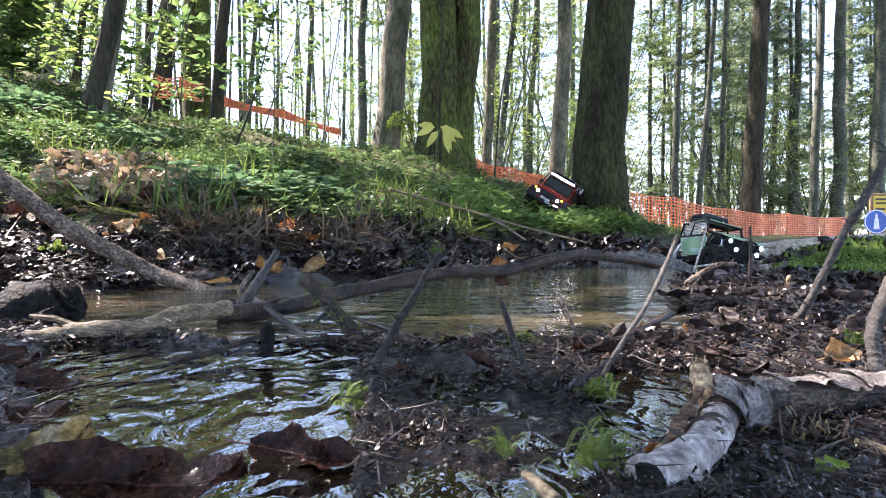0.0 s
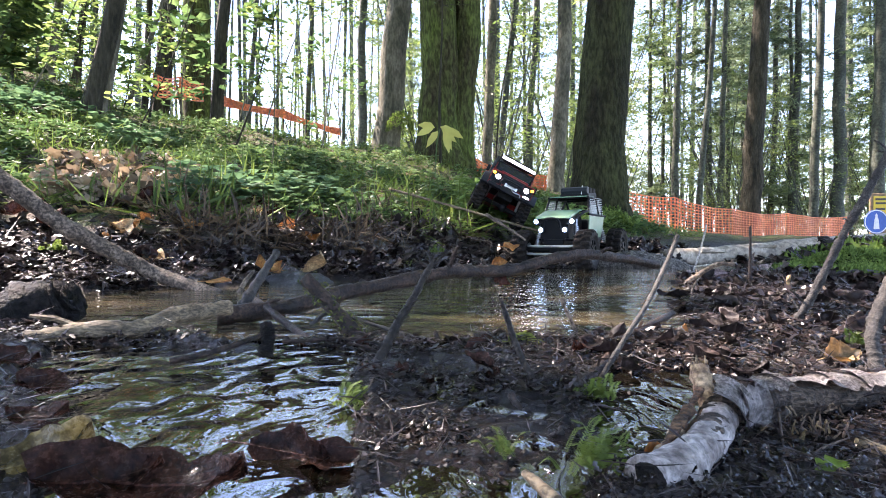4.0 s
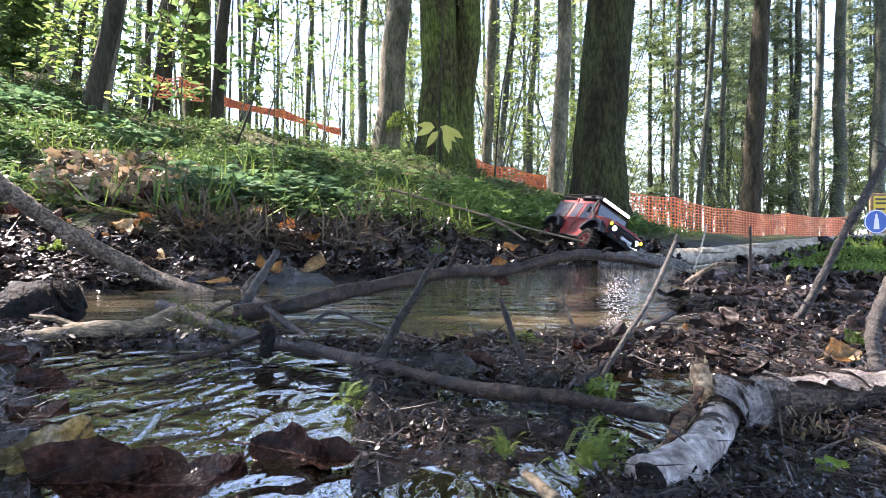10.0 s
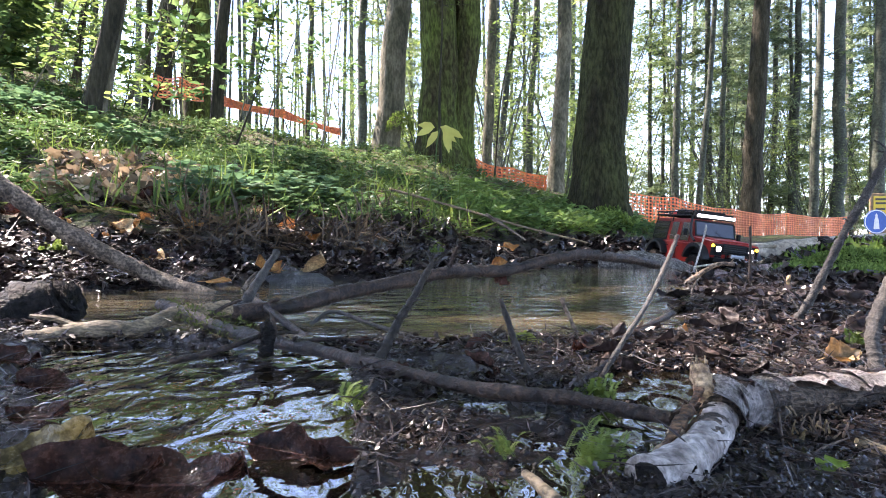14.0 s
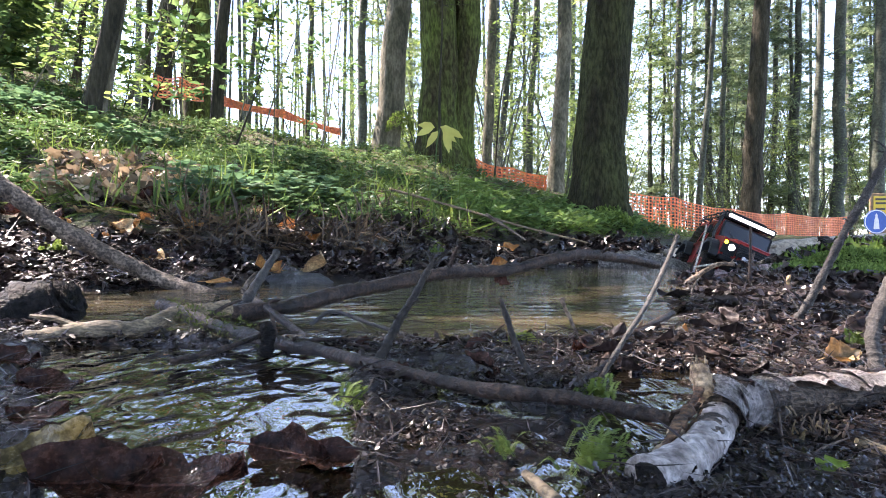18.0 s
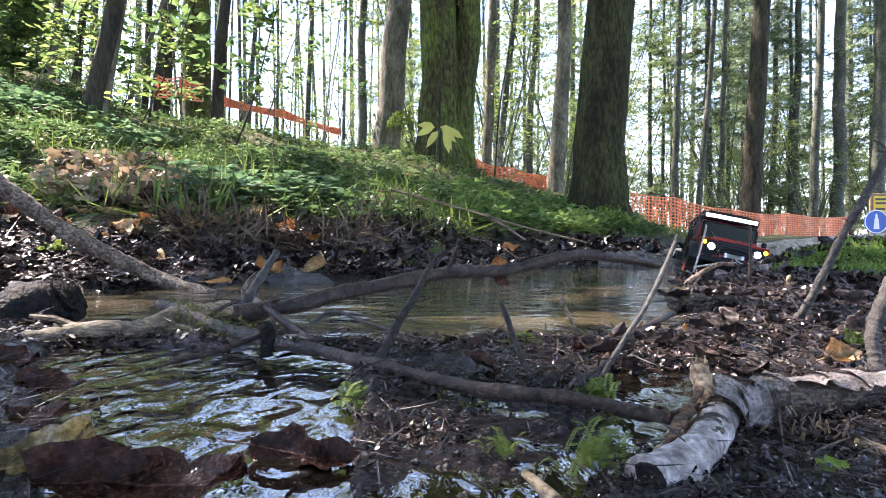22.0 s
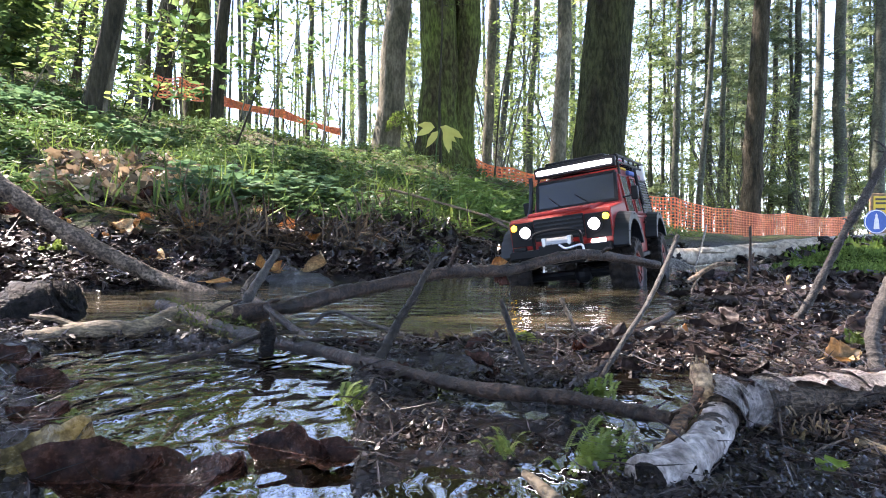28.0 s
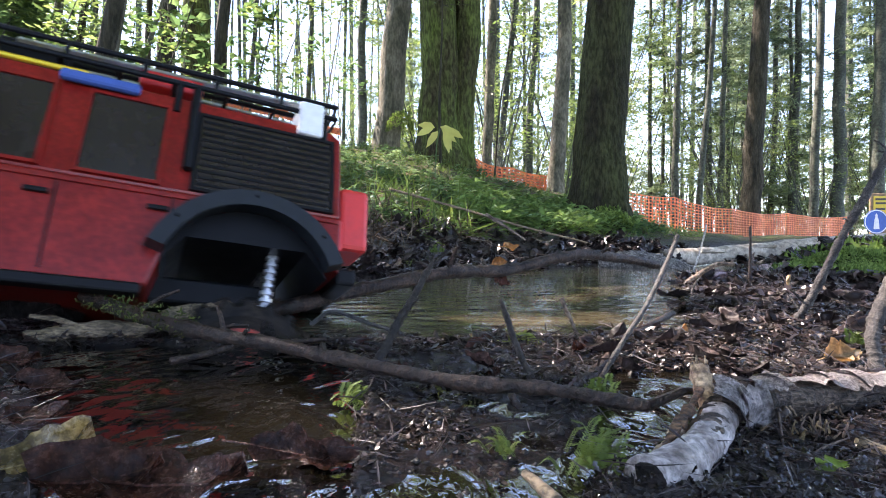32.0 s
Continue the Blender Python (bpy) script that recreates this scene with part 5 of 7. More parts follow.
tagged(leaves("wet_leaf_litter", q, 0.006 + 0.014 * q[:, 1], LITTER_WET, 9, 0.65, None, 0.65, "", 0.6, 0.3, ragged=True), "dark rotting leaves and bark bits on the mud", "leaf litter", kind="stuff")
q = scatter(44000, -0.85, 0.85, 0.15, 1.1, lambda x, y, z: (z > -0.004) & (rough_noise(x * 14, y * 14, 3, 45) > 0.04 - 0.16 * step(y, 0.25, 0.42) + 0.12 * np.exp(-(x / np.maximum(y, 0.05) / 0.22) ** 2) * (y < 0.27)) & (on_mound(x, y) < 0.2), 1.5)
q[:, 2] += nprng.uniform(-0.002, 0.004, len(q))
near = scatter(5200, -0.2, 0.85, 0.14, 0.34, lambda x, y, z: (z > -0.002) & (rough_noise(x * 30, y * 30, 3, 48) > 0.0))
near[:, 2] += nprng.uniform(-0.001, 0.0015, len(near))
tagged(leaves("near_mud_bits", near, 0.0034, LITTER_WET, 63, 0.8, None, 0.5, "", 0.7, 0.2, ragged=True), "rotten leaf bits and bark crumbs in the near mud", "leaf litter", kind="stuff")
near = scatter(3200, 0.22, 0.85, 0.15, 0.28, lambda x, y, z: z > -0.003)
near[:, 2] += nprng.uniform(-0.001, 0.003, len(near))
tagged(leaves("black_crumbs", near, 0.0019, HUMUS, 67, 0.5, None, 0.6, "", 0.8, 0.3, ragged=True), "black humus crumbs with wet glints in the near mud", "mud", kind="stuff")
GLINT = leaf_mat("wet_black_crumbs", (0.004, 0.003, 0.003), (0.03, 0.02, 0.016), 0.0, 0.09, spec=0.7)
near = scatter(5200, -0.22, 0.36, 0.19, 0.55, lambda x, y, z: (z > -0.003) & (rough_noise(x * 22, y * 22, 3, 58) > -0.05))
near[:, 2] += nprng.uniform(-0.0006, 0.0012, len(near))
tagged(leaves("wet_crumbs", near, 0.0006 + 0.0048 * near[:, 1], GLINT, 68, 0.55, None, 0.6, "", 0.8, 0.3, ragged=True), "glossy wet black crumbs on the mud between the pools", "mud", kind="stuff")
near = scatter(320, 0.42, 0.85, 0.17, 0.30, lambda x, y, z: z > -0.004)
tagged(leaves("near_stems", near, 0.008, STRAW, 64, 0.6, None, 0.045, "", 0.6, 0.05), "thin brown stems and fibres in the near mud", "twigs", kind="stuff")
tagged(leaves("mud_debris", q, 0.0002 + 0.015 * q[:, 1], LITTER_WET, 10, 0.74, None, 0.5, "", 0.8, 0.16, ragged=True), "small dark wet leaf fragments in the mud", "leaf litter", kind="stuff")
q = scatter(15000, 0.36, 0.85, 0.55, 1.9, lambda x, y, z: (z > 0.0) & (rough_noise(x * 6, y * 6, 3, 47) > -0.02) & (on_mound(x, y) < 0.15) & ~((x / y > 0.56) & (y > 0.74)))
q[:, 2] += nprng.uniform(-0.004, 0.003, len(q))
tagged(leaves("brown_litter", q, 0.002 + 0.016 * q[:, 1], LITTER, 11, 0.82, None, 0.42, "", 0.7, 0.18, ragged=True), "heap of brown fallen leaves on the mud", "leaf litter", kind="stuff")
q = scatter(11000, -0.85, 0.85, 0.15, 2.2, lambda x, y, z: (z > 0.0) & (on_mound(x, y) < 0.3), 1.2)
q[:, 2] += nprng.uniform(0.0, 0.008, len(q))
tagged(leaves("twig_debris", q, 0.006 + 0.03 * q[:, 1], LITTER, 12, 0.80, None, 0.05, "", 0.7, 0.04), "thin scattered twigs and needles on the mud", "twigs", kind="stuff")
# moss: mound on the far side, cushions at the big trunk and the bank edge
mound = []
for cx, cy, cz, rx, ry, rz, n in ((1.02, 1.36, -0.01, 0.22, 0.17, 0.088, 6500), (1.42, 1.95, 0.0, 0.24, 0.20, 0.07, 5200), (1.75, 2.2, 0.0, 0.25, 0.2, 0.11, 3600), (1.05, 3.75, 0.24, 0.13, 0.12, 0.11, 1800), (-0.45, 6.05, 1.3, 0.14, 0.14, 0.20, 1600), (-0.85, 1.85, 0.16, 0.24, 0.12, 0.08, 2200), (0.95, 3.55, 0.22, 0.22, 0.15, 0.08, 1500)):
    a, b = nprng.uniform(0, 6.2832, n), np.arccos(nprng.uniform(0, 1, n))
    w = 1 + 0.25 * rough_noise(a * 2, b * 4, 3, 51)
    mound.append(np.stack([cx + rx * w * np.sin(b) * np.cos(a), cy + ry * w * np.sin(b) * np.sin(a), cz + rz * w * np.cos(b)], 1))
q = scatter(60000, 0.50, 0.88, 0.80, 1.45, lambda x, y, z: on_mound(x, y) > 0.16 + 0.12 * rough_noise(x * 25, y * 25, 3, 53))
q[:, 2] += nprng.uniform(0.0, 0.006, len(q))
tagged(leaves("moss_carpet", q, 0.0075, MOSS, 14, 0.3, None, 0.4), "bright green moss carpet beside the leaf heap", "moss", kind="stuff")
tagged(leaves("moss_cushions", np.concatenate(mound), 0.022, MOSS, 13, 0.3, None, 0.4), "bright green moss cushions on soil and roots", "moss", kind="stuff")


# ---- single leaves and moss sprigs close to the eye ----
def dead_leaf(label, at, length, width, turn, tilt, material, lobes=0, seed=1, curl=0.3, name="fallen_leaf"):
    """One curled leaf with a midrib and an uneven or lobed edge."""
    rng = random.Random(seed)
    t = thing(name, label, "leaf", "fallen leaves", at)
    t.rotation_euler = [radians(tilt[0]), radians(tilt[1]), radians(turn)]
    bm = bmesh.new()
    n, m = 14, 5
    rows = []
    for i in range(n + 1):
        f = i / n
        w = math.sin(math.pi * min(1, f * 0.96 + 0.03)) ** 0.8 * (1.1 - 0.35 * f)
        if lobes:
            w *= 0.62 + 0.42 * abs(math.cos(math.pi * lobes * f))
        w *= width * 0.5 * (1 + rng.uniform(-0.08, 0.08))
        lift = curl * length * (f - 0.5) ** 2 + rng.uniform(-0.01, 0.01) * length
        rows.append([bm.verts.new((f * length, k / m * w, lift + curl * width * 1.1 * (abs(k) / m) ** 2 * (0.55 + 0.45 * math.sin(5 * f + seed)) + rng.uniform(-0.012, 0.012) * width)) for k in range(-m, m + 1)])
    for a, b in zip(rows, rows[1:]):
        for k in range(2 * m):
            bm.faces.new((a[k], a[k + 1], b[k + 1], b[k]))
    bmesh.ops.solidify(bm, geom=bm.faces[:], thickness=length * 0.008)
    part("blade", bm, material, t, "", True)
    bm = bmesh.new()
    tube(bm, [(-length * 0.35, 0, length * 0.04)] + [(length * f, 0, curl * length * (f - 0.5) ** 2 + length * 0.012) for f in (0.0, 0.3, 0.6, 0.95)], [length * 0.016, length * 0.006], 5)
    part("midrib", bm, material, t)
    return t


dead_leaf("large wet dark brown leaf lying in the brook", (-0.1155, 0.163, 0.0016), 0.036, 0.026, 8, (28, -6), WET_LEAF, 2, 1, 0.35)
dead_leaf("large wet reddish-brown leaf lying in the brook", (-0.0975, 0.165, 0.0011), 0.044, 0.028, -4, (22, -4), WET_LEAF, 3, 2, 0.3)
dead_leaf("curled wet brown leaf at the water edge", (-0.133, 0.165, 0.004), 0.03, 0.024, 30, (30, -10), OLIVE_LEAF, 2, 3, 0.35)
dead_leaf("dark wet leaf standing out of the water", (-0.0663, 0.2, 0.0017), 0.030, 0.020, -10, (55, 6), WET_LEAF, 2, 4, 0.3)
dead_leaf("small wet leaf half sunk beside the bigger one", (-0.0449, 0.188, 0.0012), 0.018, 0.014, 20, (30, 8), WET_LEAF, 0, 5, 0.3)
dead_leaf("dark wet leaf on the mud by the brook", (-0.1532, 0.205, -0), 0.022, 0.016, 15, (12, 0), WET_LEAF, 2, 31, 0.3)
dead_leaf("curled tan maple leaf on the mud", (0.2167, 0.33, 0.0057), 0.024, 0.018, 8, (38, -8), TAN_LEAF, 3, 6, 0.45)
WASHED_LEAF = dead_leaf("orange dead leaf lying by the birch branch", (0.0610, 0.177, 0.0050), 0.013, 0.010, 6, (40, -4), ORANGE_LEAF, 0, 7, 0.3)
dead_leaf("dry tan leaf upright on the muddy bank", (-0.7108, 1.6, 0.1217), 0.062, 0.058, 10, (60, -20), TAN_LEAF, 3, 8, 0.3)
dead_leaf("orange-brown leaf behind the grey branch", (-0.7754, 1.25, 0.0859), 0.062, 0.048, 0, (55, -4), ORANGE_LEAF, 3, 9, 0.3)
dead_leaf("pinkish dead leaf at the edge of the bank", (-0.9264, 1.2, 0.0618), 0.05, 0.05, 20, (40, 0), TAN_LEAF, 2, 10, 0.4)
dead_leaf("orange leaf floating in the shallows", (-0.3895, 0.95, 0.0152), 0.042, 0.030, 0, (14, 0), ORANGE_LEAF, 0, 11, 0.15)
dead_leaf("small bright orange leaf caught on the branch", (0.0597, 0.71, 0.0499), 0.020, 0.014, 5, (60, -10), ORANGE_LEAF, 0, 12, 0.5)
dead_leaf("crumpled brown leaf hanging from the branch", (0.0575, 0.7, 0.0399), 0.026, 0.018, 0, (80, 30), WET_LEAF, 3, 13, 0.5)
dead_leaf("brown leaf on the far mud", (0.1815, 1.75, 0.0751), 0.05, 0.04, 10, (40, 0), ORANGE_LEAF, 2, 14, 0.3)
dead_leaf("orange leaf on the leaf heap", (0.4541, 0.82, 0.0066), 0.034, 0.022, 10, (25, 0), ORANGE_LEAF, 0, 15, 0.3)
dead_leaf("pale standing dead leaf on the heap", (0.4783, 0.8, 0.0121), 0.03, 0.012, 70, (70, -40), TAN_LEAF, 0, 16, 0.4)
dead_leaf("reddish leaf standing in the mud", (0.173, 0.42, 0.0047), 0.013, 0.009, 60, (70, -50), ORANGE_LEAF, 0, 17, 0.3)
dead_leaf("flat wet leaf on the mud", (0.1496, 0.28, 0.0018), 0.022, 0.016, 20, (10, 0), WET_LEAF, 2, 18, 0.2)
dead_leaf("flat grey-brown leaf on the birch limb", (0.1554, 0.262, 0.0062), 0.016, 0.012, 10, (25, -5), WET_LEAF, 0, 19, 0.3)
dead_leaf("yellow-green leaf under the water edge", (0.0462, 0.412, 0.0030), 0.028, 0.024, -6, (42, 4), YELLOW_GREEN, 2, 20, 0.15)
dead_leaf("yellow leaf on the mud far side", (-0.273, 1.5, 0.045), 0.034, 0.02, -30, (40, 0), ORANGE_LEAF, 0, 21, 0.3)
dead_leaf("dark wet leaf on the black mud", (-0.2066, 0.28, 0.0018), 0.030, 0.022, 10, (20, 0), WET_LEAF, 2, 51, 0.3)
dead_leaf("dark rotting leaf on the black mud", (-0.2641, 0.34, 0.0038), 0.034, 0.024, -10, (24, 0), WET_LEAF, 3, 52, 0.3)
dead_leaf("wet dark leaf stuck to the mud", (-0.1727, 0.228, 0.0022), 0.022, 0.016, 20, (22, 0), WET_LEAF, 0, 53, 0.3)
r3 = random.Random(44)
for i in range(120):
    u, y = r3.uniform(0.24, 0.80), 0.30 + 0.95 * r3.random() ** 1.3
    x = u * y
    k = 0.2 + 0.5 * y
    if on_mound(x, y) > 0.15 or (u > 0.56 and y > 0.74):
        continue
    dead_leaf("wet dark dead leaf on the mud", at_land(x, y, 0.002 + 0.004 * r3.random()), r3.uniform(0.035, 0.07) * k, r3.uniform(0.028, 0.05) * k, r3.uniform(0, 360), (r3.uniform(-20, 20), r3.uniform(-13, 13)), HEAP_LEAF, r3.choice((0, 2, 3)), 100 + i, 0.35)
# a sun patch on the heap, made of lighter coloured leaves
for i in range(16):
    x, y = r3.uniform(0.56, 0.75), r3.uniform(1.15, 1.35)
    dead_leaf("dry dead leaf on the heap, coloured pinkish as if sunlit", at_land(x, y, 0.003), r3.uniform(0.03, 0.05), r3.uniform(0.02, 0.034), r3.uniform(0, 360), (r3.uniform(-20, 20), r3.uniform(-14, 14)), SUNLIT_LEAF, r3.choice((0, 2)), 420 + i, 0.4)
for i in range(34):
    u, y = r3.uniform(-0.75, -0.2), r3.uniform(1.15, 2.1)
    x = u * y
    dead_leaf("dry tan dead leaf on the bank", at_land(x, y, 0.006), r3.uniform(0.05, 0.085), r3.uniform(0.04, 0.07), r3.uniform(0, 360), (r3.uniform(-35, 45), r3.uniform(-25, 25)), r3.choice((TAN_LEAF, TAN_LEAF, ORANGE_LEAF, WET_LEAF)), r3.choice((0, 2, 3)), 160 + i, 0.4)
for i in range(22):
    u, y = r3.uniform(-0.35, 0.3), 0.3 + 0.16 * r3.random()
    dead_leaf("small dark leaf bit on the mud dam", at_land(u * y, y, 0.001), r3.uniform(0.010, 0.02), r3.uniform(0.008, 0.014), r3.uniform(0, 360), (r3.uniform(-30, 30), r3.uniform(-25, 25)), WET_LEAF, r3.choice((0, 2)), 210 + i, 0.4)

FERN = leaf_mat("bright_moss_sprigs", (0.04, 0.08, 0.014), (0.17, 0.235, 0.05), 0.4, 0.6)


def moss_sprig(label, at, size, n, seed, lean=0.5, fine=5, wide=0.30):
    """Feathery moss: arching fronds, each with two rows of small leaflets."""
    rng = random.Random(seed)
    t = thing("moss_sprig", label, "moss", "moss sprigs", at)
    for i in range(n):
        a, ln = rng.uniform(0, 6.28), size * rng.uniform(0.6, 1.1)
        b = Vector((rng.gauss(0, 0.28), rng.gauss(0, 0.28), 0)) * size
        e = Vector((math.cos(a) * ln * lean * 0.6, math.sin(a) * ln * lean * 0.6, ln * rng.uniform(-0.1, 0.75)))
        pts = spline([b + Vector((0, 0, -size * 0.1)), b + e * 0.5 + Vector((0, 0, ln * 0.18)), b + e], fine)
        v, f, node = [], [], []
        for j in range(1, len(pts)):
            way = (pts[j] - pts[j - 1]).normalized()
            sd = way.cross(Vector((0, 0, 1)))
            sd = sd.normalized() if sd.length > 0.01 else Vector((1, 0, 0))
            for half in (0.0, 0.5):
                c = pts[j - 1].lerp(pts[j], half)
                k = len(v)
                v += [c, c + way * ln * 0.04 + sd * ln * 0.012]
                if node:
                    f.append((node[-1], node[-1] + 1, k))
                node.append(k)
                w = ln * wide * (1 - 0.65 * j / len(pts)) * rng.uniform(0.8, 1.2)
                for s in (-1, 1):
                    tip = c + sd * s * w + way * w * 0.7 + Vector((0, 0, -w * 0.25))
                    k = len(v)
                    v += [c.lerp(tip, 0.5) + way * w * 0.14, tip, c.lerp(tip, 0.5) - way * w * 0.14]
                    f += [(node[-1], k, k + 1), (node[-1], k + 1, k + 2)]
        from_arrays("frond", [tuple(q) for q in v], f, FERN, t)
    return t


moss_sprig("feathery green moss sprig on the wet mud", (0.0479, 0.184, 0.0030), 0.0165, 34, 1, 1.0, 6, 0.20)
moss_sprig("small feathery moss sprig by the twig", (0.0213, 0.196, 0.0020), 0.0105, 20, 2, 1.1, 5, 0.20)
moss_sprig("pale green moss sprig on a clod in the brook", (-0.042, 0.262, 0.0021), 0.014, 10, 3, 1.0, 6, 0.3)
moss_sprig("pale green moss sprig low over the brook", (-0.0372, 0.25, 0.0013), 0.011, 6, 33, 1.0)
moss_sprig("moss sprig at the foot of the dead twig", (0.0703, 0.27, 0.0021), 0.014, 13, 4, 1.1, 6, 0.3)
GREEN_LEAF = surface("fresh_yellow_green_leaf", (0.16, 0.25, 0.03), (0.34, 0.46, 0.08), 90, (0.4, 0.7), 0.5, 0.0006, 5, spec=0.3, grain=0.4)
dead_leaf("bright yellow-green lobed leaf on the near mud", (0.1132, 0.176, 0.0002), 0.0108, 0.0105, 0, (62, -24), GREEN_LEAF, 3, 71, 0.15)
moss_sprig("bright moss tuft on the muddy bank", (-0.3503, 1.55, 0.0715), 0.035, 16, 6)
moss_sprig("pale moss tuft on the muddy bank", (-0.0219, 1.6, 0.0637), 0.03, 14, 7)
moss_sprig("grey-green moss tuft on the bank edge", (-0.7416, 1.1, 0.0711), 0.03, 18, 8)
moss_sprig("pale moss tuft on the far mud", (-0.0945, 1.4, 0.0275), 0.026, 14, 9)
moss_sprig("moss on the end of the dead branch", (0.261, 0.36, 0.0122), 0.012, 10, 10, 0.8)
for i in range(60):
    x, y, z = on_bank(r3)
    moss_sprig("green fern-like plant on the bank", (x, y, z), r3.uniform(0.05, 0.09), 7, 20 + i, 0.9, 7, 0.25)

# yellow-leaved seedling on the crest
seed = thing("yellow_seedling", "seedling with drooping yellow autumn leaves", "plant", at=(-0.0493, 3.6, 0.5667))
bm = bmesh.new()
tube(bm, spline([(0, 0, -0.05), (0.01, 0, 0.15), (0.03, 0, 0.25)], 4), [0.004, 0.003], 5)
part("stem", bm, HERB, seed)
for i, (dx, dz, sx, drop) in enumerate(((-0.01, 0.255, -1.0, 0.3), (0.0, 0.26, -0.7, -0.2), (0.03, 0.265, 0.6, 0.2), (0.04, 0.25, 1.0, 0.7), (0.05, 0.24, 0.7, 1.3), (0.06, 0.23, 0.5, 2.0), (0.02, 0.24, -0.8, 0.9), (0.07, 0.25, 1.2, 0.4))):
    way = Vector((sx, -0.25 + 0.06 * i, -drop)).normalized() * 0.115
    sd = way.cross(Vector((0, 1, 0.3))).normalized() * 0.022
    c = Vector((dx, 0, dz))
    tips = [c, c + way * 0.3 + sd, c + way * 0.65 + sd * 0.9 - Vector((0, 0, 0.006)), c + way - Vector((0, 0, 0.02)), c + way * 0.65 - sd * 0.9 - Vector((0, 0, 0.006)), c + way * 0.3 - sd]
    from_arrays("leaf", [tuple(q) for q in tips], [(0, 1, 2, 3), (0, 3, 4, 5)], YELLOW, seed)

# pebbles and clods on the mud
r4 = np.random.default_rng(12)
CLOD = surface("wet_mud_clods", (0.006, 0.0045, 0.004), (0.028, 0.019, 0.015), 60, (0.3, 0.7), 0.9, 0.002, 6)
q = scatter(6000, -0.85, 0.85, 0.15, 2.3, lambda x, y, z: z > -0.006, 1.8)
oct_v = np.array([(1, 0, 0), (-1, 0, 0), (0, 1, 0), (0, -1, 0), (0, 0, 1), (0, 0, -1)], float)
oct_f = np.array([(0, 2, 4), (2, 1, 4), (1, 3, 4), (3, 0, 4), (2, 0, 5), (1, 2, 5), (3, 1, 5), (0, 3, 5)])
sz = (0.0004 + 0.0055 * q[:, 1]) * r4.uniform(0.4, 1.5, len(q))
v = q[:, None, :] + oct_v[None] * sz[:, None, None] * r4.uniform(0.6, 1.4, (len(q), 6, 3)) * np.array([1, 1, 0.6])
f = (np.arange(len(q))[:, None, None] * 6 + oct_f[None]).reshape(-1, 3)
tagged(from_arrays("mud_clods", v.reshape(-1, 3), f, CLOD, smooth=True), "small wet clods and stones in the mud", "mud", kind="stuff")

# pale colour serves both for leaf bits and grit and for glints on mud
PALE = leaf_mat("pale_glint_flakes", (0.04, 0.033, 0.028), (0.19, 0.16, 0.135), 0.1, 0.35, spec=0.45)
q = scatter(12000, -0.85, 0.85, 0.30, 2.2, lambda x, y, z: (z > -0.002) & (z < 0.12) & (rough_noise(x * 11, y * 11, 3, 91) > -0.02) & (x / y > -0.5) & (on_mound(x, y) < 0.2), 1.8)
q[:, 2] += r4.uniform(0.0, 0.003, len(q))
tagged(leaves("pale_flakes", q, 0.0005 + 0.0062 * q[:, 1], PALE, 16, 0.5, None, 0.5, "", 0.8, 0.5, True), "tiny pale bark and leaf flakes that also stand for wet glints", "debris", kind="stuff")


# ---- the two model cars ----
RED = surface("red_car_paint", (0.17, 0.008, 0.006), (0.22, 0.012, 0.008), 30, (0.25, 0.5), 0.05, 0.0005, 8, coat=0.22, spec=0.18, grain=0.25)
GREEN = surface("pale_green_car_paint", (0.095, 0.20, 0.115), (0.13, 0.255, 0.155), 30, (0.3, 0.5), 0.05, 0.0005, 8, coat=0.5, grain=0.2)
BLACK = plain("black_plastic", (0.007, 0.0075, 0.0085), 0.4, ior=1.22)
GREY_PLASTIC = plain("grey_flare_plastic", (0.014, 0.017, 0.020), 0.45, ior=1.3)
RUBBER = surface("muddy_tyre_rubber", (0.006, 0.006, 0.006), (0.024, 0.018, 0.014), 60, (0.4, 0.85), 0.4, 0.001, 5, spec=0.12, grain=0.8)
RIM_RED = surface("muddy_red_rim", (0.02, 0.009, 0.007), (0.34, 0.030, 0.015), 40, (0.4, 0.8), 0.3, 0.001, 5, grain=0.7)
STEEL = plain("bare_steel", (0.55, 0.55, 0.56), 0.3, 0.9)
GLASS = plain("dark_car_window", (0.008, 0.009, 0.010), 0.14, 0.0, 0.0, ior=1.6)
SIDE_GLASS = plain("brown_tinted_window", (0.020, 0.014, 0.012), 0.15, 0.0, 0.0, ior=1.5)
LED = plain("led_light_bar", (0.9, 0.9, 0.9), 0.3, glow=4, glow_c=(0.93, 0.96, 1.0))
LAMP = plain("headlight_glow", (0.9, 0.9, 0.9), 0.3, glow=1.8, glow_c=(0.97, 0.97, 1.0))
LAMP_BLUE = plain("cold_headlight_glow", (0.9, 0.9, 0.95), 0.3, glow=4, glow_c=(0.36, 0.62, 1.0))
AMBER = plain("amber_indicator", (0.9, 0.5, 0.02), 0.3, glow=2.2, glow_c=(1.0, 0.62, 0.02))
WHITE = plain("white_plastic", (0.72, 0.72, 0.70), 0.45)
YELLOW_STRAP = plain("yellow_strap", (0.75, 0.55, 0.03), 0.6)
BLUE_BAG = plain("blue_bag", (0.03, 0.08, 0.28), 0.7)
RED_CAN = plain("red_canister", (0.65, 0.03, 0.025), 0.4)
ORANGE = plain("orange_plastic", (0.80, 0.30, 0.03), 0.5)


def side_pair(fn):
    for s in (1, -1):
        fn(s)


def arch(cx, cz, r, a0, a1, n=9):
    return [(cx + r * math.cos(radians(a0 + (a1 - a0) * i / n)), cz + r * math.sin(radians(a0 + (a1 - a0) * i / n))) for i in range(n + 1)]


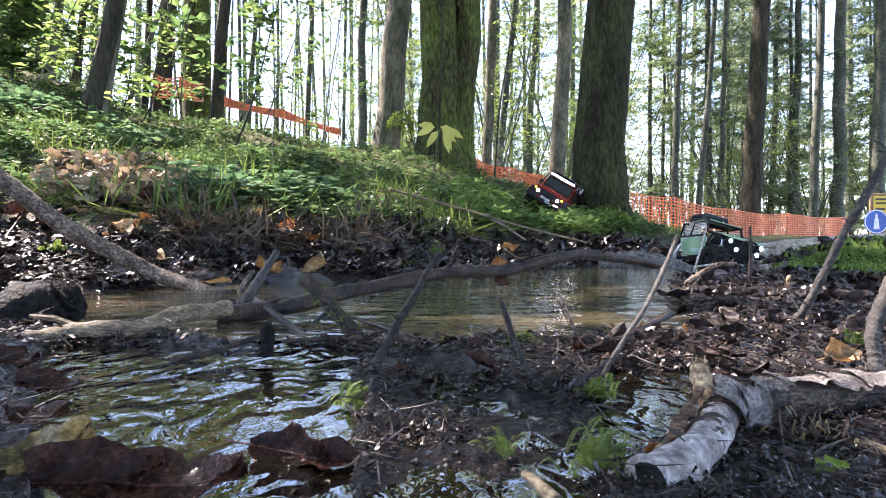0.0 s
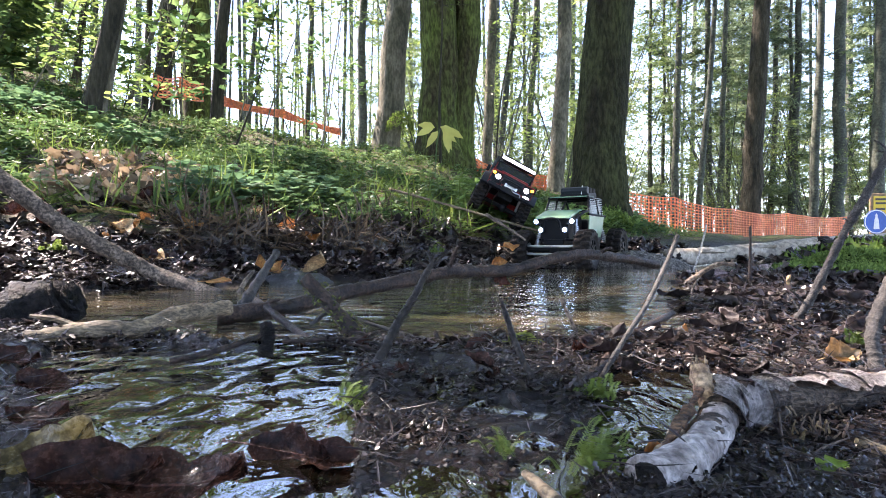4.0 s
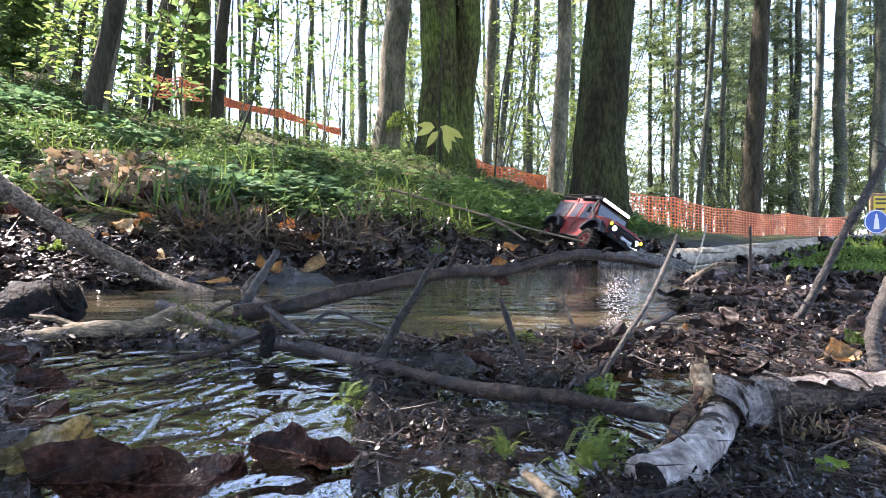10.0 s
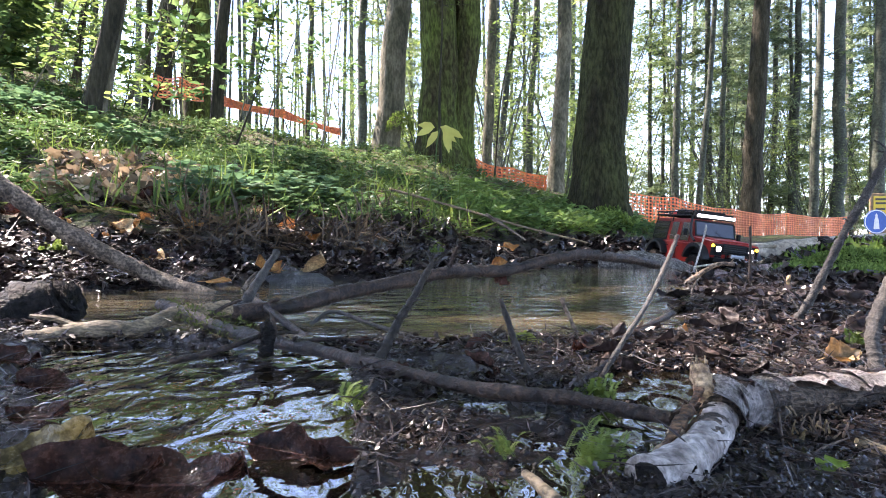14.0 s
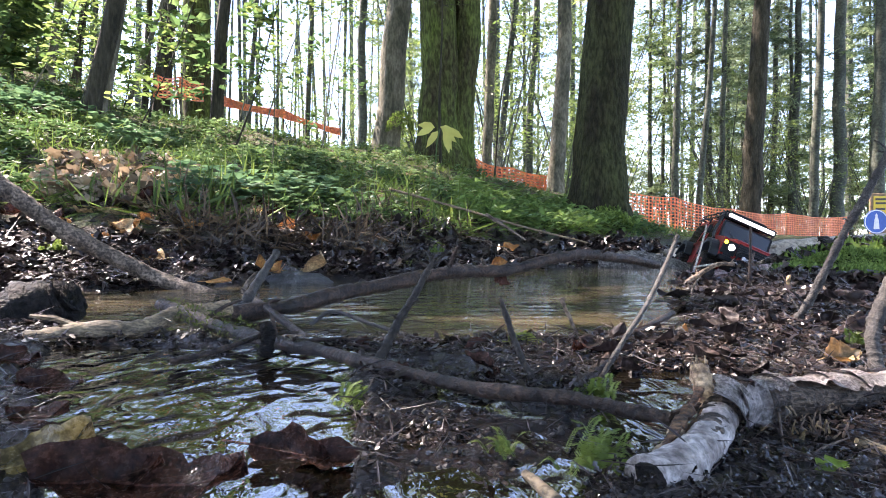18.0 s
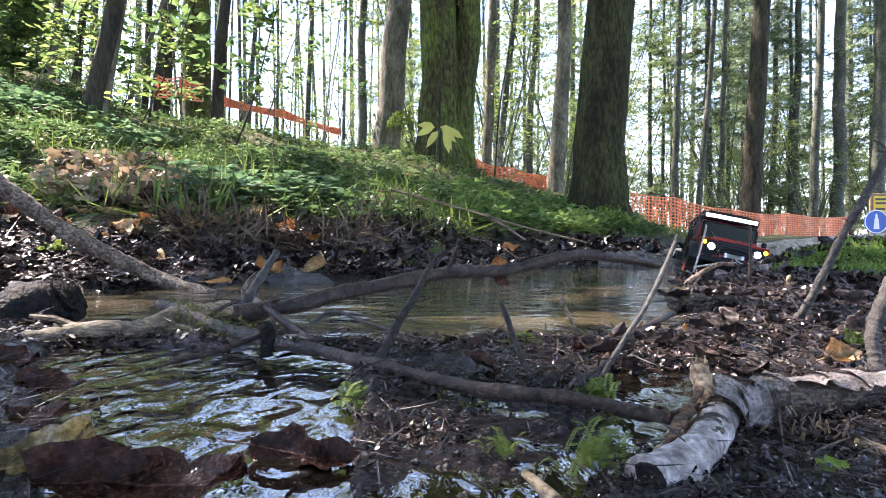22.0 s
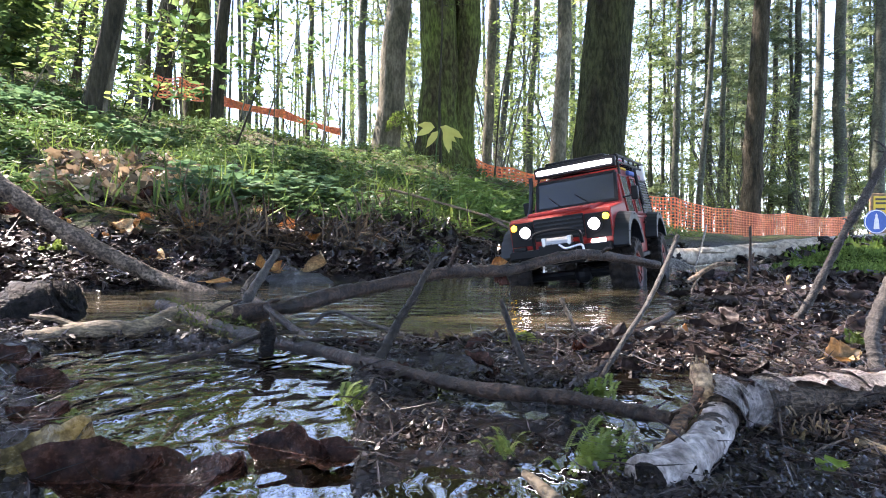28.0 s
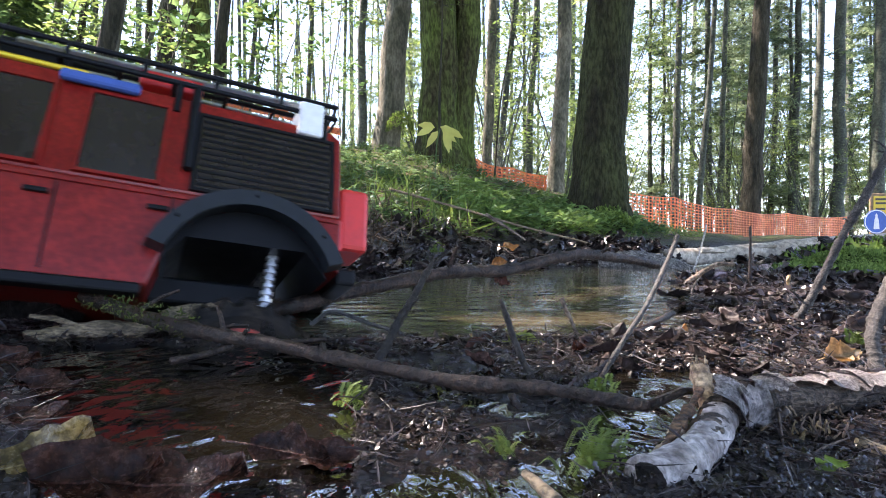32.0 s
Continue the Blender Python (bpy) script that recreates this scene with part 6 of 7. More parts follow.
def make_wheel(parent, x, y, z, r, w, rim_material, lugs, s):
    """A wheel with a treaded tyre; s: the side that it is on."""
    hub = new("wheel")
    hub.parent = parent
    hub.location = (x, y, z)
    hub.empty_display_size = 0.02
    bm = bmesh.new()
    h = w / 2
    prof = [(0.55, -0.82, 0), (0.72, -1.0, 0), (0.88, -0.97, 1), (0.955, -0.72, 1), (0.955, -0.12, 1), (0.955, 0.0, 0), (0.955, 0.12, 2), (0.955, 0.72, 2), (0.88, 0.97, 2), (0.72, 1.0, 0), (0.55, 0.82, 0), (0.50, 0.0, 0), (0.55, -0.82, 0)]
    seg, rings = lugs * 4, []
    for q, v, tread in prof:
        ring = []
        for k in range(seg):
            high = (k % 4 < 2) if tread == 1 else (k % 4 in (2, 3))
            rr = r * (q + (0.055 if tread and high else -0.045 if tread else 0))
            a = 6.2832 * (k + 0.6 * v * (tread > 0)) / seg
            ring.append(bm.verts.new((rr * math.cos(a), v * h, rr * math.sin(a))))
        rings.append(ring)
    for ra, rb in zip(rings, rings[1:]):
        for k in range(seg):
            bm.faces.new((ra[k], rb[k], rb[(k + 1) % seg], ra[(k + 1) % seg]))
    part("tyre", bm, RUBBER, hub)
    bm = bmesh.new()
    rings = lathe(bm, [(r * 0.57, s * h * 0.85), (r * 0.50, s * h * 0.8), (r * 0.47, s * h * 0.45), (r * 0.20, s * h * 0.60), (r * 0.13, s * h * 0.86)], 24)
    bm.faces.new(rings[-1])
    for i in range(8):
        a = 6.2832 * i / 8
        box(bm, r * 0.2, r * 0.5, -h * 0.1, h * 0.1, -r * 0.05, r * 0.05, 0, Matrix.Rotation(a, 4, "Y") @ Matrix.Translation((0, s * h * 0.66, 0)))
    bmesh.ops.recalc_face_normals(bm, faces=bm.faces)
    part("rim", bm, rim_material, hub, "red beadlock rim" if rim_material is RIM_RED else "")
    return hub


def shock(parent, a, b, r=0.006):
    bm = bmesh.new()
    rod(bm, a, b, r * 0.5, 8)
    A, B = Vector(a), Vector(b)
    for i in range(9):
        c = A.lerp(B, 0.1 + 0.62 * i / 8)
        tube(bm, [c - (B - A).normalized() * 0.0016, c + (B - A).normalized() * 0.0016], [r, r], 10)
    part("shock_absorber", bm, STEEL, parent)


def make_red_car():
    car = thing("model_car", "red model off-road car with loaded roof rack and lit light bar", "model car")
    out = [(-0.243, 0.095)] + arch(-0.162, 0.070, 0.073, 150, 30)[0:] + [(-0.088, 0.066), (0.085, 0.066)] + arch(0.162, 0.070, 0.073, 150, 28) + \
          [(0.236, 0.098), (0.238, 0.158), (0.232, 0.165), (0.115, 0.176), (0.100, 0.176), (0.092, 0.150), (-0.243, 0.150)]
    bm = bmesh.new()
    prism(bm, out, -0.098, 0.098, 0.0025)
    part("body", bm, RED, car)
    bm = bmesh.new()
    prism(bm, [(0.098, 0.150), (0.100, 0.178), (0.078, 0.243), (0.066, 0.249), (-0.232, 0.249), (-0.243, 0.241), (-0.243, 0.150)], -0.096, 0.096, 0.003, (0.150, 0.249, 0.012))
    cab = part("cab", bm, RED, car)
    bm = bmesh.new()
    box(bm, 0.112, 0.228, -0.062, 0.062, 0.166, 0.178, 0.004, Matrix.Rotation(radians(4.5), 4, "Y") @ Matrix.Translation((-0.013, 0, 0.012)))
    bonnet = part("bonnet", bm, RED, car)
    bm = bmesh.new()
    box(bm, 0.19, 0.196, -0.045, 0.045, 0.168, 0.170)
    for i in range(9):
        box(bm, 0.189, 0.197, -0.044 + i * 0.01, -0.038 + i * 0.01, 0.1712, 0.1738, 0)
    part("lettering_bar", bm, WHITE, bonnet)
    # windscreen and side windows, slightly proud of the cab
    bm = bmesh.new()
    tilt = Matrix.Translation((0.0905, 0, 0.2105)) @ Matrix.Rotation(radians(-18.5), 4, "Y")
    box(bm, -0.001, 0.0022, -0.080, 0.080, -0.027, 0.029, 0.001, tilt)
    ws = part("windscreen", bm, GLASS, cab)
    bm = bmesh.new()
    for y0, y1, z0, z1 in ((-0.086, 0.086, -0.0315, -0.027), (-0.083, 0.083, 0.029, 0.034), (-0.086, -0.080, -0.027, 0.029), (0.080, 0.086, -0.027, 0.029)):
        box(bm, -0.001, 0.0032, y0, y1, z0, z1, 0, tilt)
    part("windscreen_frame", bm, BLACK, ws)
    bm = bmesh.new()
    rod(bm, (0.104, -0.03, 0.184), (0.099, -0.055, 0.206), 0.001, 5)
    rod(bm, (0.104, 0.03, 0.184), (0.099, 0.0, 0.206), 0.001, 5)
    part("wiper", bm, BLACK, ws)

    def sides(s):
        for x0, x1, label in ((0.002, 0.072, ""), (-0.083, -0.026, ""), (-0.232, -0.112, "dark rear window behind a black slatted grille")):
            a = math.atan(0.012 / 0.099) * s
            m = Matrix.Translation((0, s * 0.0914, 0.194)) @ Matrix.Rotation(a, 4, "X")
            bm = bmesh.new()
            box(bm, x0, x1, -0.0012, 0.0012 + 0.0006, -0.038, 0.038, 0.0008, m)
            w = part("side_window", bm, SIDE_GLASS, cab, label)
            bm = bmesh.new()
            for p0, p1, z0, z1 in ((x0 - 0.003, x1 + 0.003, 0.038, 0.041), (x0 - 0.003, x1 + 0.003, -0.041, -0.038), (x0 - 0.003, x0, -0.038, 0.038), (x1, x1 + 0.003, -0.038, 0.038)):
                box(bm, p0, p1, -0.002, 0.003, z0, z1, 0, m)
            part("window_frame", bm, RED if not label else BLACK, w)
            if label:
                for i in range(11):
                    bm = bmesh.new()
                    box(bm, x0 + 0.002, x1 - 0.002, s * 0.0015 - 0.001, s * 0.0015 + 0.001, -0.035 + i * 0.0066, -0.0326 + i * 0.0066, 0, m)
                    part("slat", bm, BLACK, w)
        # door seams and handles
        for x in (0.090, -0.016, -0.098):
            bm = bmesh.new()
            box(bm, x - 0.0008, x + 0.0008, s * 0.0975, s * 0.0990, 0.072, 0.146)
            part("door_seam", bm, BLACK, car)
        for x in (-0.004, -0.088):
            bm = bmesh.new()
            box(bm, x - 0.008, x + 0.008, s * 0.098, s * 0.1025, 0.130, 0.134, 0.001)
            part("door_handle", bm, BLACK, car)
        bm = bmesh.new()
        box(bm, -0.24, 0.10, s * 0.0975, s * 0.1005, 0.143, 0.1475, 0.001)
        part("belt_moulding", bm, RED, car)
        bm = bmesh.new()
        box(bm, -0.085, 0.085, s * 0.088, s * 0.104, 0.058, 0.067, 0.002)
        part("rock_slider", bm, BLACK, car)
        # wheel arch flares
        for cx, lo in ((-0.162, 28), (0.162, 25)):
            o2, i2 = arch(cx, 0.070, 0.086, 180 - lo + 8, lo - 8, 14), arch(cx, 0.070, 0.072, 180 - lo + 8, lo - 8, 14)
            bm = bmesh.new()
            for k in range(14):
                quad = [o2[k], o2[k + 1], i2[k + 1], i2[k]]
                y0, y1 = s * 0.097, s * 0.123
                va = [bm.verts.new((x, y0, z)) for x, z in quad]
                vb = [bm.verts.new((cx + (x - cx) * 0.965, y1, 0.07 + (z - 0.07) * 0.955)) for x, z in quad]
                bm.faces.new(vb)
                for q in range(4):
                    bm.faces.new((va[q], va[(q + 1) % 4], vb[(q + 1) % 4], vb[q]))
            bmesh.ops.remove_doubles(bm, verts=bm.verts, dist=0.0001)
            bmesh.ops.recalc_face_normals(bm, faces=bm.faces)
            fl = part("wheel_arch_flare", bm, GREY_PLASTIC, car)
            for k in (2, 7, 12):
                bm = bmesh.new()
                q = o2[k]
                bmesh.ops.create_uvsphere(bm, u_segments=8, v_segments=5, radius=0.002, matrix=Matrix.Translation((cx + (q[0] - cx) * 0.9, s * 0.1225, 0.07 + (q[1] - 0.07) * 0.9)))
                part("rivet", bm, BLACK, fl)
        bm = bmesh.new()
        box(bm, 0.068, 0.082, s * 0.108, s * 0.122, 0.178, 0.206, 0.003)
        rod(bm, (0.08, s * 0.09, 0.186), (0.076, s * 0.112, 0.188), 0.0018, 6)
        part("mirror", bm, BLACK, car)
        # headlight, indicators
        bm = bmesh.new()
        bmesh.ops.create_cone(bm, segments=20, radius1=0.0112, radius2=0.0100, depth=0.006, cap_ends=True, matrix=Matrix.Translation((0.2405, s * 0.066, 0.138)) @ Matrix.Rotation(radians(90), 4, "Y"))
        part("headlight", bm, LAMP, car, "lit round headlight")
        bm = bmesh.new()
        lathe(bm, [(0.0112, 0), (0.0160, 0), (0.0160, 0.005), (0.0112, 0.005)], 20)
        bmesh.ops.transform(bm, matrix=Matrix.Translation((0.238, s * 0.066, 0.138)) @ Matrix.Rotation(radians(-90), 4, "Z"), verts=bm.verts)
        part("headlight_ring", bm, BLACK, car)
        bm = bmesh.new()
        box(bm, 0.2365, 0.2392, min(s * 0.049, s * 0.095), max(s * 0.049, s * 0.095), 0.112, 0.1575, 0.001)
        part("headlight_panel", bm, BLACK, car, "black panel round the headlight")
        bm = bmesh.new()
        bmesh.ops.create_uvsphere(bm, u_segments=10, v_segments=6, radius=0.0062, matrix=Matrix.Translation((0.239, s * 0.088, 0.149)))
        part("indicator", bm, AMBER, car, "glowing amber indicator")
        bm = bmesh.new()
        box(bm, 0.252, 0.258, s * 0.074 - 0.013, s * 0.074 + 0.013, 0.104, 0.111, 0.001)
        part("bumper_light", bm, LAMP if s > 0 else BLACK, car, "white auxiliary light on the bumper" if s > 0 else "")
        bm = bmesh.new()
        box(bm, -0.247, -0.243, s * 0.086 - 0.006, s * 0.086 + 0.006, 0.12, 0.15, 0.001)
        part("tail_light", bm, RED_CAN, car)
    side_pair(sides)
    bm = bmesh.new()
    box(bm, 0.2365, 0.2405, -0.048, 0.048, 0.118, 0.160, 0.001)
    grille = part("grille", bm, BLACK, car)
    for i in range(5):
        bm = bmesh.new()
        box(bm, 0.2405, 0.2425, -0.046, 0.046, 0.122 + i * 0.0075, 0.125 + i * 0.0075)
        part("grille_bar", bm, GREY_PLASTIC, grille)
    bm = bmesh.new()
    box(bm, 0.236, 0.262, -0.095, 0.095, 0.088, 0.104, 0.003)
    box(bm, 0.238, 0.266, -0.035, 0.035, 0.086, 0.110, 0.002)
    bumper = part("front_bumper", bm, BLACK, car)
    bm = bmesh.new()
    tube(bm, spline([(0.258, -0.045, 0.104), (0.266, -0.038, 0.132), (0.266, 0.038, 0.132), (0.258, 0.045, 0.104)], 5), [0.003, 0.003], 8)
    part("bull_bar", bm, BLACK, bumper)
    bm = bmesh.new()
    tube(bm, [(0.258, -0.02, 0.114), (0.258, 0.02, 0.114)], [0.008, 0.008], 10)
    box(bm, 0.25, 0.266, -0.028, -0.02, 0.105, 0.123, 0.002)
    box(bm, 0.25, 0.266, 0.02, 0.028, 0.105, 0.123, 0.002)
    part("winch", bm, STEEL, bumper)
    bm = bmesh.new()
    tube(bm, spline([(0.266, 0.005, 0.108), (0.272, 0.02, 0.10), (0.268, 0.045, 0.104), (0.27, 0.05, 0.094)], 4), [0.0022, 0.0022], 6)
    part("winch_hook", bm, STEEL, bumper)
    bm = bmesh.new()
    box(bm, -0.262, -0.243, -0.09, 0.09, 0.088, 0.104, 0.003)
    part("rear_bumper", bm, BLACK, car)
    bm = bmesh.new()
    box(bm, -0.275, -0.245, 0.03, 0.085, 0.125, 0.19, 0.005)
    part("fuel_box", bm, RED_CAN, car, "bright red box on the rear door")
    # light bar and rack
    bm = bmesh.new()
    box(bm, 0.072, 0.086, -0.086, 0.086, 0.252, 0.273, 0.002)
    bar = part("light_bar", bm, BLACK, car)
    bm = bmesh.new()
    box(bm, 0.086, 0.089, -0.080, 0.080, 0.258, 0.268, 0.001)
    part("led_strip", bm, LED, bar, "brightly lit white led strip")
    rack = part("roof_rack", _rack_frame(), BLACK, car)
    for i in range(7):
        bm = bmesh.new()
        rod(bm, (0.05 - i * 0.045, -0.083, 0.262), (0.05 - i * 0.045, 0.083, 0.262), 0.0022, 6)
        part("rack_slat", bm, BLACK, rack)
    load = (("canister", WHITE, (-0.222, -0.198, 0.055, 0.094, 0.235, 0.272)), ("canister", WHITE, (-0.20, -0.175, -0.03, 0.01, 0.264, 0.290)), ("rolled_bag", BLUE_BAG, (-0.06, 0.0, 0.088, 0.096, 0.236, 0.246)),
            ("tool_box", RED_CAN, (-0.17, -0.12, -0.05, 0.03, 0.264, 0.284)), ("tool_box", RED_CAN, (-0.11, -0.055, 0.02, 0.07, 0.264, 0.280)), ("crate", BLACK, (0.0, 0.055, -0.07, 0.06, 0.264, 0.286)), ("bag", GREY_PLASTIC, (-0.10, -0.03, -0.07, -0.01, 0.264, 0.288)),
            ("strap", YELLOW_STRAP, (-0.02, 0.062, 0.084, 0.087, 0.248, 0.252)))
    for nm, mt, b in load:
        bm = bmesh.new()
        box(bm, *b, 0.003)
        part(nm, bm, mt, rack)
    for i in range(4):
        bm = bmesh.new()
        rod(bm, (0.04, 0.03 + i * 0.012, 0.276 + 0.004 * (i % 2)), (-0.23, 0.02 + i * 0.016, 0.272 + 0.003 * i), 0.0028, 6)
        part("pole", bm, STEEL if i % 2 else BLACK, rack)
    for sx in (0.06, -0.09, -0.225):
        for s in (1, -1):
            bm = bmesh.new()
            rod(bm, (sx, s * 0.0865, 0.232), (sx, s * 0.086, 0.262), 0.003, 6)
            part("rack_foot", bm, BLACK, rack)
    bm = bmesh.new()
    tube(bm, spline([(0.13, -0.103, 0.160), (0.095, -0.102, 0.185), (0.082, -0.098, 0.235), (0.084, -0.096, 0.258)], 4), [0.005, 0.005], 8)
    part("snorkel", bm, GREY_PLASTIC, car)
    bm = bmesh.new()
    tube(bm, spline([(-0.105, 0.099, 0.172), (-0.105, 0.094, 0.21), (-0.105, 0.088, 0.258)], 3), [0.004, 0.004], 8)
    part("ladder_rail", bm, BLACK, car)
    # running gear
    for x in (-0.162, 0.162):
        bm = bmesh.new()
        prism(bm, arch(x, 0.070, 0.0722, 165, 15, 12) + [(x + 0.05, 0.112), (x - 0.05, 0.112)], -0.0965, 0.0965)
        part("wheel_well", bm, BLACK, car)
    bm = bmesh.new()
    box(bm, -0.20, 0.21, -0.034, 0.034, 0.070, 0.094, 0.003)
    part("chassis", bm, BLACK, car)
    for x in (-0.162, 0.162):
        bm = bmesh.new()
        tube(bm, [(x, -0.095, 0.045), (x, 0.095, 0.045)], [0.009, 0.009], 8)
        bmesh.ops.create_uvsphere(bm, u_segments=10, v_segments=7, radius=0.019, matrix=Matrix.Translation((x, 0.015, 0.045)))
        part("axle", bm, BLACK, car)
        for s in (1, -1):
            shock(car, (x - 0.02, s * 0.074, 0.047), (x - 0.028, s * 0.07, 0.135))
    wheels = [make_wheel(car, x, s * 0.100, 0.045, 0.060, 0.048, RIM_RED, 20, s) for x in (0.162, -0.162) for s in (1, -1)]
    return car, wheels


def _rack_frame():
    bm = bmesh.new()
    for z in (0.262, 0.276):
        tube(bm, spline([(0.062, -0.085, z), (0.064, 0.085, z), (-0.236, 0.088, z), (-0.236, -0.088, z), (0.062, -0.085, z)], 1), [0.0028, 0.0028], 7)
    for x in (0.06, 0.0, -0.06, -0.12, -0.18, -0.234):
        for s in (1, -1):
            rod(bm, (x, s * 0.0865, 0.262), (x, s * 0.0865, 0.276), 0.0022, 6)
    return bm


def make_buggy():
    car = thing("model_buggy", "pale green model buggy with black tube frame and blue-white lights", "model car")
    r = 0.0042

    def pipe(name, pts, parent=car, q=r, mt=BLACK):
        bm = bmesh.new()
        tube(bm, spline(pts, 4) if len(pts) > 2 else pts, [q, q], 8)
        return part(name, bm, mt, parent)
    def sides(s):
        pipe("frame_tube", [(0.19, s * 0.05, 0.150), (0.09, s * 0.075, 0.188), (0.05, s * 0.08, 0.195), (0.02, s * 0.074, 0.241)])
        pipe("frame_tube", [(0.03, s * 0.074, 0.243), (-0.15, s * 0.070, 0.232)])
        pipe("frame_tube", [(-0.15, s * 0.070, 0.232), (-0.175, s * 0.06, 0.17), (-0.19, s * 0.05, 0.115)])
        pipe("frame_tube", [(-0.06, s * 0.073, 0.238), (-0.055, s * 0.086, 0.178)])
        pipe("frame_tube", [(0.05, s * 0.082, 0.182), (-0.15, s * 0.084, 0.168)])
        pipe("frame_tube", [(0.20, s * 0.045, 0.10), (0.06, s * 0.08, 0.085), (-0.10, s * 0.08, 0.085), (-0.19, s * 0.05, 0.115)])
        pipe("frame_tube", [(-0.15, s * 0.070, 0.232), (-0.10, s * 0.084, 0.172)])
        bm = bmesh.new()
        prism(bm, [(0.058, 0.176), (-0.124, 0.166), (-0.100, 0.125), (-0.076, 0.092), (0.070, 0.098)], s * 0.0845, s * 0.0875, 0.0008)
        door = part("door_panel", bm, GREEN, car)
        bm = bmesh.new()
        box(bm, -0.028, 0.036, s * 0.0876, s * 0.0884, 0.108, 0.124)
        part("door_plate", bm, plain("pale_plate", (0.20, 0.32, 0.28), 0.5), door)
        # white woven window net, strand by strand
        bm = bmesh.new()
        for i in range(16):
            x = -0.125 + i * 0.008
            rod(bm, (x, s * 0.0845, 0.172), (x + 0.03, s * 0.075, 0.230), 0.0007, 3)
        for i in range(10):
            z = 0.174 + i * 0.0068
            rod(bm, (-0.125, s * (0.0845 - i * 0.0009), z), (0.02, s * (0.0845 - i * 0.0009), z + 0.006), 0.0011, 3)
        part("window_net", bm, WHITE, car, "white woven net in the side opening")
        for x, z in ((0.184, 0.161),):
            bm = bmesh.new()
            bmesh.ops.create_cone(bm, segments=18, radius1=0.0125, radius2=0.0115, depth=0.014, cap_ends=True, matrix=Matrix.Translation((x - 0.008, s * 0.064, z)) @ Matrix.Rotation(radians(90), 4, "Y"))
            hl = part("headlight", bm, BLACK, car)
            bm = bmesh.new()
            bmesh.ops.create_uvsphere(bm, u_segments=14, v_segments=8, radius=0.0078, matrix=Matrix.Translation((x - 0.002, s * 0.064, z)))
            part("lens", bm, LAMP_BLUE, hl, "cold blue-white glowing lens")
        bm = bmesh.new()
        bmesh.ops.create_cone(bm, segments=18, radius1=0.011, radius2=0.010, depth=0.012, cap_ends=True, matrix=Matrix.Translation((0.190, s * 0.043, 0.132)) @ Matrix.Rotation(radians(90), 4, "Y"))
        hl = part("headlight", bm, BLACK, car)
        bm = bmesh.new()
        bmesh.ops.create_uvsphere(bm, u_segments=14, v_segments=8, radius=0.0078, matrix=Matrix.Translation((0.195, s * 0.043, 0.132)))
        part("lens", bm, LAMP_BLUE, hl, "cold blue-white glowing lens")
        pipe("suspension_link", [(0.18, s * 0.09, 0.062), (0.05, s * 0.03, 0.085)], q=0.004, mt=STEEL if s > 0 else BLACK)
        pipe("suspension_link", [(-0.212, s * 0.09, 0.050), (-0.05, s * 0.03, 0.085)], q=0.004)
        shock(car, (0.165, s * 0.072, 0.07), (0.125, s * 0.060, 0.165), 0.009)
        shock(car, (-0.195, s * 0.072, 0.06), (-0.15, s * 0.055, 0.165), 0.009)
    side_pair(sides)
    for x, z, w in ((0.025, 0.243, 0.074), (-0.15, 0.232, 0.070), (-0.06, 0.238, 0.072), (0.055, 0.193, 0.08), (-0.19, 0.115, 0.05)):
        pipe("cross_tube", [(x, -w, z), (x, w, z)])
    for z, w, x in ((0.078, 0.088, 0.220), (0.052, 0.098, 0.226)):
        pipe("bumper_tube", [(x - 0.03, -w, z + 0.006), (x, -w * 0.8, z), (x, w * 0.8, z), (x - 0.03, w, z + 0.006)], q=0.0042, mt=STEEL)
    pipe("brush_guard", [(0.198, -0.03, 0.135), (0.210, -0.022, 0.168), (0.210, 0.022, 0.168), (0.198, 0.03, 0.135)], q=0.004)
    bm = bmesh.new()
    prism(bm, [(0.196, 0.172), (0.190, 0.179), (0.09, 0.198), (0.06, 0.199), (0.06, 0.194), (0.09, 0.192), (0.190, 0.170)], -0.062, 0.062, 0.0015)
    part("bonnet", bm, GREEN, car)
    bm = bmesh.new()
    prism(bm, [(0.030, 0.248), (-0.06, 0.245), (-0.06, 0.242), (0.030, 0.244)], -0.070, 0.070, 0.001)
    part("roof_panel", bm, GREEN, car)
    bm = bmesh.new()
    prism(bm, [(0.18, 0.168), (0.06, 0.190), (0.03, 0.165), (0.03, 0.09), (0.18, 0.095)], -0.05, 0.05, 0.002)
    part("engine_cover", bm, BLACK, car)
    bm = bmesh.new()
    box(bm, -0.16, 0.19, -0.035, 0.035, 0.072, 0.10, 0.003)
    part("chassis", bm, BLACK, car)
    bm = bmesh.new()
    box(bm, -0.13, 0.0, -0.06, 0.06, 0.10, 0.16, 0.006)
    part("interior", bm, BLACK, car)
    for x, z in ((-0.212, 0.050), (0.18, 0.062)):
        bm = bmesh.new()
        tube(bm, [(x, -0.11, z), (x, 0.11, z)], [0.009, 0.009], 8)
        bmesh.ops.create_uvsphere(bm, u_segments=10, v_segments=7, radius=0.020, matrix=Matrix.Translation((x, 0.0, z)))
        part("axle", bm, BLACK, car)
    # roof load
    pack = part("roof_bag", _bag(), BLACK, car, "black gear strapped on the roof")
    for i, x in enumerate((-0.05, -0.09, -0.13)):
        pipe("roof_roll", [(x, -0.05, 0.268 - i * 0.003), (x, 0.05, 0.268 - i * 0.003)], pack, 0.016, RUBBER if i else GREY_PLASTIC)
        pipe("strap", [(x - 0.016, 0.03, 0.255), (x, 0.03, 0.287 - i * 0.003), (x + 0.018, 0.03, 0.255)], pack, 0.0016, WHITE)
    bm = bmesh.new()
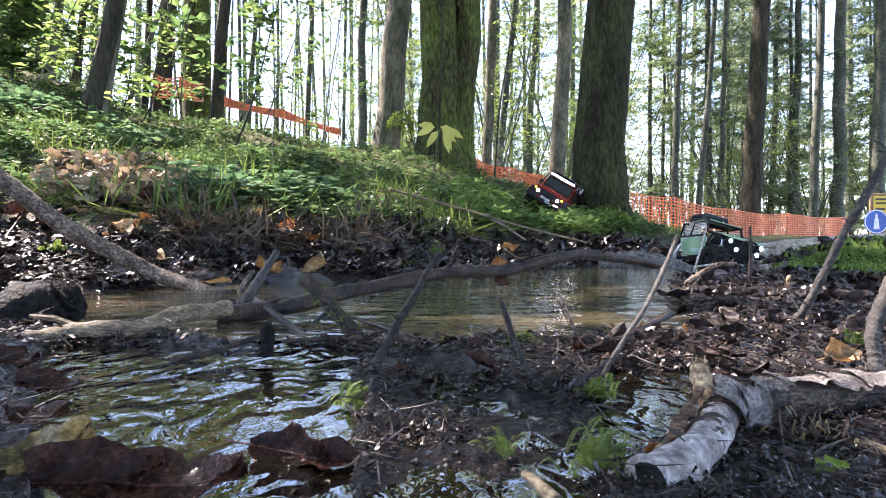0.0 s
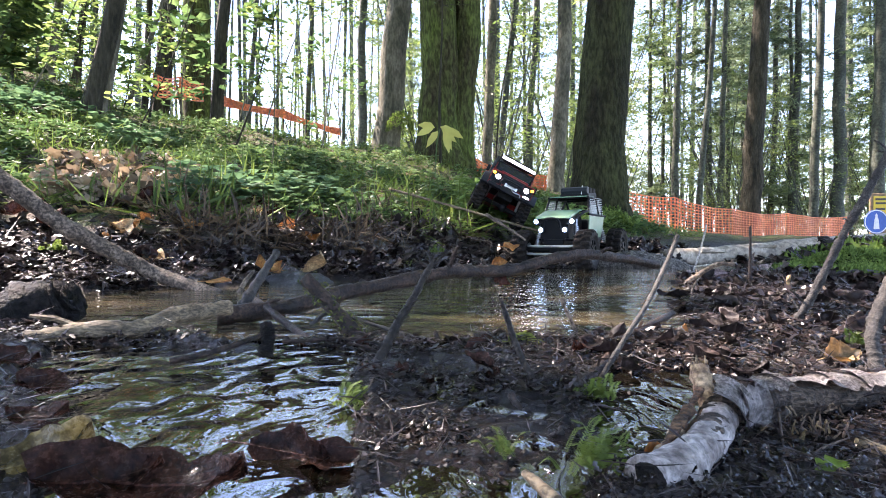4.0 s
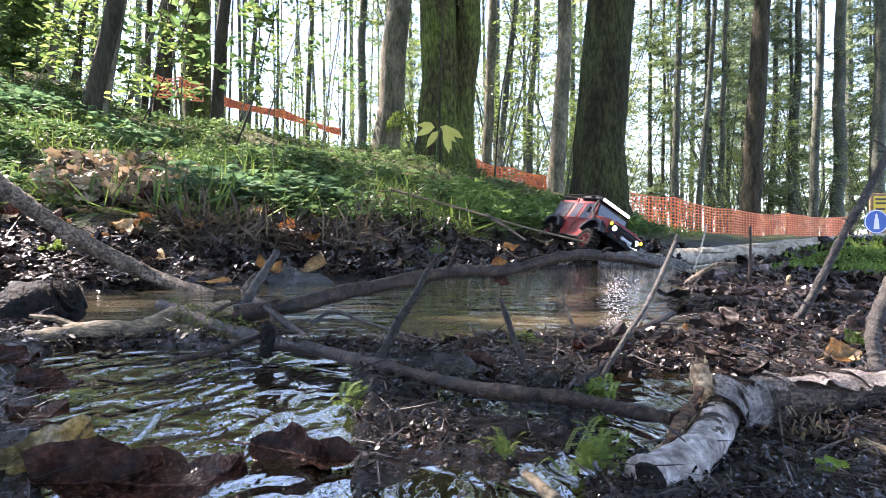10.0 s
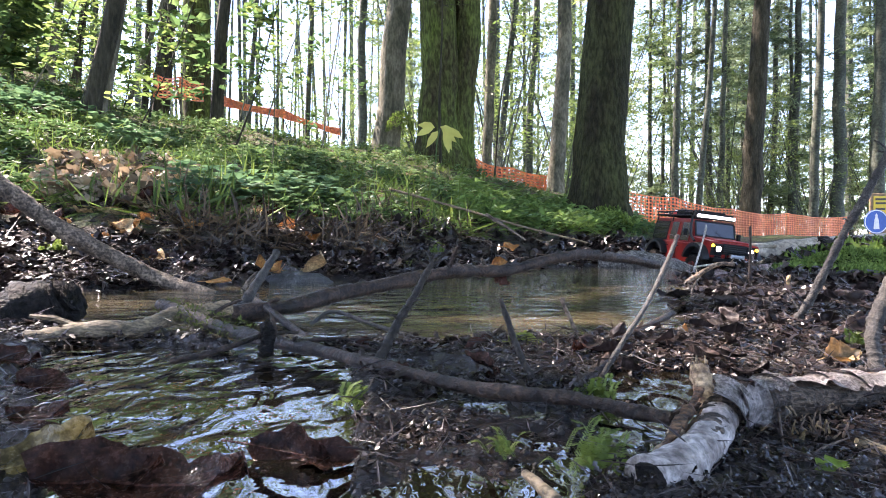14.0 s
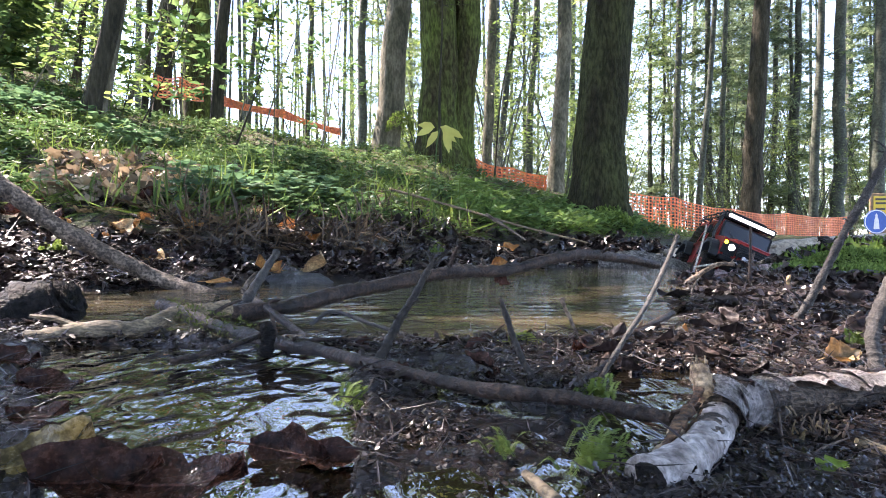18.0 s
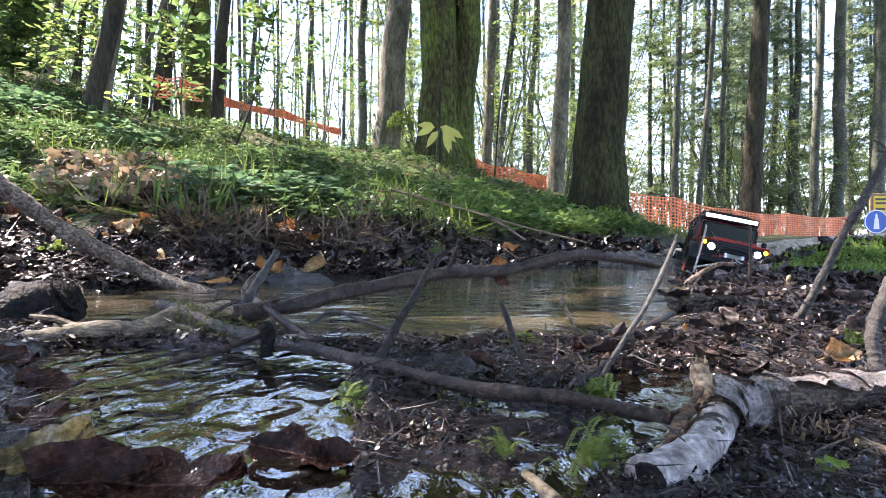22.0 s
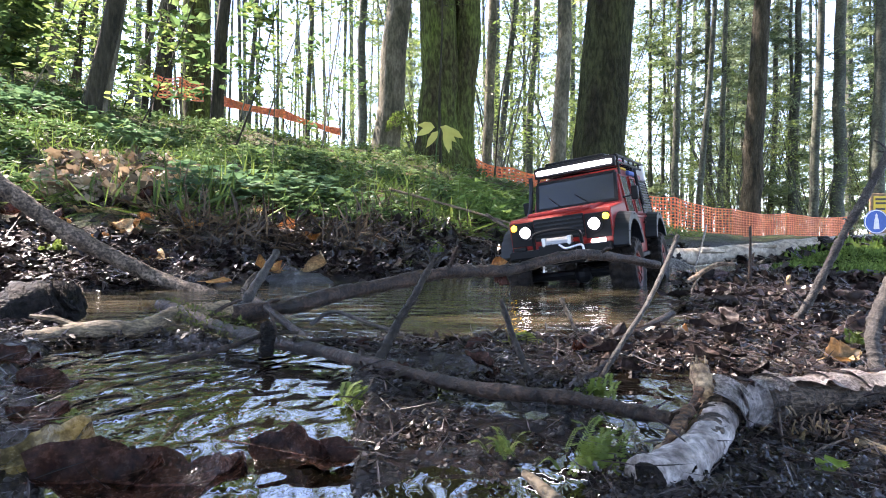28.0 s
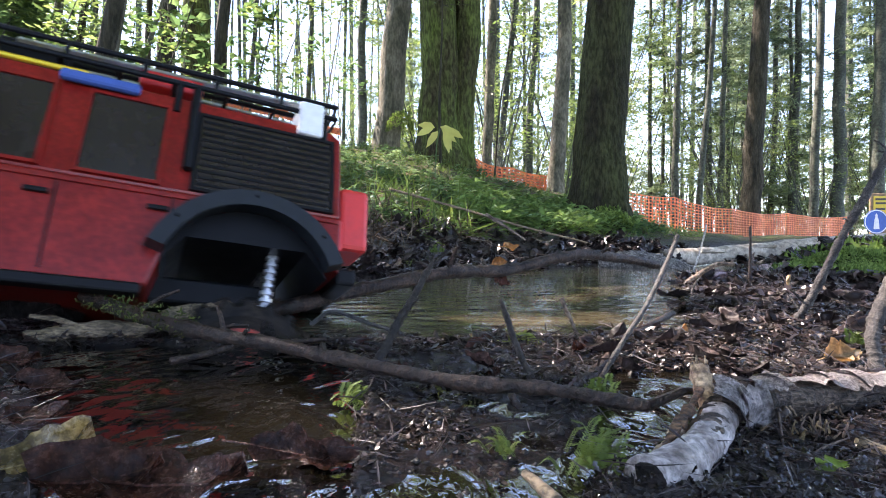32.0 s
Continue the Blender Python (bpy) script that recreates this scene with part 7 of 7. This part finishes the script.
    rings = lathe(bm, [(0.024, -0.014), (0.027, -0.010), (0.027, 0.010), (0.023, 0.016), (0.012, 0.020)], 22)
    bm.faces.new(rings[0])
    bm.faces.new(rings[-1])
    bmesh.ops.recalc_face_normals(bm, faces=bm.faces)
    bmesh.ops.translate(bm, vec=(-0.178, 0.035, 0.188), verts=bm.verts)
    drum = part("rear_drum", bm, WHITE, car, "round white drum with an orange cap behind the cab")
    bm = bmesh.new()
    bmesh.ops.create_uvsphere(bm, u_segments=14, v_segments=8, radius=0.018, matrix=Matrix.Translation((-0.186, 0.042, 0.183)))
    part("orange_cap", bm, ORANGE, drum)
    wheels = [make_wheel(car, x, s * 0.112, z, 0.070, 0.058, BLACK, 18, s) for x, z in ((0.18, 0.062), (-0.212, 0.050)) for s in (1, -1)]
    return car, wheels


def _bag():
    bm = bmesh.new()
    box(bm, -0.145, -0.035, -0.055, 0.055, 0.240, 0.260, 0.006)
    return bm


red_car, red_wheels = make_red_car()
buggy, buggy_wheels = make_buggy()


# ---- what moves ----
RED_ROWS = [
    (0, 0.632, 3.640, 0.270, -31.9, 0.8, -110.9),
    (0.7, 0.650, 3.600, 0.268, -30.0, 0.8, -114.0),
    (1.2, 0.580, 3.500, 0.268, -27.0, 0.5, -122.0),
    (1.5, 0.490, 3.420, 0.272, -23.0, -5.0, -132.0),
    (1.9, 0.390, 3.340, 0.288, -18.0, -9.0, -143.0),
    (2.1, 0.342, 3.290, 0.290, -17.0, -9.0, -144.0),
    (2.3, 0.318, 3.240, 0.290, -16.0, -7.0, -142.0),
    (2.5, 0.300, 3.190, 0.288, -15.0, -4.0, -134.0),
    (3.0, 0.275, 3.094, 0.292, -14.8, 2.5, -112.0),
    (3.5, 0.210, 2.754, 0.234, -22.0, -2.0, -94.4),
    (5.5, 0.211, 2.518, 0.181, -34.7, -1.2, -81.9),
    (6, 0.309, 2.879, 0.214, -24.8, 2.2, -83.9),
    (8, 0.338, 2.893, 0.207, -25.0, 3.2, -80.9),
    (9.1, 0.345, 2.893, 0.205, -25.0, 3.2, -80.0),
    (9.6, 0.592, 2.776, 0.028, -28.1, 6.3, -67.9),
    (10, 0.615, 2.631, 0.031, -29.1, 6.3, -70.3),
    (10.6, 0.692, 2.543, -0.022, -17.2, 4.4, -67.2),
    (11.5, 0.802, 2.649, -0.019, -9.2, 0.7, -68.6),
    (12.5, 0.883, 2.514, -0.046, -6.4, 5.9, -73.0),
    (13, 0.926, 2.417, -0.048, -12.7, 2.8, -74.1),
    (13.5, 1.069, 2.491, -0.054, -7.7, 2.3, -80.5),
    (14.5, 1.043, 2.312, -0.061, -7.7, 5.4, -85.1),
    (16.5, 0.953, 2.079, -0.087, -28.8, 0.2, -95.1),
    (18, 0.975, 2.108, -0.083, -25.7, -1.1, -99.3),
    (19, 1.021, 2.201, -0.086, -24.9, -0.0, -99.8),
    (19.5, 0.980, 2.125, -0.098, -32.3, -2.4, -101.6),
    (20.5, 0.969, 2.180, -0.082, -26.2, -2.9, -101.1),
    (21.5, 0.928, 2.037, -0.097, -17.4, -6.5, -101.8),
    (22.5, 0.923, 1.940, -0.078, -8.9, -6.5, -116.5),
    (23, 0.859, 1.800, -0.053, -3.9, -9.4, -132.1),
    (23.5, 0.732, 1.714, -0.041, 9.5, -2.5, -127.3),
    (24, 0.618, 1.495, -0.037, 21.8, -0.8, -122.6),
    (24.5, 0.615, 1.515, -0.051, 19.6, -4.6, -120.7),
    (25, 0.687, 1.651, -0.025, 10.3, 5.1, -117.7),
    (25.5, 0.690, 1.729, -0.040, 5.7, 0.1, -112.5),
    (27.5, 0.439, 1.545, -0.032, 11.6, -0.9, -123.2),
    (28, 0.347, 1.282, -0.016, 6.8, 3.0, -118.5),
    (28.5, 0.310, 1.201, -0.033, -1.3, 5.1, -112.7),
    (29, 0.223, 1.014, -0.035, 1.1, 8.9, -111.7),
    (29.5, 0.093, 0.854, -0.054, -1.6, -0.7, -122.6),
    (30, 0.002, 0.752, -0.041, -8.2, -2.9, -124.1),
    (30.5, -0.030, 0.697, -0.038, 7.3, -6.1, -121.9),
    (30.7, -0.065, 0.728, -0.026, 12.4, -7.4, -132.9),
    (31, -0.142, 0.690, -0.036, 7.9, -4.4, -141.8),
    (31.3, -0.184, 0.663, -0.040, -4.0, -4.6, -148.0),
    (31.5, -0.254, 0.634, -0.032, -6.2, -4.5, -143.8),
    (32, -0.355, 0.474, -0.039, 18.2, -8.0, -154.3),
]
BUGGY_ROWS = [
    (0, 1.067, 2.336, -0.067, -14.4, 1.2, -82.2),
    (1.2, 1.033, 2.365, -0.032, -14.0, 0.6, -97.9),
    (1.5, 1.030, 2.440, -0.036, -6.0, 0.5, -98.0),
    (1.9, 1.025, 2.580, -0.040, 2.0, 0.4, -122.0),
    (2.4, 1.035, 2.720, -0.035, 3.0, 0.0, -136.0),
    (3, 0.722, 2.537, 0.040, -8.8, -6.3, -144.9),
    (3.5, 0.520, 2.330, 0.030, -2.0, 0.5, -136.0),
    (5.5, 0.430, 1.560, -0.020, 3.0, 7.0, -92.0),
    (6, 0.356, 1.316, -0.036, 9.1, 5.0, -96.6),
    (6.5, 0.310, 1.200, -0.046, 9.0, 2.0, -104.0),
    (7, 0.199, 1.025, -0.036, 4.8, 6.2, -124.5),
    (7.5, 0.026, 0.818, -0.051, -0.1, 1.3, -129.9),
    (8.0, -0.180, 0.704, -0.044, -6.0, -6.5, -140.0),
    (8.3, -0.262, 0.672, -0.036, -7.0, -4.0, -135.5),
    (8.6, -0.437, 0.685, 0.000, -4.4, -3.6, -141.0),
    (8.8, -0.485, 0.662, 0.004, -4.8, 1.0, -145.0),
    (9.0, -0.530, 0.641, 0.002, -5.0, 5.0, -149.0),
    (9.2, -0.72, 0.60, 0.00, -2.0, 2.0, -156.0),
    (9.6, -1.10, 0.62, 0.03, 0.0, -4.0, -180.0),
    (10.5, -1.6, 0.60, 0.04, 0.0, -2.0, -180.0),
    (32.0, -1.6, 0.60, 0.04, 0.0, -2.0, -180.0),
]


def drive(car, wheels, rows, r, drop=None):
    """Keys a car along rows of seconds, place and turn, and rolls its wheels by the way it goes. drop: how far a wheel hangs down, by its number and the seconds."""
    poses = [(t, pose(*v)) for t, *v in rows]
    walk(car, poses)
    turn, spin = 0.0, [(0.0, 0.0)]
    for (t0, a), (t1, b) in zip(poses, poses[1:]):
        ahead = (a.to_3x3() @ Vector((1, 0, 0)) + b.to_3x3() @ Vector((1, 0, 0))) / 2
        go = (b.translation - a.translation).dot(ahead) / r
        n = max(1, int(abs(math.degrees(go)) / 70) + 1)
        spin += [(t0 + (t1 - t0) * (k + 1) / n, turn + go * (k + 1) / n) for k in range(n)]
        turn += go
    if spin[-1][0] < 32.0:
        spin.append((32.0, turn))
    for i, w in enumerate(wheels):
        at, low = w.location.copy(), (drop or {}).get(i, ((0.0, 0.0),))
        when, much = zip(*low)
        walk(w, [(t, Matrix.Translation((at.x, at.y, at.z - float(np.interp(t, when, much)))) @ Matrix.Rotation(a, 4, "Y")) for t, a in spin])


def shift(ob, tip, rows):
    """Keys a stick: its first end at a place, pointing to another; None where it lies as built. tip: a point of it as built."""
    home = ob.location.copy()
    first = (Vector(tip) - home).normalized()
    keyed = []
    for t, at, to in rows:
        if at is None:
            keyed.append((t, Matrix.Translation(home)))
        else:
            turn = first.rotation_difference((Vector(to) - Vector(at)).normalized())
            keyed.append((t, Matrix.Translation(at) @ turn.to_matrix().to_4x4()))
    walk(ob, keyed)


def motions():
    drive(red_car, red_wheels, RED_ROWS, 0.06, {2: ((0.0, 0.0), (31.0, 0.0), (31.5, 0.025), (32.0, 0.045))})
    drive(buggy, buggy_wheels, BUGGY_ROWS, 0.07)
    # sticks that the cars push aside
    shift(MOSSY_STICK, (-0.0245, 0.298, 0.0076), ((0.0, (-0.1098, 0.46, 0.047), (-0.0788, 0.45, 0.0176)), (8.35, (-0.1098, 0.46, 0.047), (-0.0788, 0.45, 0.0176)), (8.55, (-0.1368, 0.46, 0.0434), (-0.0271, 0.33, 0.0057)),
          (8.8, (-0.1748, 0.47, 0.0337), (0.0564, 0.24, 0.0092)), (9.0, None, None), (30.6, None, None), (30.8, (-0.1998, 0.44, 0.0446), (0.0518, 0.245, 0.0103)), (31.0, (-0.164, 0.42, 0.0889), (0.0528, 0.25, 0.014)),
          (31.3, (-0.171, 0.42, 0.0786), (0.0518, 0.245, 0.0103)), (31.5, (-0.2854, 0.46, 0.0299), (0.0486, 0.23, 0.0061)), (32.0, (-0.2854, 0.46, 0.0322), (0.0482, 0.228, 0.0055))))
    shift(POOL_STICK, (0.3057, 0.82, 0.0467), ((0.0, None, None), (30.2, None, None), (30.5, (-0.2161, 0.54, 0.0114), (0.31, 0.8, 0.0144)), (30.8, (-0.2108, 0.54, 0.0092), (0.3057, 0.82, 0.0387)), (31.2, None, None), (32.0, None, None)))
    shift(BANK_STICK, (-0.3337, 0.95, -0.0174), ((0.0, None, None), (7.7, None, None), (8.0, (-0.708, 0.9, 0.1545), (-0.3337, 0.95, -0.0685)), (8.6, (-0.708, 0.9, 0.1836), (-0.3337, 0.95, -0.022)), (32.0, (-0.708, 0.9, 0.1836), (-0.3337, 0.95, -0.0202))))
    at = WASHED_LEAF.matrix_basis.copy()
    walk(WASHED_LEAF, [(0.0, at), (8.5, at), (8.9, Matrix.Translation((0.012, 0.006, -0.014)) @ at), (32.0, Matrix.Translation((0.012, 0.006, -0.014)) @ at)])
    walk(pool_water, [(0.0, pose(0.25, 0, 0)), (32.0, pose(-0.25, 0, 0))])
    walk(brook_water, [(0.0, pose(0.3, 0, -0.0015)), (32.0, pose(-0.3, 0, -0.0015))])


motions()
